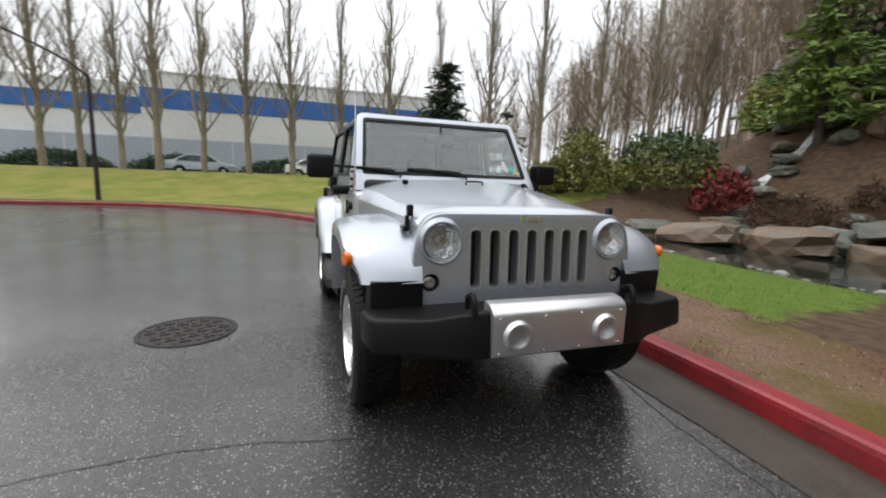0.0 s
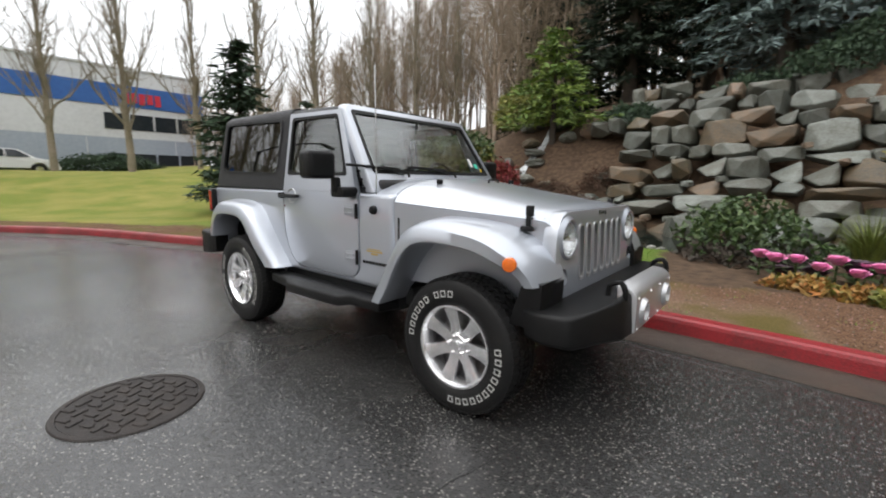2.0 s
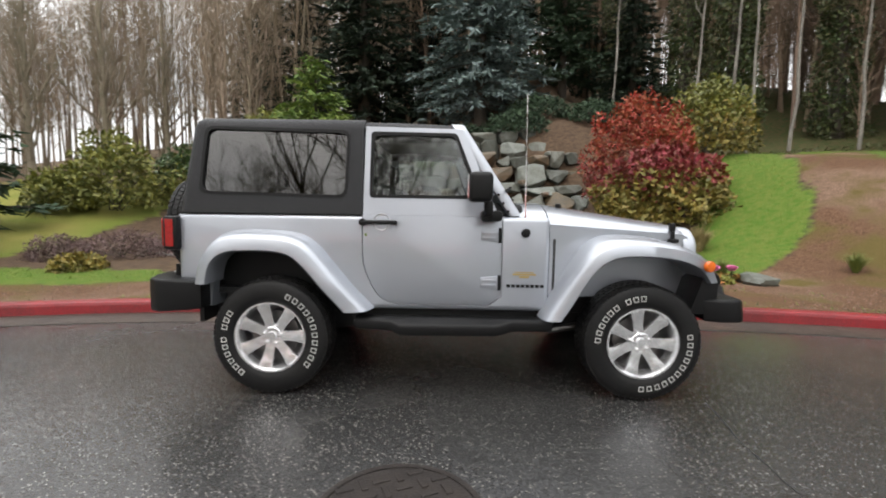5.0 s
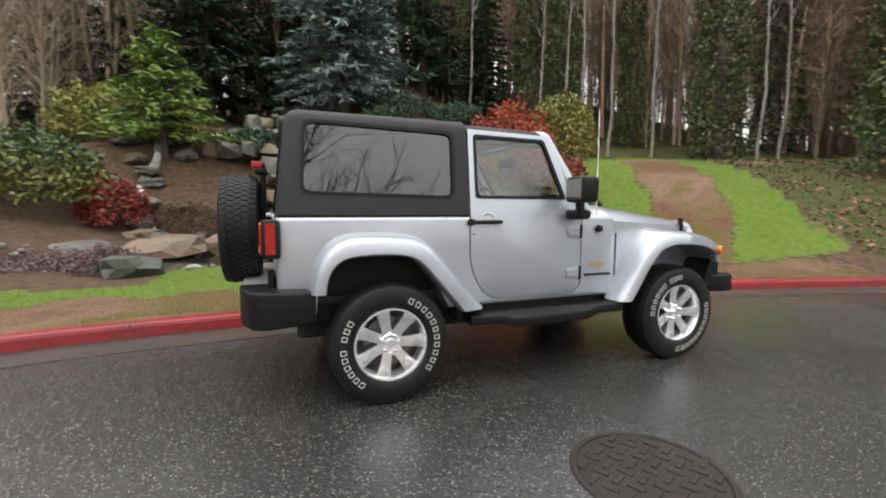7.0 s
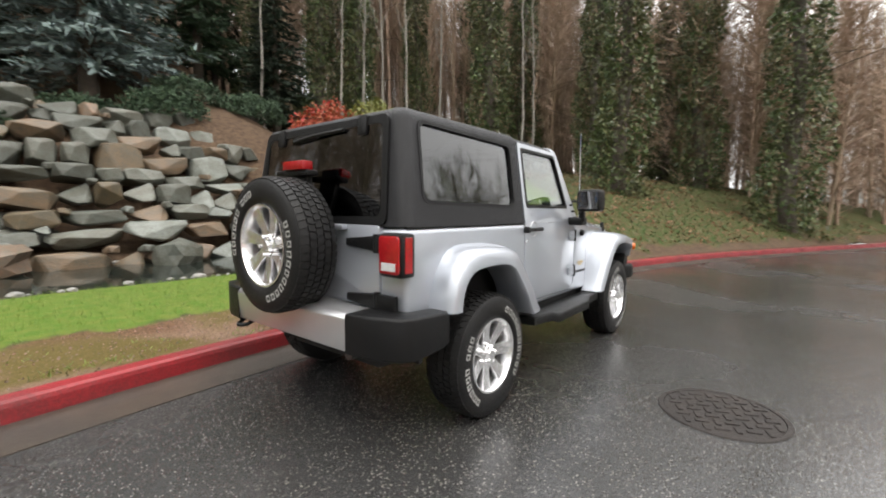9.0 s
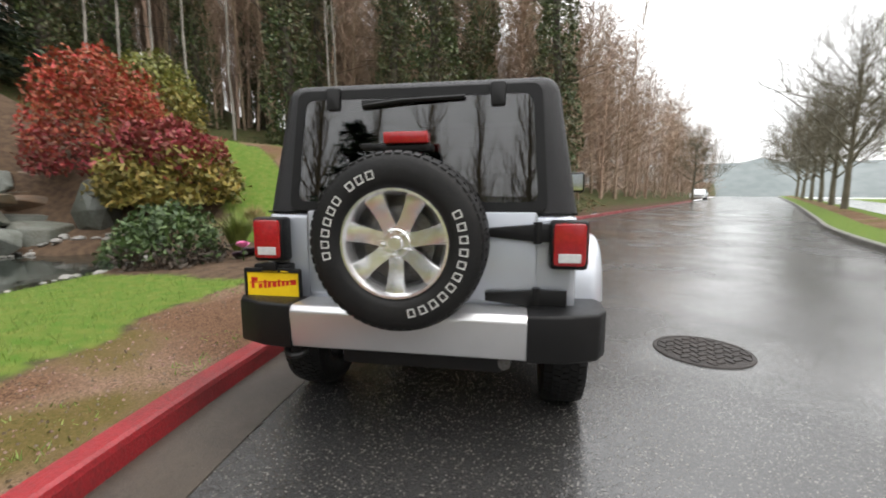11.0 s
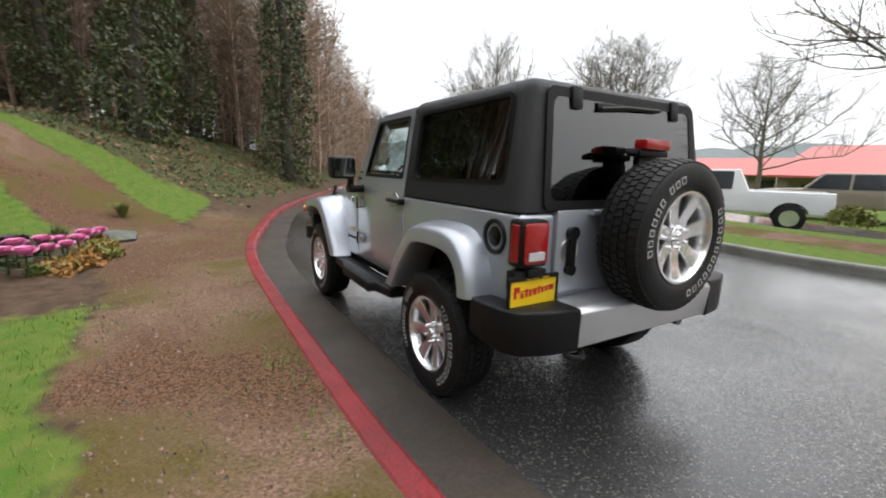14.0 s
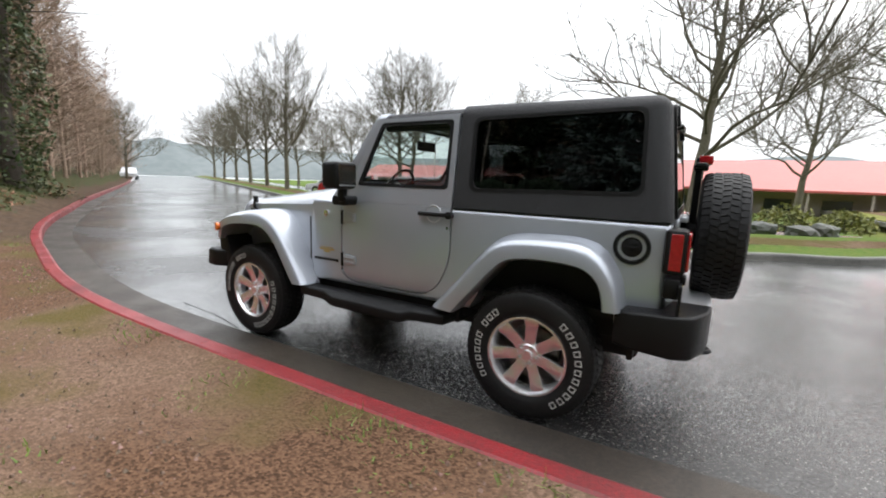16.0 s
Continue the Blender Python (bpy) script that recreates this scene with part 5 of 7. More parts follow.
def stick(a, b, ra, rb, sides=4):
    """Corners and faces of tapered sticks between points a and b."""
    a, b = np.atleast_2d(a), np.atleast_2d(b)
    n = len(a)
    d = unit(b - a)
    ref = np.where(np.abs(d[:, 2:3]) > 0.9, np.array([[1.0, 0, 0]]), np.array([[0, 0, 1.0]]))
    u = unit(np.cross(d, ref))
    w = np.cross(d, u)
    ra, rb = np.broadcast_to(ra, n), np.broadcast_to(rb, n)
    v, q = [], []
    ang = np.arange(sides) * 2 * np.pi / sides
    ring = u[:, None] * np.cos(ang)[None, :, None] + w[:, None] * np.sin(ang)[None, :, None]
    v = np.concatenate([a[:, None] + ring * ra[:, None, None], b[:, None] + ring * rb[:, None, None]], 1)
    base = np.arange(n)[:, None] * 2 * sides
    k = np.arange(sides)
    quad = np.stack([k, (k + 1) % sides, (k + 1) % sides + sides, k + sides], 1)
    return v.reshape(-1, 3), (base[:, :, None] + quad[None]).reshape(-1, 4)


def merge(*pieces):
    v, q, n = [], [], 0
    for a, b in pieces:
        v.append(a)
        q.append(b + n)
        n += len(a)
    return np.concatenate(v), np.concatenate(q)


def conifer(name, H, R, rs, m_needle, m_bark, clear=0.06, droop=0.35, density=1.0, spray=0.34, levels=None, label="", parts=True):
    """A conifer at the origin: trunk, and a crown of layered sprays."""
    levels = levels or int(H * 2.4)
    at, al, ac, ln, wd, sa, sb = [], [], [], [], [], [], []
    for k in range(levels):
        t = clear + (1 - clear) * (k + rs.rand() * 0.6) / levels
        z = t * H
        rad = R * (1 - t) ** 0.8 * (0.82 + 0.36 * rs.rand()) + 0.08
        nb = max(4, int((6 + 6 * (1 - t)) * density))
        for b in range(nb):
            a = rs.rand() * 6.283
            r = rad * (0.72 + 0.4 * rs.rand())
            n = max(3, int(r / (spray * 0.42)))
            s = np.linspace(0.12, 1, n)
            x = np.stack([np.cos(a) * s * r, np.sin(a) * s * r, z + (0.10 - droop * s ** 1.6 + 0.12 * s ** 4) * r + 0.12 * r], 1)
            sa.append(x[0] * (0, 0, 1))
            sb.append(x[-1])
            for _ in range(3):
                at.append(x + rs.randn(n, 3) * 0.05)
                out = np.array([np.cos(a), np.sin(a), -0.25])
                al.append(out + rs.randn(n, 3) * (0.75, 0.75, 0.30))
                ac.append(np.array([-np.sin(a), np.cos(a), 0.0]) + rs.randn(n, 3) * 0.5)
                ln.append(spray * (0.7 + 0.6 * rs.rand(n)))
                wd.append(spray * 0.42 * (0.7 + 0.6 * rs.rand(n)))
    top = thing(name)
    v, q = blades(np.concatenate(at), np.concatenate(al), np.concatenate(ac), np.concatenate(ln), np.concatenate(wd), 0.25)
    np_mesh("crown", v, q, m_needle, top)
    trunk = merge(stick([[0, 0, -0.4]], [[0, 0, H * 0.97]], 0.028 * H + 0.02, 0.01, 8), stick(np.array(sa), np.array(sb), 0.018, 0.006, 3))
    np_mesh("trunk", *trunk, m_bark, top, smooth_shade=True)
    return top


def bare_tree(name, H, rs, m_bark, spread=0.35, up=0.8, r0=0.16, limbs=26, fork=0.12, twigs=7, depth=3, wander=0.18, start=0.15):
    """A leafless tree: a bent tapered trunk, limbs, branches and fine twigs."""
    top = thing(name)
    n = 12
    P = [np.zeros(3) - (0, 0, 0.3)]
    for i in range(n):
        P.append(P[-1] + np.array([rs.randn() * wander * 0.5, rs.randn() * wander * 0.5, 1.0]) * (H / n))
    P = np.array(P)
    rad = r0 * (1 - np.linspace(0, 1, n + 1) * 0.92)
    thick = [stick(P[:-1], P[1:], rad[:-1], rad[1:], 7)]
    fine = []
    tips = []
    for i in range(limbs):
        t = start + (1 - start) * (i + rs.rand()) / limbs
        f = t * n
        k = min(n - 1, int(f))
        o = P[k] + (P[k + 1] - P[k]) * (f - k)
        a = i * 2.4 + rs.rand()
        L = H * spread * (1.05 - t * 0.75) * (0.7 + 0.6 * rs.rand())
        d = np.array([np.cos(a), np.sin(a), up * (0.7 + 0.6 * rs.rand())])
        tips.append((o, d / np.linalg.norm(d), L, r0 * (1 - t * 0.92) * 0.42 + 0.006, 0))
    while tips:
        o, d, L, r, lev = tips.pop()
        m = 5
        pts = [o]
        dd = d.copy()
        for s in range(m):
            dd = unit(dd + rs.randn(3) * 0.16 + (0, 0, 0.07 * up))
            pts.append(pts[-1] + dd * L / m)
        pts = np.array(pts)
        rr = np.linspace(r, r * 0.22 + 0.0025, m + 1)
        (thick if lev == 0 else fine).append(stick(pts[:-1], pts[1:], rr[:-1], rr[1:], 5 if lev == 0 else 3))
        if lev < depth - 1:
            for c in range(twigs if lev == 0 else max(3, twigs - 3)):
                u = 0.25 + 0.75 * rs.rand()
                k = min(m - 1, int(u * m))
                side_d = unit(dd * 0.75 + rs.randn(3) * 0.6 + (0, 0, 0.35 * up))
                tips.append((pts[k] + (pts[k + 1] - pts[k]) * rs.rand(), side_d, L * (0.35 + 0.3 * rs.rand()), max(0.003, r * 0.4), lev + 1))
    np_mesh("trunk", *merge(*thick), m_bark, top, smooth_shade=True)
    np_mesh("crown", *merge(*fine), m_bark, top)
    return top


def leaf_cloud(centres, size, rs, flat=0.0, aspect=0.6):
    n = len(centres)
    al = rs.randn(n, 3) * (1, 1, 1 - flat)
    return blades(centres, al, np.cross(al, rs.randn(n, 3)), size * (0.7 + 0.6 * rs.rand(n)), size * aspect * (0.7 + 0.6 * rs.rand(n)), 0.45)


def ivy_tree(name, H, rs, r0=0.3, full=0.85):
    """A tall bare trunk wrapped in ivy almost to its top, with thin dead limbs."""
    top = thing(name)
    n = 10
    P = np.cumsum(np.concatenate([[[0, 0, -0.4]], np.stack([rs.randn(n) * 0.12, rs.randn(n) * 0.12, np.full(n, H / n)], 1)]), 0)
    rad = r0 * (1 - np.linspace(0, 1, n + 1) * 0.75)
    br = []
    for i in range(34):
        t = 0.2 + 0.8 * rs.rand()
        k = min(n - 1, int(t * n))
        a = rs.rand() * 6.283
        d = np.array([np.cos(a), np.sin(a), 0.1 + 0.7 * rs.rand()])
        L = 1.2 + 2.2 * rs.rand()
        mid = P[k] + d * L * 0.5 + rs.randn(3) * 0.15
        br += [(P[k], mid, 0.03), (mid, mid + (d + rs.randn(3) * 0.35) * L * 0.6, 0.015)]
    a, b, r = np.array([x[0] for x in br]), np.array([x[1] for x in br]), np.array([x[2] for x in br])
    np_mesh("trunk", *merge(stick(P[:-1], P[1:], rad[:-1], rad[1:], 8), stick(a, b, r, r * 0.4, 4)), M_BARK_DARK, top, smooth_shade=True)
    m = int(H * 560)
    t = rs.rand(m) ** 0.9 * full
    k = np.minimum(n - 1, (t * n).astype(int))
    base = P[k] + (P[k + 1] - P[k]) * (t * n - k)[:, None]
    a = rs.rand(m) * 6.283
    lump = 0.55 + 0.5 * np.sin(a * 2 + t * 23) * np.sin(t * 41 + a) + 0.35 * rs.rand(m)
    rr = (0.30 + 0.75 * np.abs(lump)) * (1.25 - 0.6 * t)
    c = base + np.stack([np.cos(a) * rr, np.sin(a) * rr, rs.randn(m) * 0.15], 1)
    np_mesh("ivy", *leaf_cloud(c, 0.15, rs), M_IVY, top)
    return top


def shrub(name, rx, ry, rz, count, size, rs, mats, split=None, stems=10, aspect=0.6, fill=0.55):
    """A leafy dome: stems from the ground and leaves through its outer shell; mats by height if split is given."""
    top = thing(name)
    u = unit(rs.randn(count, 3))
    u[:, 2] = np.abs(u[:, 2])
    bump = 1 + 0.13 * np.sin(u[:, :1] * 7 + 1) * np.cos(u[:, 1:2] * 6) + 0.08 * np.sin(u[:, 2:3] * 11 + u[:, :1] * 9)
    rad = (fill + (1 - fill) * rs.rand(count, 1) ** 0.45) * bump
    c = u * rad * (rx, ry, rz) + (0, 0, 0.06 * rz)
    v, q = leaf_cloud(c, size, rs, aspect=aspect)
    slots = None
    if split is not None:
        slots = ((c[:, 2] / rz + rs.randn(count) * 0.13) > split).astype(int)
    np_mesh("leaves", v, q, mats, top, slots)
    e = unit(rs.randn(stems, 3))
    e[:, 2] = np.abs(e[:, 2]) + 0.3
    np_mesh("stem", *stick(rs.randn(stems, 3) * (0.1 * rx, 0.1 * ry, 0), e * (rx * 0.8, ry * 0.8, rz * 0.7), 0.02, 0.008, 4), M_BARK_DARK, top)
    return top


def grass_tuft(name, h, r, count, rs, m):
    top = thing(name)
    a = rs.rand(count) * 6.283
    lean = rs.rand(count) ** 0.7
    root = np.stack([np.cos(a) * 0.08 * r, np.sin(a) * 0.08 * r, np.zeros(count)], 1)
    al = np.stack([np.cos(a) * lean * 0.55, np.sin(a) * lean * 0.55, np.ones(count)], 1)
    L = h * (0.6 + 0.4 * rs.rand(count)) * 0.6
    ac = np.stack([-np.sin(a), np.cos(a), np.zeros(count)], 1)
    v1, q1 = blades(root, al, ac, L, 0.014, 0.9)
    tip = root + unit(al) * L[:, None]
    al2 = al * (1.9, 1.9, 0.55)
    v2, q2 = blades(tip, al2, ac, L * 0.7, 0.0126, 0.1)
    np_mesh("foliage", *merge((v1, q1), (v2, q2)), m, top)
    return top


def stone_mesh(rs, sx, sy, sz, blocky=0.6):
    """A rough boulder: a small ball pushed towards a block and knocked about."""
    bm = bmesh.new()
    bmesh.ops.create_icosphere(bm, subdivisions=2, radius=1)
    ph = rs.rand(6) * 6.28
    for vt in bm.verts:
        c = vt.co
        m = max(abs(c.x), abs(c.y), abs(c.z))
        c *= lerp(1, 1 / m * 0.92, blocky)
        k = 1 + 0.10 * math.sin(3 * c.x + ph[0]) * math.cos(3 * c.y + ph[1]) + 0.07 * math.sin(5 * c.z + ph[2] + 2 * c.x) + 0.05 * rs.randn()
        vt.co = Vector((c.x * sx * k, c.y * sy * k, c.z * sz * k))
    me = bpy.data.meshes.new("stone")
    bm.to_mesh(me)
    bm.free()
    return me


def block_mesh(rs, points=22):
    """A split block of stone: the hull of points strewn over a rough box, its edges worn."""
    bm = bmesh.new()
    for i in range(points):
        c = Vector(rs.uniform(-1, 1, 3))
        m = max(abs(c.x), abs(c.y), abs(c.z))
        c /= m
        r = (abs(c.x) ** 5 + abs(c.y) ** 5 + abs(c.z) ** 5) ** (1 / 5)
        bm.verts.new(c / r * rs.uniform(0.9, 1.04))
    out = bmesh.ops.convex_hull(bm, input=bm.verts[:])
    bmesh.ops.delete(bm, geom=list({g for g in out["geom_interior"] + out["geom_unused"] if isinstance(g, bmesh.types.BMVert)}), context="VERTS")
    bmesh.ops.dissolve_limit(bm, angle_limit=radians(14), verts=bm.verts[:], edges=bm.edges[:])
    bmesh.ops.bevel(bm, geom=bm.edges[:], offset=0.05, segments=1, affect="EDGES", profile=0.5)
    me = bpy.data.meshes.new("stone")
    bm.to_mesh(me)
    bm.free()
    return me


M_SPRUCE = mat("dark_spruce_needles", (0.020, 0.036, 0.018), 0.75, 0, (0.010, 0.020, 0.012), 0.6, 12, 0, island=0.35)
M_BLUESPRUCE = mat("blue_spruce_needles", (0.19, 0.245, 0.24), 0.75, 0, (0.075, 0.11, 0.10), 0.7, 12, 0, island=0.35)
M_GREENFIR = mat("bright_fir_needles", (0.19, 0.27, 0.05), 0.7, 0, (0.08, 0.14, 0.03), 0.9, 12, 0, island=0.35)
M_MIDFIR = mat("green_fir_needles", (0.034, 0.066, 0.030), 0.75, 0, (0.018, 0.036, 0.018), 0.8, 12, 0, island=0.35)
M_IVY = mat("ivy_leaves", (0.050, 0.086, 0.024), 0.5, 0, (0.072, 0.062, 0.026), 0.5, 9, 0, island=0.5)
M_REDLEAF = mat("rust_red_leaves", (0.33, 0.062, 0.022), 0.6, 0, (0.18, 0.036, 0.016), 0.9, 10, 0, island=0.35)
M_CRIMSON = mat("dark_red_leaves", (0.22, 0.030, 0.024), 0.6, 0, (0.11, 0.024, 0.016), 0.9, 10, 0, island=0.35)
M_YELLOWLEAF = mat("yellow_green_leaves", (0.24, 0.19, 0.035), 0.6, 0, (0.10, 0.09, 0.02), 1.2, 10, 0, island=0.4)
M_GREENLEAF = mat("green_shrub_leaves", (0.055, 0.095, 0.025), 0.5, 0, (0.026, 0.048, 0.014), 0.9, 12, 0, island=0.35)
M_OLIVE = mat("olive_shrub_leaves", (0.19, 0.20, 0.038), 0.6, 0, (0.085, 0.09, 0.02), 0.9, 12, 0, island=0.35)
M_HEATHER = mat("heather", (0.15, 0.095, 0.095), 0.8, 0, (0.085, 0.06, 0.045), 1.2, 20, 0, island=0.3)
M_PINK = mat("pink_petals", (0.82, 0.33, 0.54), 0.6, 0, (0.70, 0.22, 0.44), 9, 40, 0, island=0.25)
M_KALE = mat("purple_kale", (0.075, 0.038, 0.062), 0.6, 0, (0.05, 0.035, 0.04), 4, 40, 0.2, island=0.3)
M_AUTUMN = mat("amber_foliage", (0.33, 0.16, 0.035), 0.6, 0, (0.18, 0.13, 0.03), 3, 30, 0, island=0.4)
M_STRAW = mat("straw_grass", (0.26, 0.20, 0.09), 0.8, 0, (0.17, 0.14, 0.06), 3, 30, 0, island=0.3)
M_GREENGRASS = mat("spiky_green_grass", (0.14, 0.17, 0.035), 0.6, 0, (0.08, 0.11, 0.02), 3, 30, 0, island=0.3)
M_GRASS = mat("grass_blades", (0.105, 0.185, 0.022), 0.6, 0, (0.15, 0.19, 0.05), 0.8, 5, 0, island=0.3)
M_TWIG = mat("brown_twigs", (0.36, 0.262, 0.19), 0.9, 0, (0.24, 0.175, 0.125), 0.2, 4, 0, island=0.25)
M_ROOT = mat("dead_bracken", (0.075, 0.040, 0.022), 0.9, 0, (0.045, 0.026, 0.016), 1.0, 30, 0, island=0.3)


def set_down(ob, x, y, sink=0.05, turn=0.0, scale=1.0, **tags):
    ob.matrix_world = pose(x, y, height(x, y) - sink, 0, 0, turn) @ Matrix.Diagonal((scale, scale, scale, 1))
    return tagged(ob, **tags)


def again(ob, x, y, sink=0.05, turn=0.0, scale=1.0, z=None, **tags):
    c = copy_thing(ob, Matrix())
    c.matrix_basis = pose(x, y, (height(x, y) if z is None else z) - sink, 0, 0, turn) @ Matrix.Diagonal((scale, scale, scale, 1))
    return tagged(c, **tags)

# ---- the garden ----
rs = np.random.RandomState(11)
SPRUCES = "conifers behind the stone wall"
blue = set_down(conifer("spruce_tree", 13.5, 4.6, rs, M_BLUESPRUCE, M_BARK_DARK, 0.10, 0.42, 1.1, 0.36), 1.6, 20.5, label="tall blue-grey spruce with layered drooping branches", category="tree")
blue2 = set_down(conifer("spruce_tree", 8.5, 2.7, rs, M_MIDFIR, M_BARK_DARK, 0.04, 0.25, 1.2, 0.28), 6.2, 21.3, label="cone-shaped dark green fir behind the stone wall", category="tree")
small = set_down(conifer("fir_tree", 4.6, 2.3, rs, M_GREENFIR, M_BARK_DARK, 0.05, 0.18, 1.25, 0.26), -5.5, 14.2, label="young bright green fir with spreading branches", category="tree")
dark = set_down(conifer("spruce_tree", 15, 3.6, rs, M_SPRUCE, M_BARK_DARK, 0.05, 0.35, 1.0, 0.40), -5.2, 22.8, label="tall dark green spruce behind the garden", category="tree", group=SPRUCES)
for x, y, s, t in ((-9.8, 25.5, 1.0, 70), (-1.8, 26.0, 1.1, 150), (4.2, 26.5, 1.0, 30), (9.8, 27.0, 0.95, 200), (9.4, 19.6, 0.62, 310), (-14, 29, 0.95, 20)):
    again(dark, x, y, 0.1, t, s)
fir_a = set_down(conifer("fir_tree", 5.0, 1.45, rs, M_MIDFIR, M_BARK_DARK, 0.03, 0.15, 1.7, 0.24, 20), -10.4, 3.7, label="narrow dark green fir on the lawn mound", category="tree")
fir_b = set_down(conifer("fir_tree", 3.3, 1.1, rs, M_MIDFIR, M_BARK_DARK, 0.10, 0.10, 0.8, 0.24), -10.5, 6.0, label="small open dark green fir on the mound", category="tree")

# shrubs
def bush(name, x, y, rx, ry, rz, n, size, mats, label, split=None, z=None, turn=0, sink=0.05, aspect=0.6):
    ob = shrub(name, rx, ry, rz, n, size, rs, mats, split, aspect=aspect)
    ob.matrix_world = pose(x, y, (height(x, y) if z is None else z) - sink, 0, 0, turn)
    return tagged(ob, label, "shrub")


bush("shrub", 5.9, 10.2, 1.75, 1.6, 4.75 - height(5.9, 10.2), 8000, 0.10, [M_CRIMSON, M_REDLEAF], "large rounded shrub with rust-red twigs", 0.35)
bush("shrub", 5.6, 8.0, 1.75, 1.5, 2.0, 8500, 0.13, [M_YELLOWLEAF, M_CRIMSON], "large shrub, dark red above and yellow-green below", 0.62)
bush("shrub", 8.4, 10.8, 1.4, 1.3, 2.4, 4500, 0.12, [M_YELLOWLEAF, M_OLIVE], "rounded yellow-green shrub beside the path", 0.5)
# the lowest leaves of this one take the dark bark colour
bush("shrub", 2.0, 4.9, 0.85, 0.75, 0.95, 2600, 0.08, [M_BARK_DARK, M_GREENLEAF], "low green evergreen shrub with dark stems and dark brown lower leaves", 0.30)
bush("shrub", 3.6, 7.2, 0.8, 0.7, 0.75, 2200, 0.08, [M_GREENLEAF], "low green shrub before the stone wall")
bush("shrub", -9.6, 8.6, 1.15, 1.05, 2.1, 3600, 0.12, [M_OLIVE], "clipped round olive-green shrub")
bush("shrub", -10.6, 8.0, 0.85, 0.8, 1.1, 2400, 0.12, [M_OLIVE], "small round olive-green shrub")
bush("shrub", -8.2, 11.0, 2.0, 1.6, 1.9, 5200, 0.13, [M_OLIVE, M_GREENLEAF], "wide green rhododendron shrub", 0.55)
bush("shrub", -6.2, 11.3, 0.9, 0.9, 1.3, 2400, 0.11, [M_CRIMSON], "dark red leafy shrub by the stream")
bush("shrub", -8.0, 16.4, 1.6, 1.4, 1.9, 4000, 0.13, [M_OLIVE], "olive-green shrub on the slope")
bush("shrub", -2.6, 14.8, 1.3, 1.0, 0.9, 2600, 0.12, [M_MIDFIR], "low dark green shrub above the wall")
for x, y in ((4.2, 17.6), (0.8, 17.9), (6.6, 16.9), (3.0, 16.4)):
    bush("shrub", x, y, 1.5, 1.3, 1.1, 2600, 0.12, [M_MIDFIR], "low dark green shrub above the wall")
for x, y, r, h in ((-6.6, 5.0, 0.75, 0.6), (-5.4, 5.6, 0.8, 0.62), (-7.6, 4.6, 0.6, 0.5), (-4.5, 5.0, 0.55, 0.5), (-7.0, 6.4, 0.9, 0.7), (-5.9, 6.8, 0.8, 0.6)):
    bush("heather", x, y, r, r * 0.9, h, 2400, 0.055, [M_HEATHER], "low mound of mauve-brown heather", aspect=0.35)
for x, y, r, h in ((-8.6, 3.2, 0.55, 0.4), (-7.9, 2.9, 0.4, 0.3), (-9.6, 3.4, 0.5, 0.4), (-6.2, 3.4, 0.4, 0.3)):
    bush("shrub", x, y, r, r, h, 1200, 0.07, [M_YELLOWLEAF], "low yellow-green mounded plant")
# dead bracken on the slope beside the wall
for x, y, r in ((-3.4, 11.3, 1.1), (-4.6, 12.0, 1.2), (-2.6, 12.6, 1.0), (-4.2, 10.6, 0.8)):
    bush("bracken", x, y, r, r * 0.8, 0.75, 1800, 0.16, [M_ROOT], "brown dead hanging foliage on the slope", aspect=0.15, sink=0.2)

# grasses
tuft = grass_tuft("grass_clump", 0.95, 0.5, 420, rs, M_GREENGRASS)
set_down(tuft, 3.35, 4.7, 0.03, label="spiky yellow-green ornamental grass clump", category="grass clump")
again(tuft, 6.3, 3.1, 0.03, 80, 0.42)
again(tuft, 4.6, 3.7, 0.03, 20, 0.42)
straw = grass_tuft("grass_clump", 0.75, 0.5, 380, rs, M_STRAW)
set_down(straw, 4.6, 4.9, 0.03, label="dry straw-coloured grass clump", category="grass clump")
again(straw, 5.3, 5.6, 0.03, 120, 0.9)

# bedding: ornamental kale on stalks and amber foliage
def kale(r, m, petals=34):
    top = thing("kale")
    at, al, ac, ln = [], [], [], []
    for i in range(petals):
        a, t = i * 2.4, (i / petals)
        at.append((0.01 * math.cos(a), 0.01 * math.sin(a), 0.21 + 0.03 * t))
        al.append((math.cos(a), math.sin(a), 0.55 + 1.6 * t))
        ac.append((-math.sin(a), math.cos(a), 0.2))
        ln.append(r * (1.05 - 0.5 * t))
    v, q = blades(np.array(at), np.array(al), np.array(ac), np.array(ln), r * 0.75, 1.0)
    np_mesh("petals", v, q, m, top)
    np_mesh("stalk", *stick([[0, 0, -0.02]], [[0, 0, 0.22]], 0.012, 0.010, 5), M_GREENLEAF, top)
    b, c = blades(np.array([[0, 0, 0.05 + 0.03 * k] for k in range(8)]), np.array([[math.cos(k * 2.1), math.sin(k * 2.1), 0.2] for k in range(8)]), np.array([[-math.sin(k * 2.1), math.cos(k * 2.1), 0] for k in range(8)]), 0.13, 0.08, 0.5)
    np_mesh("leaves", b, c, M_GREENLEAF, top)
    return top


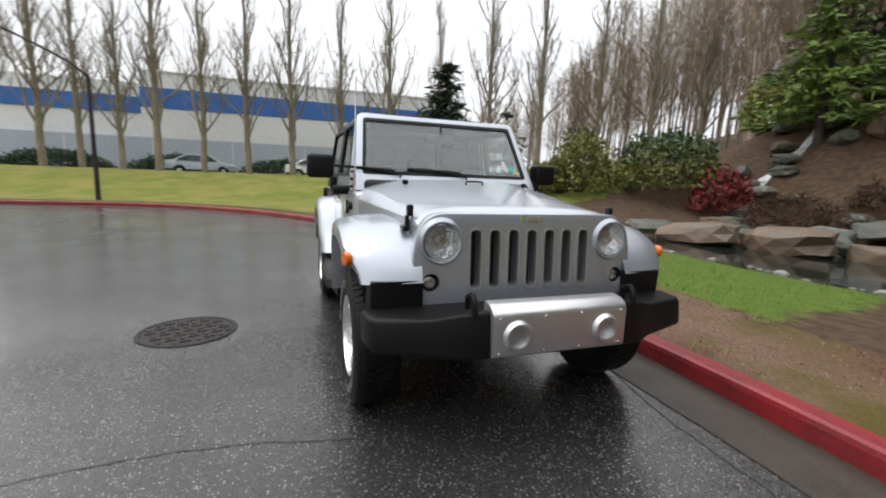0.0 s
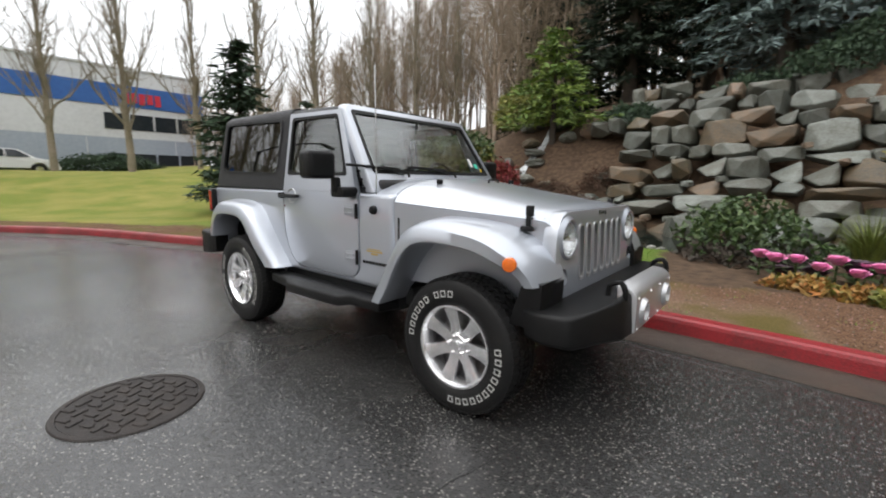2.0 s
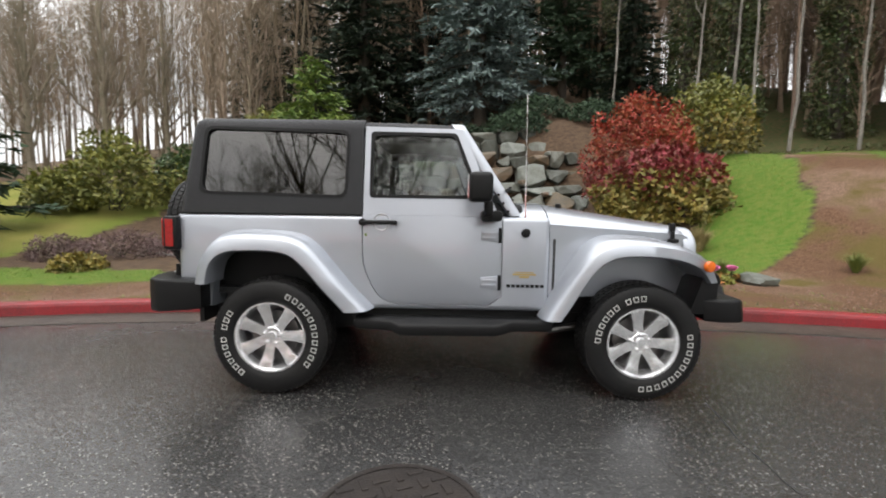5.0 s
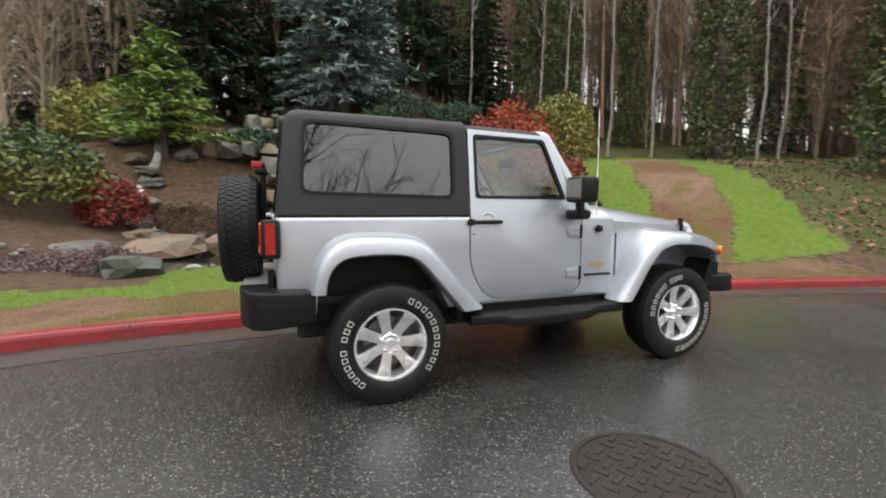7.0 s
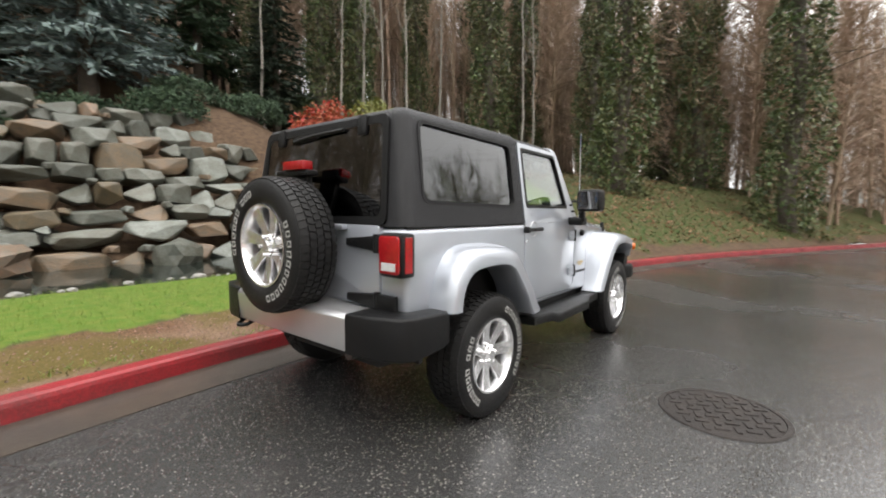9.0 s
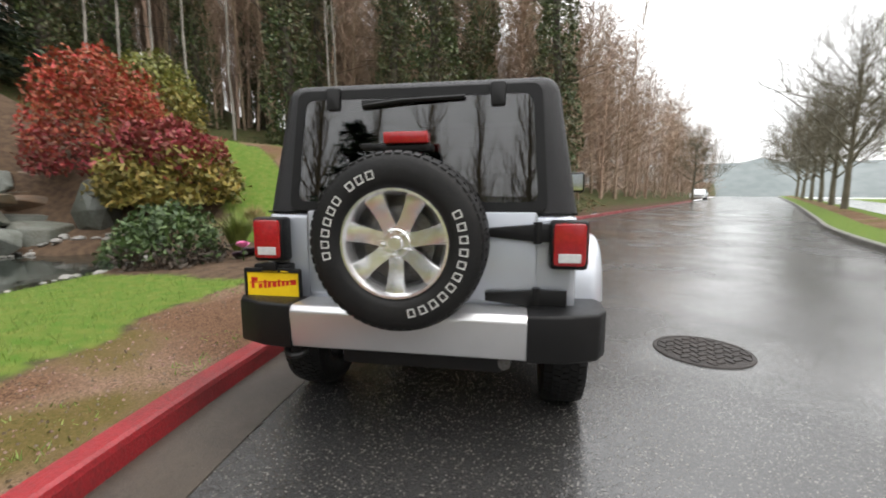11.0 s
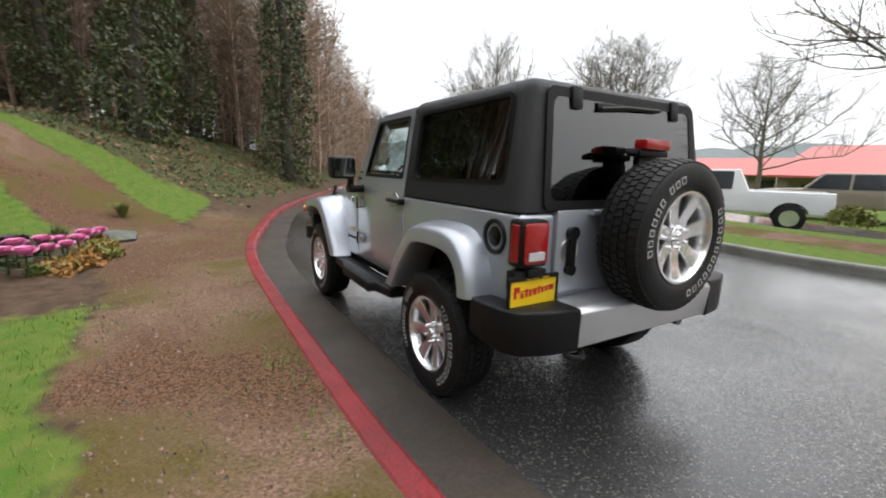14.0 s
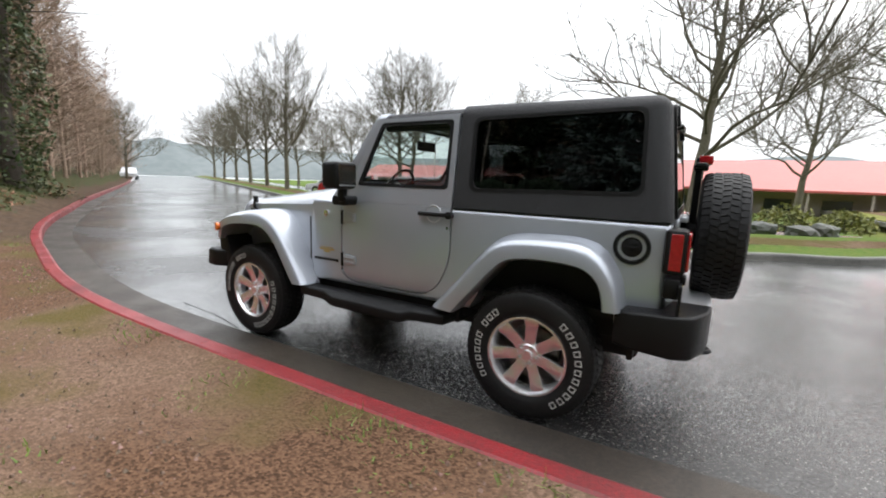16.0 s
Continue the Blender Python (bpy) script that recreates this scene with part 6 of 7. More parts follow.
pink = kale(0.105, M_PINK)
purple = kale(0.12, M_KALE, 40)
bed = [(2.45, 3.55), (2.65, 3.75), (2.85, 3.45), (3.0, 3.75), (3.15, 3.35), (3.35, 3.6), (3.5, 3.3), (3.7, 3.5), (3.95, 3.3), (4.2, 3.25), (2.3, 3.85), (3.25, 3.85), (4.45, 3.2)]
for i, (x, y) in enumerate(bed):
    o = pink if i == 0 else None
    if o:
        set_down(o, x, y, 0.0, 0, 1.1, label="pink ornamental kale on a short stalk", category="flower", group="bedding flowers")
    else:
        again(pink, x, y, 0.0, 50 * i, 0.9 + 0.35 * rng.random())
for i, (x, y, s) in enumerate(((3.2, 3.95, 1.75), (3.5, 3.9, 1.85), (2.85, 4.1, 1.3), (2.55, 4.1, 1.2), (3.85, 3.8, 1.4))):
    if i == 0:
        set_down(purple, x, y, 0.26, 0, s, label="tall dark purple ornamental kale", category="flower", group="dark kale")
    else:
        again(purple, x, y, 0.26, 70 * i, s)
amber = None
for i in range(15):
    x = 2.5 + 2.1 * (i / 14)
    y = 3.28 - 0.22 * math.sin(i / 14 * 3.1) + 0.12 * (i % 2) - 0.06 * (i / 14)
    if amber is None:
        amber = bush("bedding_plant", x, y, 0.14, 0.14, 0.15, 150, 0.06, [M_AUTUMN], "low amber-leaved bedding plant")
        amber["group"], amber["category"] = "bedding plants", "plant"
        lime = bush("bedding_plant", x + 0.1, y + 0.2, 0.15, 0.15, 0.14, 150, 0.06, [M_OLIVE], "low green-leaved bedding plant")
        lime["group"], lime["category"] = "bedding plants", "plant"
    else:
        again(amber if i % 3 else lime, x, y, 0.02, 40 * i, 0.9 + 0.4 * rng.random())

# loose rocks
def rock(x, y, sx, sy, sz, m=None, z=None, turn=None, label="rough grey-green garden boulder", sink=0.3):
    ob = new("boulder", stone_mesh(rs, sx, sy, sz, 0.5))
    ob.data.materials.append(m or M_STONE)
    ob.matrix_world = pose(x, y, (height(x, y) if z is None else z) + sz * (1 - 2 * sink), rs.uniform(-8, 8), rs.uniform(-8, 8), rs.uniform(0, 180) if turn is None else turn)
    return tagged(ob, label, "rock")


rock(4.75, 3.05, 0.30, 0.20, 0.12, label="flat grey rock at the end of the flower bed")
rock(-4.1, 4.6, 0.45, 0.35, 0.25, label="grey-green rock beside the heather")
rock(-4.5, 8.5, 1.0, 0.6, 0.34, M_STONE_WARM, 0.02, 12, "large warm brown boulder at the pond edge", 0.25)
rock(-2.9, 9.3, 0.95, 0.6, 0.36, M_STONE_WARM, 0.02, -8, "large warm brown boulder at the pond edge", 0.25)
rock(-6.2, 8.6, 0.8, 0.6, 0.3, None, 0.02)
rock(0.6, 9.1, 0.55, 0.45, 0.45, M_STONE, -0.05, 30, "upright boulder standing in the pond")
rock(4.7, 9.2, 0.5, 0.45, 0.75, None, 0.3, 10, "tall pointed grey-green boulder", 0.15)
for i in range(26):
    t = i / 25
    x, y = -6.6 + 1.8 * t + rs.randn() * 0.55, 16.2 - 7.0 * t + rs.randn() * 0.3
    rock(x, y, rs.uniform(0.25, 0.6), rs.uniform(0.2, 0.45), rs.uniform(0.12, 0.28), M_STONE if i % 4 else M_STONE_WARM, label="wet stone beside the small stream")
for i in range(12):
    rock(-4.2 + 3.2 * rs.rand(), 9.8 + 3.2 * rs.rand(), rs.uniform(0.2, 0.5), rs.uniform(0.2, 0.4), rs.uniform(0.12, 0.28))
# stream
sv, sf = [], []
for i, p in enumerate(curve_through([(-5.9, 15.8), (-5.7, 14.2), (-6.0, 12.6), (-5.3, 11.2), (-5.0, 9.6)], 0.25)):
    w = 0.14 + 0.05 * math.sin(i * 1.7)
    z = height(p.x, p.y) + 0.10 + 0.05 * math.sin(i * 2.3)
    sv += [(p.x - w, p.y, z), (p.x + w, p.y + 0.04, z)]
    if i:
        sf.append((2 * i - 2, 2 * i - 1, 2 * i + 1, 2 * i))
M_FOAM = mat("white_running_water", (0.55, 0.57, 0.57), 0.2, 0, (0.16, 0.17, 0.16), 2.2, 8, 0.6, 12)
tagged(mesh_of("stream", sv, sf, M_FOAM, None, True), "small white stream tumbling over stones", "stream", kind="structure")
# pebbles along the pond
peb = stone_mesh(rs, 1, 1, 0.6, 0.3)
pc = np.array([v.co for v in peb.vertices])
pf = [tuple(p.vertices) for p in peb.polygons]
verts, faces = [], []
for i in range(420):
    a = rs.rand() * 6.283
    k = 0.93 + 0.16 * rs.rand()
    x, y = -1.2 + 5.6 * k * math.cos(a), 7.6 + 2.45 * k * math.sin(a) + 0.12 * 5.6 * k * math.cos(a)
    p = pond_at(x, y)
    if 0.84 < p < 1.1:
        s = 0.03 + 0.07 * rs.rand() ** 2
        b = len(verts)
        verts += [tuple(q) for q in (pc * s + (x, y, max(-0.02, height(x, y)) + s * 0.2))]
        faces += [tuple(b + j for j in fc) for fc in pf]
M_PEBBLE = mat("pond_pebbles", (0.22, 0.21, 0.19), 0.5, 0, (0.13, 0.13, 0.12), 5, 20, 0.3, island=0.4)
tagged(mesh_of("pebbles", verts, faces, M_PEBBLE), "grey pebbles along the pond edge", "pebbles", kind="stuff")

# ---- woods ----
WOODS = "ivy-clad trees on the bank"
ivies = [ivy_tree("ivy_tree", 16, np.random.RandomState(30 + i), 0.32, 0.9 - 0.1 * i) for i in range(3)]
spots = [(17.8, -2.3, 0), (14.7, 3.2, 1), (21.6, 1.4, 2), (20.6, 6.6, 0), (17.6, 11.2, 1), (24.5, 3.6, 1), (26, 8, 2), (22.5, 12, 0), (13.2, 17.5, 2), (28, -1.2, 0), (17.5, 16.5, 1), (9.5, 21.5, 0), (11.8, 19.2, 1), (24, 17, 2), (30, 5, 1), (15.6, 21.5, 2)]
first = set()
for i, (x, y, k) in enumerate(spots):
    if k not in first:
        first.add(k)
        set_down(ivies[k], x, y, 0.2, 0, 0.95, label="tall bare tree trunk thickly clad in dark ivy", category="tree", group=WOODS)
    else:
        again(ivies[k], x, y, 0.2, 67 * i, 0.85 + 0.25 * rng.random())
# pale thin trunks
thin = bare_tree("birch_tree", 13, np.random.RandomState(5), M_BIRCH, 0.12, 1.2, 0.068, 12, twigs=4, depth=2, wander=0.10, start=0.45)
BIRCH = "thin pale trunks at the wood's edge"
set_down(thin, 11.7, 13.9, 0.1, label="thin pale birch trunk, leafless", category="tree", group=BIRCH)
for i, (x, y) in enumerate(((13.3, 13.8), (15.3, 13.0), (10.6, 15.4), (12.6, 16.0), (8.4, 19.0), (16.6, 8.8), (19, 9.5), (25, 6), (10.0, 24), (20, 20))):
    again(thin, x, y, 0.1, 50 * i, 0.9 + 0.3 * rng.random())
# poplar row to the west
pop = [bare_tree("poplar_tree", 15, np.random.RandomState(50 + i), M_BARK, 0.26, 2.1, 0.20, 34, twigs=6, depth=3, wander=0.06, start=0.12) for i in range(2)]
ROW = "row of leafless poplars"
row = [(-26, -1.1), (-26.4, -3.7), (-26.6, -6.2), (-27, -8.7), (-27.4, -10.7), (-28, -12.9), (-28.4, -14.9), (-26, 1.9), (-25.6, 5.0), (-25, 8.3), (-23.6, 11.4), (-22, 14.3), (-21.6, 18.6), (-20, 21.6), (-17.6, 23.4), (-29, -17.5)]
for i, (x, y) in enumerate(row):
    if i < 2:
        set_down(pop[i], x, y, 0.1, 0, 1.0, label="tall leafless poplar with upright branches", category="tree", group=ROW)
    else:
        again(pop[i % 2], x, y, 0.1, 83 * i, 0.85 + 0.3 * rng.random())
# far bare woods; the western twigs have the misty air mixed into their colour
M_HAZETWIG = mat("hazed_twigs", (0.33, 0.265, 0.195), 0.9, 0, (0.235, 0.185, 0.135), 0.2, 4, 0, island=0.25)


def woods(name, places, rs, label, twig, branches=110, sprays=225, thick=0.034, low=0.2, rise=1.0):
    """Leafless trees far off: slim leaning trunks, limbs, and a haze of fine twigs."""
    st, at, al, ac, ln, wd = [], [], [], [], [], []
    for x, y, H in places:
        z = height(x, y) - 0.3
        lean = rs.randn(2) * 0.05 * H
        a, b = np.array([x, y, z]), np.array([x + lean[0], y + lean[1], z + H])
        st.append(stick(a[None], b[None], 0.006 * H + 0.05 * rs.rand(), 0.012, 4))
        n = branches
        t = low + (1 - low) * rs.rand(n) ** 0.8
        o = a + (b - a) * t[:, None]
        an = rs.rand(n) * 6.283
        d = np.stack([np.cos(an), np.sin(an), rise * (0.6 + 1.2 * rs.rand(n))], 1)
        length = H * (0.10 + 0.16 * rs.rand(n)) * (1.25 - 0.7 * t)
        at.append(o)
        al.append(d)
        ac.append(np.stack([-np.sin(an), np.cos(an), np.zeros(n)], 1) + rs.randn(n, 3) * 0.4)
        ln.append(length)
        wd.append(np.full(n, thick * 1.4))
        m = sprays
        k = rs.randint(0, n, m)
        at.append(o[k] + unit(d[k]) * (length[k] * (0.3 + 0.7 * rs.rand(m)))[:, None])
        al.append(d[k] + rs.randn(m, 3) * 0.75)
        ac.append(rs.randn(m, 3))
        ln.append(H * 0.065 * (0.5 + rs.rand(m)))
        wd.append(np.full(m, thick))
    twigs = blades(np.concatenate(at), np.concatenate(al), np.concatenate(ac), np.concatenate(ln), np.concatenate(wd), 0.25)
    return tagged(np_mesh(name, *merge(twigs, *st), twig), label, "woods", kind="stuff")


pl = []
while len(pl) < 820:
    az, r = rs.uniform(5, 160), 26 + 36 * rs.rand() ** 1.3
    x, y = r * math.cos(radians(az)), r * math.sin(radians(az)) - 2
    if y > 8 and not (az < 118 and r < 27) and not (az > 120 and r < 38):
        tall = lerp(1.25, 0.5, smooth(122, 158, az))
        pl.append((x, y, rs.uniform(10, 15) * tall))
woods("bare_woods", [p for p in pl if p[0] > 0.1 * p[1] - 6], rs, "distant leafless brown woodland on the hillside", M_TWIG)
woods("bare_woods", [p for p in pl if p[0] <= 0.1 * p[1] - 6], rs, "distant leafless woodland on the hillside, haze painted into its twig colour", M_HAZETWIG)
pl = []
while len(pl) < 230:
    az, r = rs.uniform(-14, 62), rs.uniform(25, 52)
    x, y = r * math.cos(radians(az)), r * math.sin(radians(az)) - 2
    if y > -5.2 - (x - 20) * 0.505 + 5:
        pl.append((x, y, rs.uniform(9, 16)))
woods("bare_woods", pl, rs, "leafless brown woodland behind the bank", M_TWIG, 110, 220, 0.036, 0.06)
pl = []
for i in range(125):
    t = rs.rand() ** 1.6
    x = 21 + 70 * t
    pl.append((x, -5.2 - (x - 20) * 0.505 + 2.2 + rs.rand() ** 1.5 * 13, rs.uniform(8, 13)))
woods("roadside_thicket", pl, rs, "leafless brown thicket along the road bank", M_TWIG, 220, 520, 0.03, 0.03, 0.45)

# grass and ground ivy
def blades_on(name, test, box, count, h, w, m, label, lean=0.5):
    x, y = rs.uniform(box[0], box[1], count), rs.uniform(box[2], box[3], count)
    keep = [(a, b, height(a, b)) for a, b in zip(x, y) if inland(a, b) and test(a, b)]
    at = np.array(keep) - (0, 0, 0.005)
    n = len(at)
    al = np.stack([rs.randn(n) * lean, rs.randn(n) * lean, np.ones(n)], 1)
    v, q = blades(at, al, rs.randn(n, 3) * (1, 1, 0), h * (0.5 + rs.rand(n)), w, 0.2)
    return tagged(np_mesh(name, v, q, m), label, "grass", kind="stuff")


blades_on("lawn_grass", lambda a, b: zones(a, b, 0)[1] > 0.55 and pond_at(a, b) > 1.0, (-8.5, 1.6, 2.4, 6.2), 15000, 0.045, 0.006, M_GRASS, "short wet green lawn grass")
blades_on("lawn_grass", lambda a, b: zones(a, b, 0)[1] > 0.55, (4.6, 13, 1.6, 11), 14000, 0.05, 0.009, M_GRASS, "short wet green lawn grass on the slope")
blades_on("weeds", lambda a, b: 0.17 < kerb_gap(a, b) < 0.45 and noise.noise(Vector((a * 2.3, b * 2, 0))) > 0.14, (-4, 8, 0.4, 2.0), 9000, 0.05, 0.009, M_GRASS, "tufts of grass and weeds behind the kerb", 0.9)
blades_on("weeds", lambda a, b: kerb_gap(a, b) < 1.7 and noise.noise(Vector((a * 1.6, b * 1.6, 9))) > 0.36, (-5, 6, 1.2, 3.3), 9000, 0.03, 0.012, M_GRASS, "small green weeds scattered over the gravel", 1.3)
blades_on("ground_ivy", lambda a, b: zones(a, b, 0)[2] > 0.5, (8, 24, -5, 14), 18000, 0.08, 0.06, M_IVY, "ground ivy and fallen leaves on the bank", 1.6)

def grit():
    """Loose chips of stone lying on the gravel strip behind the kerb."""
    n = 9000
    x, y = rs.uniform(-5.5, 6, n), rs.uniform(1.1, 3.6, n)
    keep = [(a, b, height(a, b)) for a, b in zip(x, y) if inland(a, b) and zones(a, b, 0)[0] > 0.6 and noise.noise(Vector((a * 0.9, b * 0.9, 7))) > -0.25]
    p = np.array(keep)
    r = 0.004 + 0.009 * rs.rand(len(p)) ** 2
    up = np.stack([rs.randn(len(p)) * 0.35, rs.randn(len(p)) * 0.35, np.ones(len(p))], 1)
    chips = stick(p - (0, 0, 0.002), p + up * r[:, None] * 0.9, r, r * 0.35, 5)
    return tagged(np_mesh("gravel", *chips, M_GRIT), "loose reddish and grey gravel chips on the path", "gravel", kind="stuff")


def leaf_litter():
    """Fallen leaves strewn over the bank and the foot of the woods."""
    n = 9000
    x, y = rs.uniform(7, 24, n), rs.uniform(-6, 9, n)
    keep = [(a, b, height(a, b) + 0.03) for a, b in zip(x, y) if inland(a, b) and zones(a, b, 0)[2] > 0.3 and noise.noise(Vector((a * 0.7, b * 0.7, 2))) > 0.0]
    v, q = leaf_cloud(np.array(keep), 0.09, rs, 0.6, 0.7)
    return tagged(np_mesh("leaf_litter", v, q, M_LITTER), "tan fallen leaves on the ivy bank", "leaf litter", kind="stuff")


M_GRIT = mat("gravel_chips", (0.20, 0.135, 0.10), 0.7, 0, (0.12, 0.075, 0.05), 9, 60, 0, island=0.5)
M_LITTER = mat("fallen_leaves", (0.26, 0.155, 0.085), 0.7, 0, (0.13, 0.075, 0.04), 2, 20, 0, island=0.4)
grit()
leaf_litter()

# ---- manhole, crack and marks on the road ----
def manhole(x, y):
    top = thing("manhole", x, y, 0, 25, label="round cast-iron manhole cover with raised bar pattern, wet", category="manhole cover")
    ring = lathe_bm([(0.335, 0.0), (0.335, 0.010), (0.362, 0.010), (0.368, 0.002)], 48, pose(0, 0, 0, 90))
    cpart("rim", ring, M_IRON, top)
    cpart("lid", cyl_bm(pose(0, 0, 0.003), 0.33, 0.33, 0.008, 48), M_IRON, top)
    k = 0
    for i in range(-4, 5):
        for j in range(-4, 5):
            u, w = i * 0.083, j * 0.083
            if math.hypot(u, w) < 0.30:
                b = box_bm(u - 0.039, u + 0.039, w - 0.015, w + 0.015, 0.006, 0.015, 0.003, 1) if (i + j) % 2 else box_bm(u - 0.015, u + 0.015, w - 0.039, w + 0.039, 0.006, 0.015, 0.003, 1)
                part("raised_bar", b, M_IRON, top, flat=True)
    return top


manhole(-0.24, -2.02)
M_CRACK = mat("crack_filler", (0.012, 0.012, 0.012), 0.5, 0, (0.02, 0.02, 0.02), 6, 60, 0.1)


def crack(name, pts, w):
    line = curve_through(pts, 0.06)
    vv, ff = [], []
    for i, p in enumerate(line):
        s = side(line, i)
        j = 0.02 * noise.noise(p * 7) + 0.03 * noise.noise(p * 2.3)
        k = w * (0.6 + 0.8 * abs(noise.noise(p * 9)))
        for o in (-k, k):
            q = p + s * (o + j)
            vv.append((q.x, q.y, 0.003))
        if i:
            ff.append((2 * i - 2, 2 * i - 1, 2 * i + 1, 2 * i))
    return tagged(mesh_of(name, vv, ff, M_CRACK), "thin dark crack across the asphalt", "crack", kind="structure")


crack("crack", [(1.56, -2.7), (1.56, -2.45), (1.53, -1.9), (1.52, -1.6), (1.56, -1.3), (1.64, -0.9)], 0.004)
crack("crack", [(2.6, 0.72), (1.9, 0.80), (1.38, 0.91)], 0.005)

# ---- stone retaining wall ----
wall = thing("stone_wall", label="dry-laid rockery wall of grey-green and brown boulders", category="stone wall", kind="structure")
shapes = [block_mesh(np.random.RandomState(200 + i), 20 + 2 * (i % 5)) for i in range(14)]
M_STONE_PALE = mat("pale_stone", (0.175, 0.19, 0.172), 0.5, 0, (0.10, 0.105, 0.085), 1.6, 12, 0.8, 9, obrand=0.25)
kinds = {}
for i, sh in enumerate(shapes):
    for j, m in enumerate((M_STONE, M_STONE_WARM, M_STONE_PALE)):
        c = sh.copy()
        c.materials.append(m)
        kinds[i, j] = c
wr = np.random.RandomState(77)


def lay(x, y, z, sx, sy, sz, turn=None):
    ob = new("stone", kinds[wr.randint(14), (0, 0, 1, 2, 0, 1)[wr.randint(6)]])
    ob.parent = wall
    ob.matrix_basis = pose(x, y, z, wr.uniform(-5, 5), wr.uniform(-6, 6), wr.uniform(-9, 9) if turn is None else turn) @ Matrix.Diagonal((sx, sy, sz, 1))


z = -0.25
while z < 4.45:
    hh = wr.uniform(0.20, 0.36)
    ledge = 0.55 if 2.55 < z < 3.1 else 0.0
    x0 = -2.3 if 0.2 < z < 2.5 else (-3.4 if z < 0.2 else -4.6 + (z - 2.5) * 0.9)
    x1 = min(6.3, 6.4 - 0.95 * max(0, z - 1.2))
    x = x0 + wr.uniform(-0.3, 0.2)
    while x < x1:
        w = wr.uniform(0.24, 0.68) * (1.2 if z < 1 else 1.0)
        tall = hh * (wr.uniform(1.3, 1.6) if wr.rand() < 0.14 else wr.uniform(0.86, 1.12))
        wave = 0.10 * math.sin(x * 0.9 + z) + wr.uniform(-0.05, 0.05)
        y = 9.35 + 1.42 * (z + hh) + 0.10 * (x - 0.5) ** 2 * (0.4 if x < 0.5 else 0.25) + wr.uniform(-0.16, 0.14) - ledge
        lay(x + w, y + 0.25, z + hh + wave, w * 1.0, 0.62, tall)
        if wr.rand() < 0.22:
            lay(x + 2 * w, y + 0.02, z + hh * 2 + wave, 0.13, 0.30, 0.09)
        x += 2 * w * 0.985
    z += 2 * hh * 0.95
lay(-1.5, 16.3, 4.72, 0.40, 0.35, 0.42, 5)
lay(1.9, 16.4, 4.45, 0.30, 0.3, 0.36, 20)
lay(-0.6, 16.2, 4.42, 0.25, 0.3, 0.22)

# ---- west: warehouse, hedge, lamp ----
M_WHITEWALL = mat("white_panel_wall", (0.62, 0.63, 0.64), 0.7, 0, (0.54, 0.55, 0.56), 0.25, 4, 0.1)
M_GREYWALL = mat("blue_grey_wall", (0.36, 0.40, 0.46), 0.7, 0, (0.31, 0.35, 0.41), 0.25, 4, 0.1)
M_BLUEBAND = mat("blue_band", (0.035, 0.12, 0.36), 0.6, 0, (0.03, 0.10, 0.31), 0.3, 4, 0.1)
M_DARKGLASS = mat("dark_window_glass", (0.02, 0.025, 0.03), 0.08, 0, (0.03, 0.035, 0.04), 0.5, 3, 0)
M_REDSIGN = mat("red_sign", (0.55, 0.03, 0.05), 0.5, 0, (0.5, 0.03, 0.05), 3, 20, 0)


def warehouse():
    b = thing("warehouse", -39, 0, 0, label="long white warehouse with a blue band and grey base", category="building")

    def slab(name, y0, y1, z0, z1, out, m, depth=20):
        return cpart(name, box_bm(-depth, out, y0, y1, z0, z1, 0.0), m, b)
    slab("base_wall", -70, 14.3, -0.5, 4.1, 0.0, M_GREYWALL)
    slab("upper_wall", -12.7, 14.3, 4.1, 9.3, 0.003, M_WHITEWALL)
    slab("upper_wall", -70, -12.7, 4.1, 8.4, -0.4, M_WHITEWALL)
    band = slab("blue_band", -12.7, 14.35, 6.5, 8.1, 0.06, M_BLUEBAND, 0.2)
    slab("blue_band", -70, -12.7, 6.0, 7.3, -0.32, M_BLUEBAND, 0.6)
    slab("coping", -12.7, 14.4, 9.3, 9.45, 0.08, M_WHITEWALL)
    for y in (7.2, 8.9, 10.6, 12.3):
        w = slab("window", y, y + 1.55, 4.75, 5.95, 0.05, M_DARKGLASS, 0.1)
        slab("window", y, y + 1.55, 1.4, 2.9, 0.05, M_DARKGLASS, 0.1)
    for i in range(5):
        cpart("sign_mark", box_bm(0.06, 0.14, 8.5 + 0.55 * i, 8.9 + 0.55 * i, 6.75 + 0.1 * (i % 2), 7.6), M_REDSIGN, b)
    for y in range(-60, 14, 6):
        cpart("panel_joint", box_bm(0.0, 0.02, y - 0.03, y + 0.03, 0, 4.0), M_WHITEWALL, b)


warehouse()
for i, y in enumerate((-24, -16.5, -9, -1.5, 6)):
    ob = shrub("hedge", 0.9, 3.6, 1.6, 5200, 0.16, rs, [M_MIDFIR])
    ob.matrix_world = pose(-33.5, y, height(-33.5, y) - 0.5)
    tagged(ob, "clipped dark green hedge before the warehouse", "hedge", "hedges by the warehouse")
M_LAMPPOST = mat("dark_lamp_post", (0.03, 0.028, 0.026), 0.5, 0.4, (0.05, 0.045, 0.04), 4, 40, 0.1)
lamp = thing("street_lamp", -16.4, -8.2, height(-16.4, -8.2), label="dark metal street lamp with a long raised arm", category="street lamp")
cpart("pole", tube_bm([Vector((0, 0, -0.2)), Vector((0, 0, 4.6))], 0.09, 10, 0.06), M_LAMPPOST, lamp)
cpart("arm", tube_bm(curve_through([(0, 0, 4.5), (0.1, -0.6, 5.0), (0.3, -2.2, 5.8), (0.4, -2.9, 6.0)], 0.3), 0.04, 8), M_LAMPPOST, lamp)
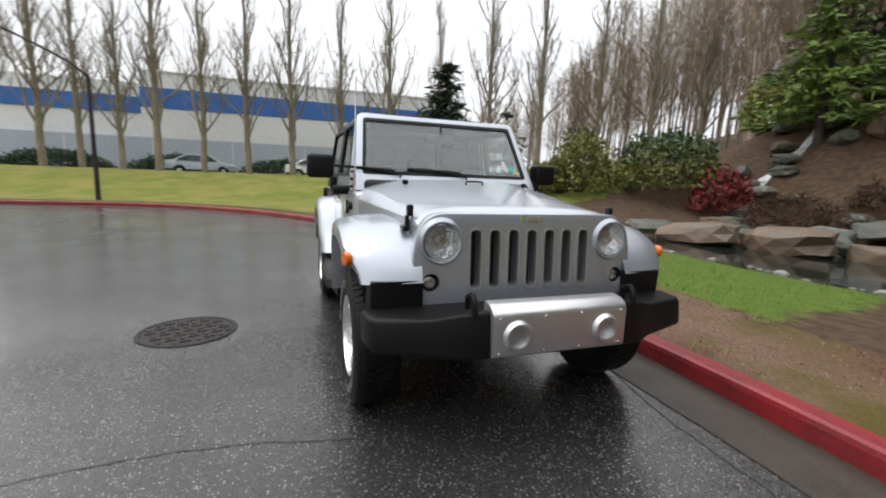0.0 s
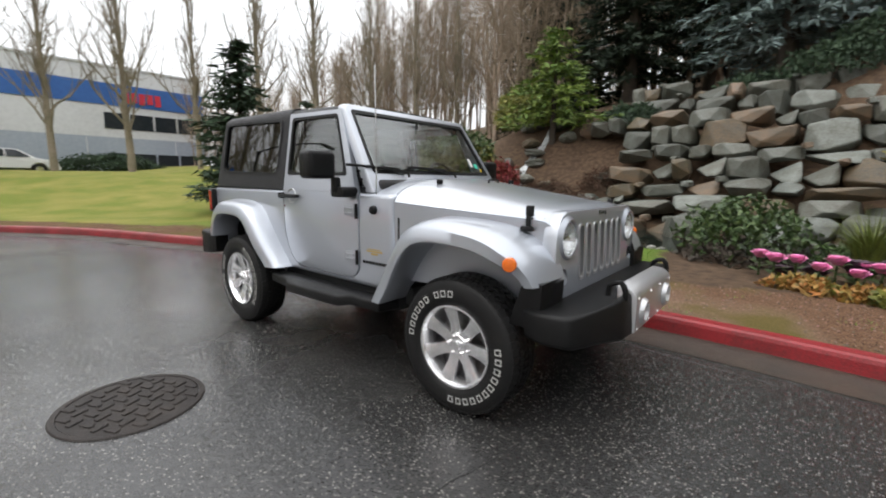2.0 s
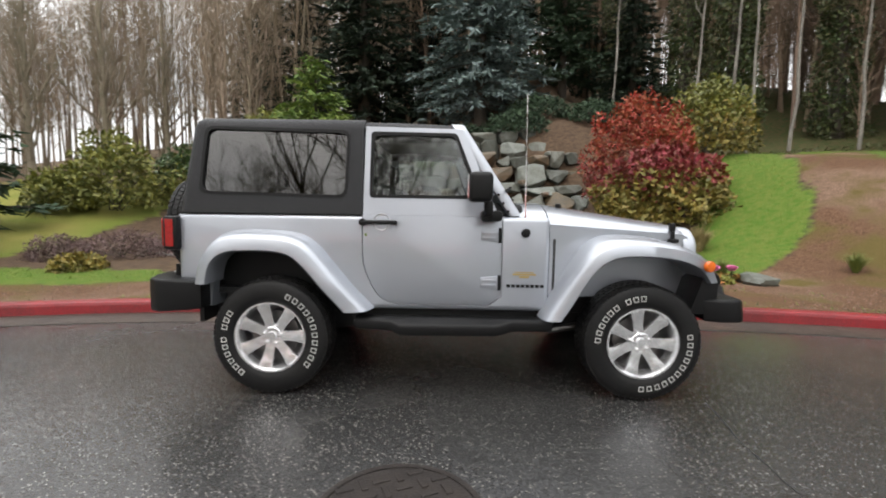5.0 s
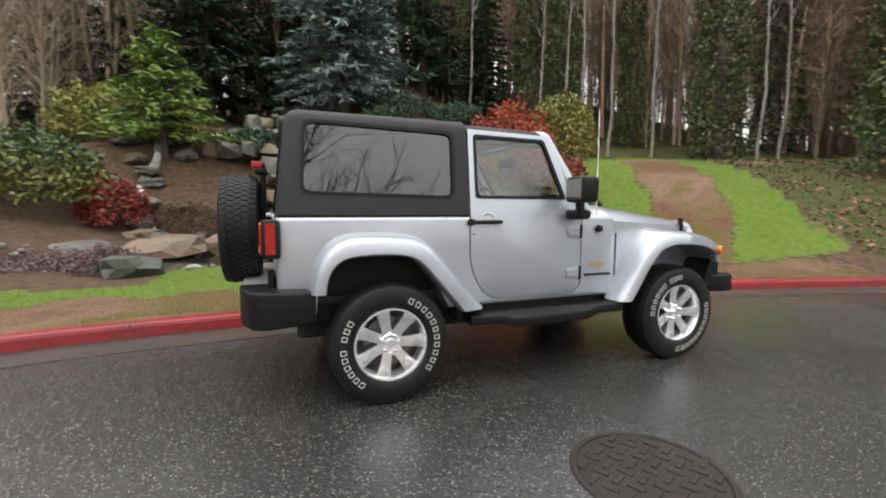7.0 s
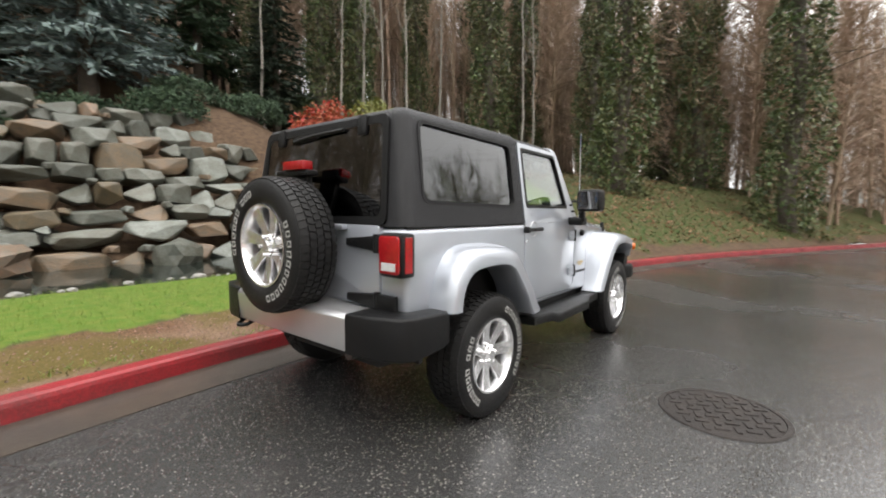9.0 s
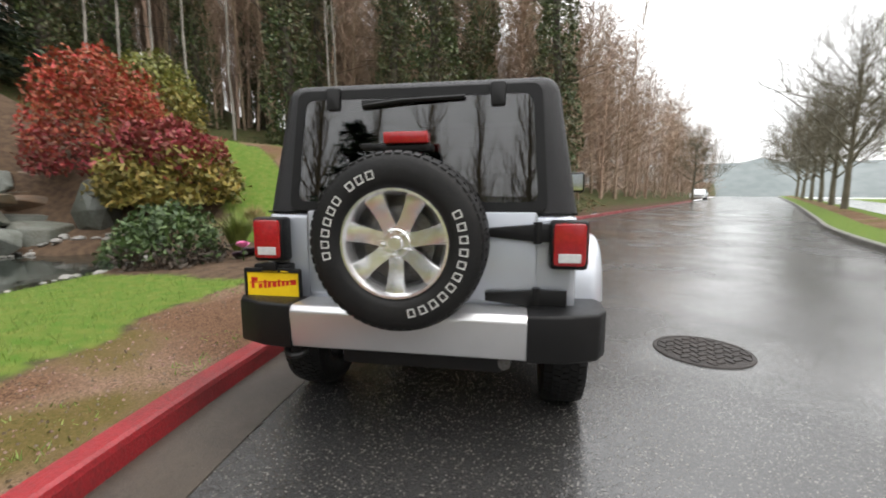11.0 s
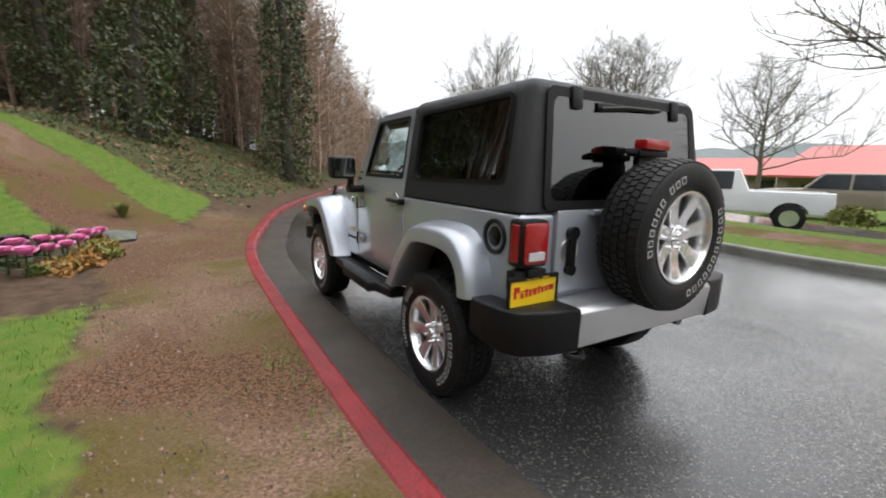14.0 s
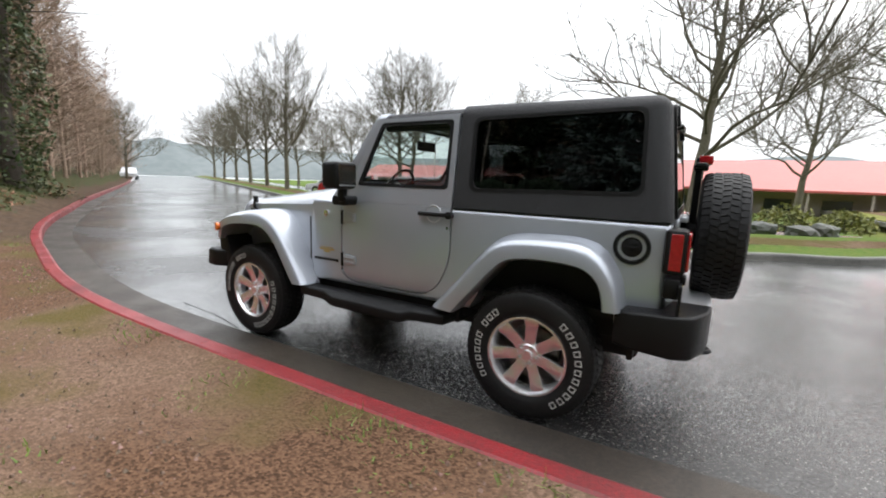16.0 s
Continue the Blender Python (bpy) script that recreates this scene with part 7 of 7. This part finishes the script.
cpart("lamp_head", box_bm(0.28, 0.52, -3.5, -2.8, 5.93, 6.06, 0.03), M_LAMPPOST, lamp)


# ---- vehicles in the distance ----
def vehicle(kind, paint, label):
    """A car or pickup at the origin, nose to +y, on its wheels."""
    v = thing("pickup_truck" if kind != "car" else "parked_car", label=label, category="pickup truck" if kind != "car" else "car")
    if kind == "car":
        prof = [(2.2, 0.35), (2.25, 0.6), (2.15, 0.82), (1.25, 0.95), (0.55, 1.42), (-0.9, 1.45), (-1.75, 1.05), (-2.2, 0.98), (-2.25, 0.4)]
        W, glass, wy, r = 0.88, [(1.05, 0.98), (0.5, 1.37), (-0.85, 1.40), (-1.5, 1.05)], 1.35, 0.32
    elif kind == "suv":
        prof = [(2.3, 0.4), (2.35, 0.8), (2.2, 1.02), (1.3, 1.12), (0.7, 1.72), (-2.0, 1.76), (-2.3, 1.1), (-2.35, 0.45)]
        W, glass, wy, r = 0.93, [(1.12, 1.15), (0.65, 1.66), (-1.9, 1.68), (-2.1, 1.18)], 1.4, 0.37
    else:
        c = 0.9 if kind == "crew" else 0.0
        prof = [(2.75, 0.5), (2.8, 0.95), (2.7, 1.15), (1.45, 1.22), (0.85, 1.86), (-0.35 - c, 1.88), (-0.65 - c, 1.22), (-2.75, 1.22), (-2.8, 0.55)]
        W, glass, wy, r = 0.98, [(1.3, 1.24), (0.82, 1.80), (-0.3 - c, 1.82), (-0.5 - c, 1.26)], 1.75, 0.42
    xz = lambda u, z, d: (d, u, z)
    body = prism_bm(prof, xz, -W, W, 0.05, 2)
    for vt in body.verts:
        if vt.co.z > 1.25 or (kind == "car" and vt.co.z > 1.0):
            vt.co.x *= 0.86
    cutters = [cyl_bm(pose(0, s * wy, r, 0, 90), r + 0.07, r + 0.07, 3.0, 20) for s in (1, -1)]
    if kind in ("crew", "reg"):
        cutters.append(box_bm(-W + 0.12, W - 0.12, -2.65, -0.75 - c, 0.9, 1.5))
    cpart("body", cut(body, *cutters), paint, v)
    z_belt, z_roof = {"car": (0.95, 1.42), "suv": (1.12, 1.72)}.get(kind, (1.22, 1.86))
    cabin = lambda z: W * lerp(1.0, 0.86, min(1, max(0, (z - z_belt) / (z_roof - z_belt))))
    for s in (1, -1):
        split = 0.05 if kind != "reg" else -0.2
        fore = [glass[0], glass[1], (split, lerp(glass[1][1], glass[2][1], 0.5)), (split, glass[0][1])]
        cpart("side_window", prism_bm(rounded(fore, 0.05), lambda u, z, d, s=s: (s * (cabin(z) + d), u, z), -0.01, 0.012), M_DARKGLASS, v)
        if kind != "reg":
            aft = [(split - 0.08, glass[0][1]), (split - 0.08, lerp(glass[1][1], glass[2][1], 0.5)), glass[2], glass[3]]
            cpart("side_window", prism_bm(rounded(aft, 0.05), lambda u, z, d, s=s: (s * (cabin(z) + d), u, z), -0.01, 0.012), M_DARKGLASS, v)
        cpart("headlight", box_bm(s * W * 0.62, s * W * 0.93, prof[1][0] - 0.12, prof[1][0] + 0.015, prof[1][1] - 0.12, prof[1][1] + 0.06, 0.02), M_LAMPCLEAR, v)
        for y in (wy, -wy):
            wb = cpart("wheel", cyl_bm(pose(s * (W - 0.12), y, r, 0, 90), r, r, 0.24, 24, 0.03), M_RUBBER, v)
            cpart("rim", cyl_bm(pose(s * (W - 0.0), y, r, 0, 90), r * 0.6, r * 0.55, 0.03, 16), M_ALLOY, wb)
    fy, fz = glass[0], glass[1]
    cpart("windscreen", prism_bm([(-W * 0.78, 0), (W * 0.78, 0), (W * 0.72, 1), (-W * 0.72, 1)], lambda u, t, d: (u, lerp(fy[0], fz[0], t) + 0.10 + d, lerp(fy[1] + 0.02, fz[1], t)), 0, 0.02), M_DARKGLASS, v)
    cpart("grille", box_bm(-W * 0.58, W * 0.58, prof[1][0] - 0.1, prof[1][0] + 0.02, prof[0][1] + 0.18, prof[1][1] + 0.02, 0.02), M_BLACKPL, v)
    cpart("bumper", box_bm(-W * 0.98, W * 0.98, prof[0][0] - 0.1, prof[0][0] + 0.1, prof[0][1] - 0.05, prof[0][1] + 0.16, 0.04), M_INSERT if kind in ("crew", "reg") else paint, v)
    return v


M_WHITECAR = mat("white_car_paint", (0.70, 0.71, 0.72), 0.25, 0, (0.66, 0.67, 0.68), 2, 90, 0, coat=0.7)
M_BEIGECAR = mat("beige_car_paint", (0.27, 0.235, 0.18), 0.3, 0.3, (0.25, 0.215, 0.165), 2, 90, 0, coat=0.7)
M_SILVERCAR = mat("silver_blue_car_paint", (0.34, 0.38, 0.43), 0.3, 0.4, (0.31, 0.35, 0.40), 2, 90, 0, coat=0.7)
M_DARKCAR = mat("dark_car_paint", (0.03, 0.032, 0.036), 0.25, 0.2, (0.026, 0.028, 0.03), 2, 90, 0, coat=0.7)
M_REDCAR = mat("red_car_paint", (0.38, 0.03, 0.03), 0.25, 0.1, (0.33, 0.025, 0.025), 2, 90, 0, coat=0.7)
PARK = "vehicles in the car park"
LOT = -0.3
for kind, paint, x, y, turn, label in (("crew", M_BEIGECAR, 3.0, -20.5, -75, "beige pickup truck parked in the car park"), ("reg", M_WHITECAR, 4.4, -13.9, -66, "white regular-cab pickup truck parked nose out"),
                                       ("crew", M_WHITECAR, 8.6, -16.4, -66, "white crew-cab pickup truck parked nose out"), ("suv", M_SILVERCAR, 12.6, -18.6, -66, "silver-blue sport utility car, parked"),
                                       ("car", M_DARKCAR, 15.0, -19.6, -66, "dark parked saloon car"), ("car", M_REDCAR, 18.6, -21.6, -66, "red parked saloon car in the row"),
                                       ("suv", M_REDCAR, 22.4, -23.6, -66, "red sport utility car far off"), ("car", M_WHITECAR, 26.4, -25.8, -66, "white parked car far down the row"),
                                       ("car", M_WHITECAR, 62, -25.4, 63, "small white car far down the road")):
    ob = vehicle(kind, paint, label)
    ob.matrix_world = pose(x, y, LOT if x < 60 else 0.0, 0, 0, turn)
    ob["group"] = PARK
for x, y, p, label in ((-31.5, 0.6, M_WHITECAR, "white car parked before the warehouse"), (-31.8, -7.2, M_SILVERCAR, "blue-grey car parked before the warehouse")):
    ob = vehicle("car", p, label)
    ob.matrix_world = pose(x, y, height(x, y) - 0.25, 0, 0, 5)

# ---- east: car park, low red-roofed building, trees ----
lot = [(p.x, p.y - 3.9) for p in FAR if p.x > -8]
lv, lf = [], []
for i, (x, y) in enumerate(lot):
    for back, z in ((0, -0.305), (7, -0.305), (16, -0.9), (45, -1.35)):
        lv.append((x, y - back, z))
    if i:
        lf += [(4 * i - 4 + j, 4 * i + j, 4 * i + j + 1, 4 * i - 3 + j) for j in range(3)]
lo = mesh_of("pavement", lv, lf, M_ASPHALT)
if lo.data.polygons[0].normal.z < 0:
    lo.data.flip_normals()
tagged(lo, "wet asphalt car park", "car park", kind="structure")
M_TANWALL = mat("tan_wall", (0.33, 0.29, 0.24), 0.8, 0, (0.27, 0.24, 0.20), 0.4, 6, 0.2)
M_REDROOF = mat("red_metal_roof", (0.42, 0.10, 0.085), 0.45, 0, (0.36, 0.085, 0.075), 0.3, 5, 0.1)


def hall(x, y, L, turn):
    b = thing("low_building", x, y, -1.3, turn, label="low tan building with a red metal roof and porch posts", category="building")
    cpart("wall", box_bm(-L / 2, L / 2, -11, 0, -0.3, 2.9), M_TANWALL, b)
    cpart("roof", prism_bm([(1.6, 2.75), (-5.5, 5.1), (-12.6, 2.75), (-12.6, 2.6), (1.6, 2.6)], lambda u, z, d: (d, u, z), -L / 2 - 0.8, L / 2 + 0.8), M_REDROOF, b)
    n = int(L / 3.2)
    for i in range(n):
        u = -L / 2 + (i + 0.5) * L / n
        cpart("window", box_bm(u - 0.8, u + 0.8, 0.0, 0.04, 0.9, 2.1), M_DARKGLASS, b)
        cpart("post", box_bm(u - 1.5, u - 1.36, 1.3, 1.44, -0.3, 2.62), M_TANWALL, b)
    return b


hall(-12, -36, 46, 0)
hall(30, -62, 44, 4)
M_BARK_GREY = mat("mossy_grey_bark", (0.155, 0.135, 0.10), 0.9, 0, (0.085, 0.082, 0.05), 1.5, 20, 0.5, 12)
STREET = "leafless street trees"
spread = [bare_tree("street_tree", 8.5, np.random.RandomState(70 + i), M_BARK_GREY, 0.62, 0.75, 0.19, 26, twigs=11, depth=3, wander=0.10, start=0.24) for i in range(2)]
set_down(spread[0], -1.6, -12.2, 0.0, label="leafless spreading street tree on the verge", category="tree", group=STREET)
spread[0].matrix_world = pose(-1.9, -12.7, 0.15, 0, 0, 40) @ Matrix.Diagonal((1.1, 1.1, 1.05, 1))
set_down(spread[1], 24, -18.4, 0.0, label="leafless street tree with upright branches", category="tree", group=STREET)
spread[1].matrix_world = pose(24, -18.6, 0.1) @ Matrix.Diagonal((1.0, 1.0, 1.2, 1))
for i, (x, y, s) in enumerate(((15.6, -22.5, 1.0), (17.2, -23.2, 1.1), (7.8, -24, 0.8), (31, -22.4, 1.0), (39, -26.5, 1.0), (48, -31, 1.1), (58, -36, 1.1), (36, -34, 1.0), (47, -40, 1.1), (-9, -19, 1.0), (-6.5, -25, 0.9), (70, -42, 1.2), (55, -22, 1.0), (28, -30, 0.9))):
    again(spread[i % 2], x, y, 0.1, 71 * i, s * (0.9 + 0.2 * rng.random()), z=0.2)
for x, y, r in ((-4.2, -12.6, 0.8), (-5.8, -13.6, 0.7), (0.6, -12.4, 0.5)):
    ob = shrub("shrub", r, r, r * 0.9, 900, 0.10, rs, [M_OLIVE])
    ob.matrix_world = pose(x, y, 0.2)
    tagged(ob, "low olive shrub on the verge", "shrub")
for x, y in ((-3.6, -11.4), (-5.0, -11.9), (-4.4, -10.9)):
    rock(x, y, 0.35, 0.28, 0.2, z=0.25, label="grey rock on the grass verge")
# hills on the horizon; the haze of distance is painted into their grey
M_FARHILL = mat("hazed_hill_tint", (0.16, 0.18, 0.18), 0.95, 0, (0.12, 0.14, 0.14), 0.02, 0.2, 0)
hv, hf = [], []
for i in range(80):
    a = radians(-150 + 150 * i / 79)
    for r, z in ((260, -2), (300, 16 + 9 * noise.noise(Vector((i * 0.13, 0, 0))) + 3 * noise.noise(Vector((i * 0.9, 5, 0)))), (420, 8)):
        hv.append((r * math.cos(a), r * math.sin(a), z))
    if i:
        for j in range(2):
            b0 = 3 * (i - 1) + j
            hf.append((b0, b0 + 3, b0 + 4, b0 + 1))
tagged(mesh_of("backdrop", hv, hf, M_FARHILL, None, True), "wooded hills on the horizon, haze painted into their grey colour", "hills", kind="structure")
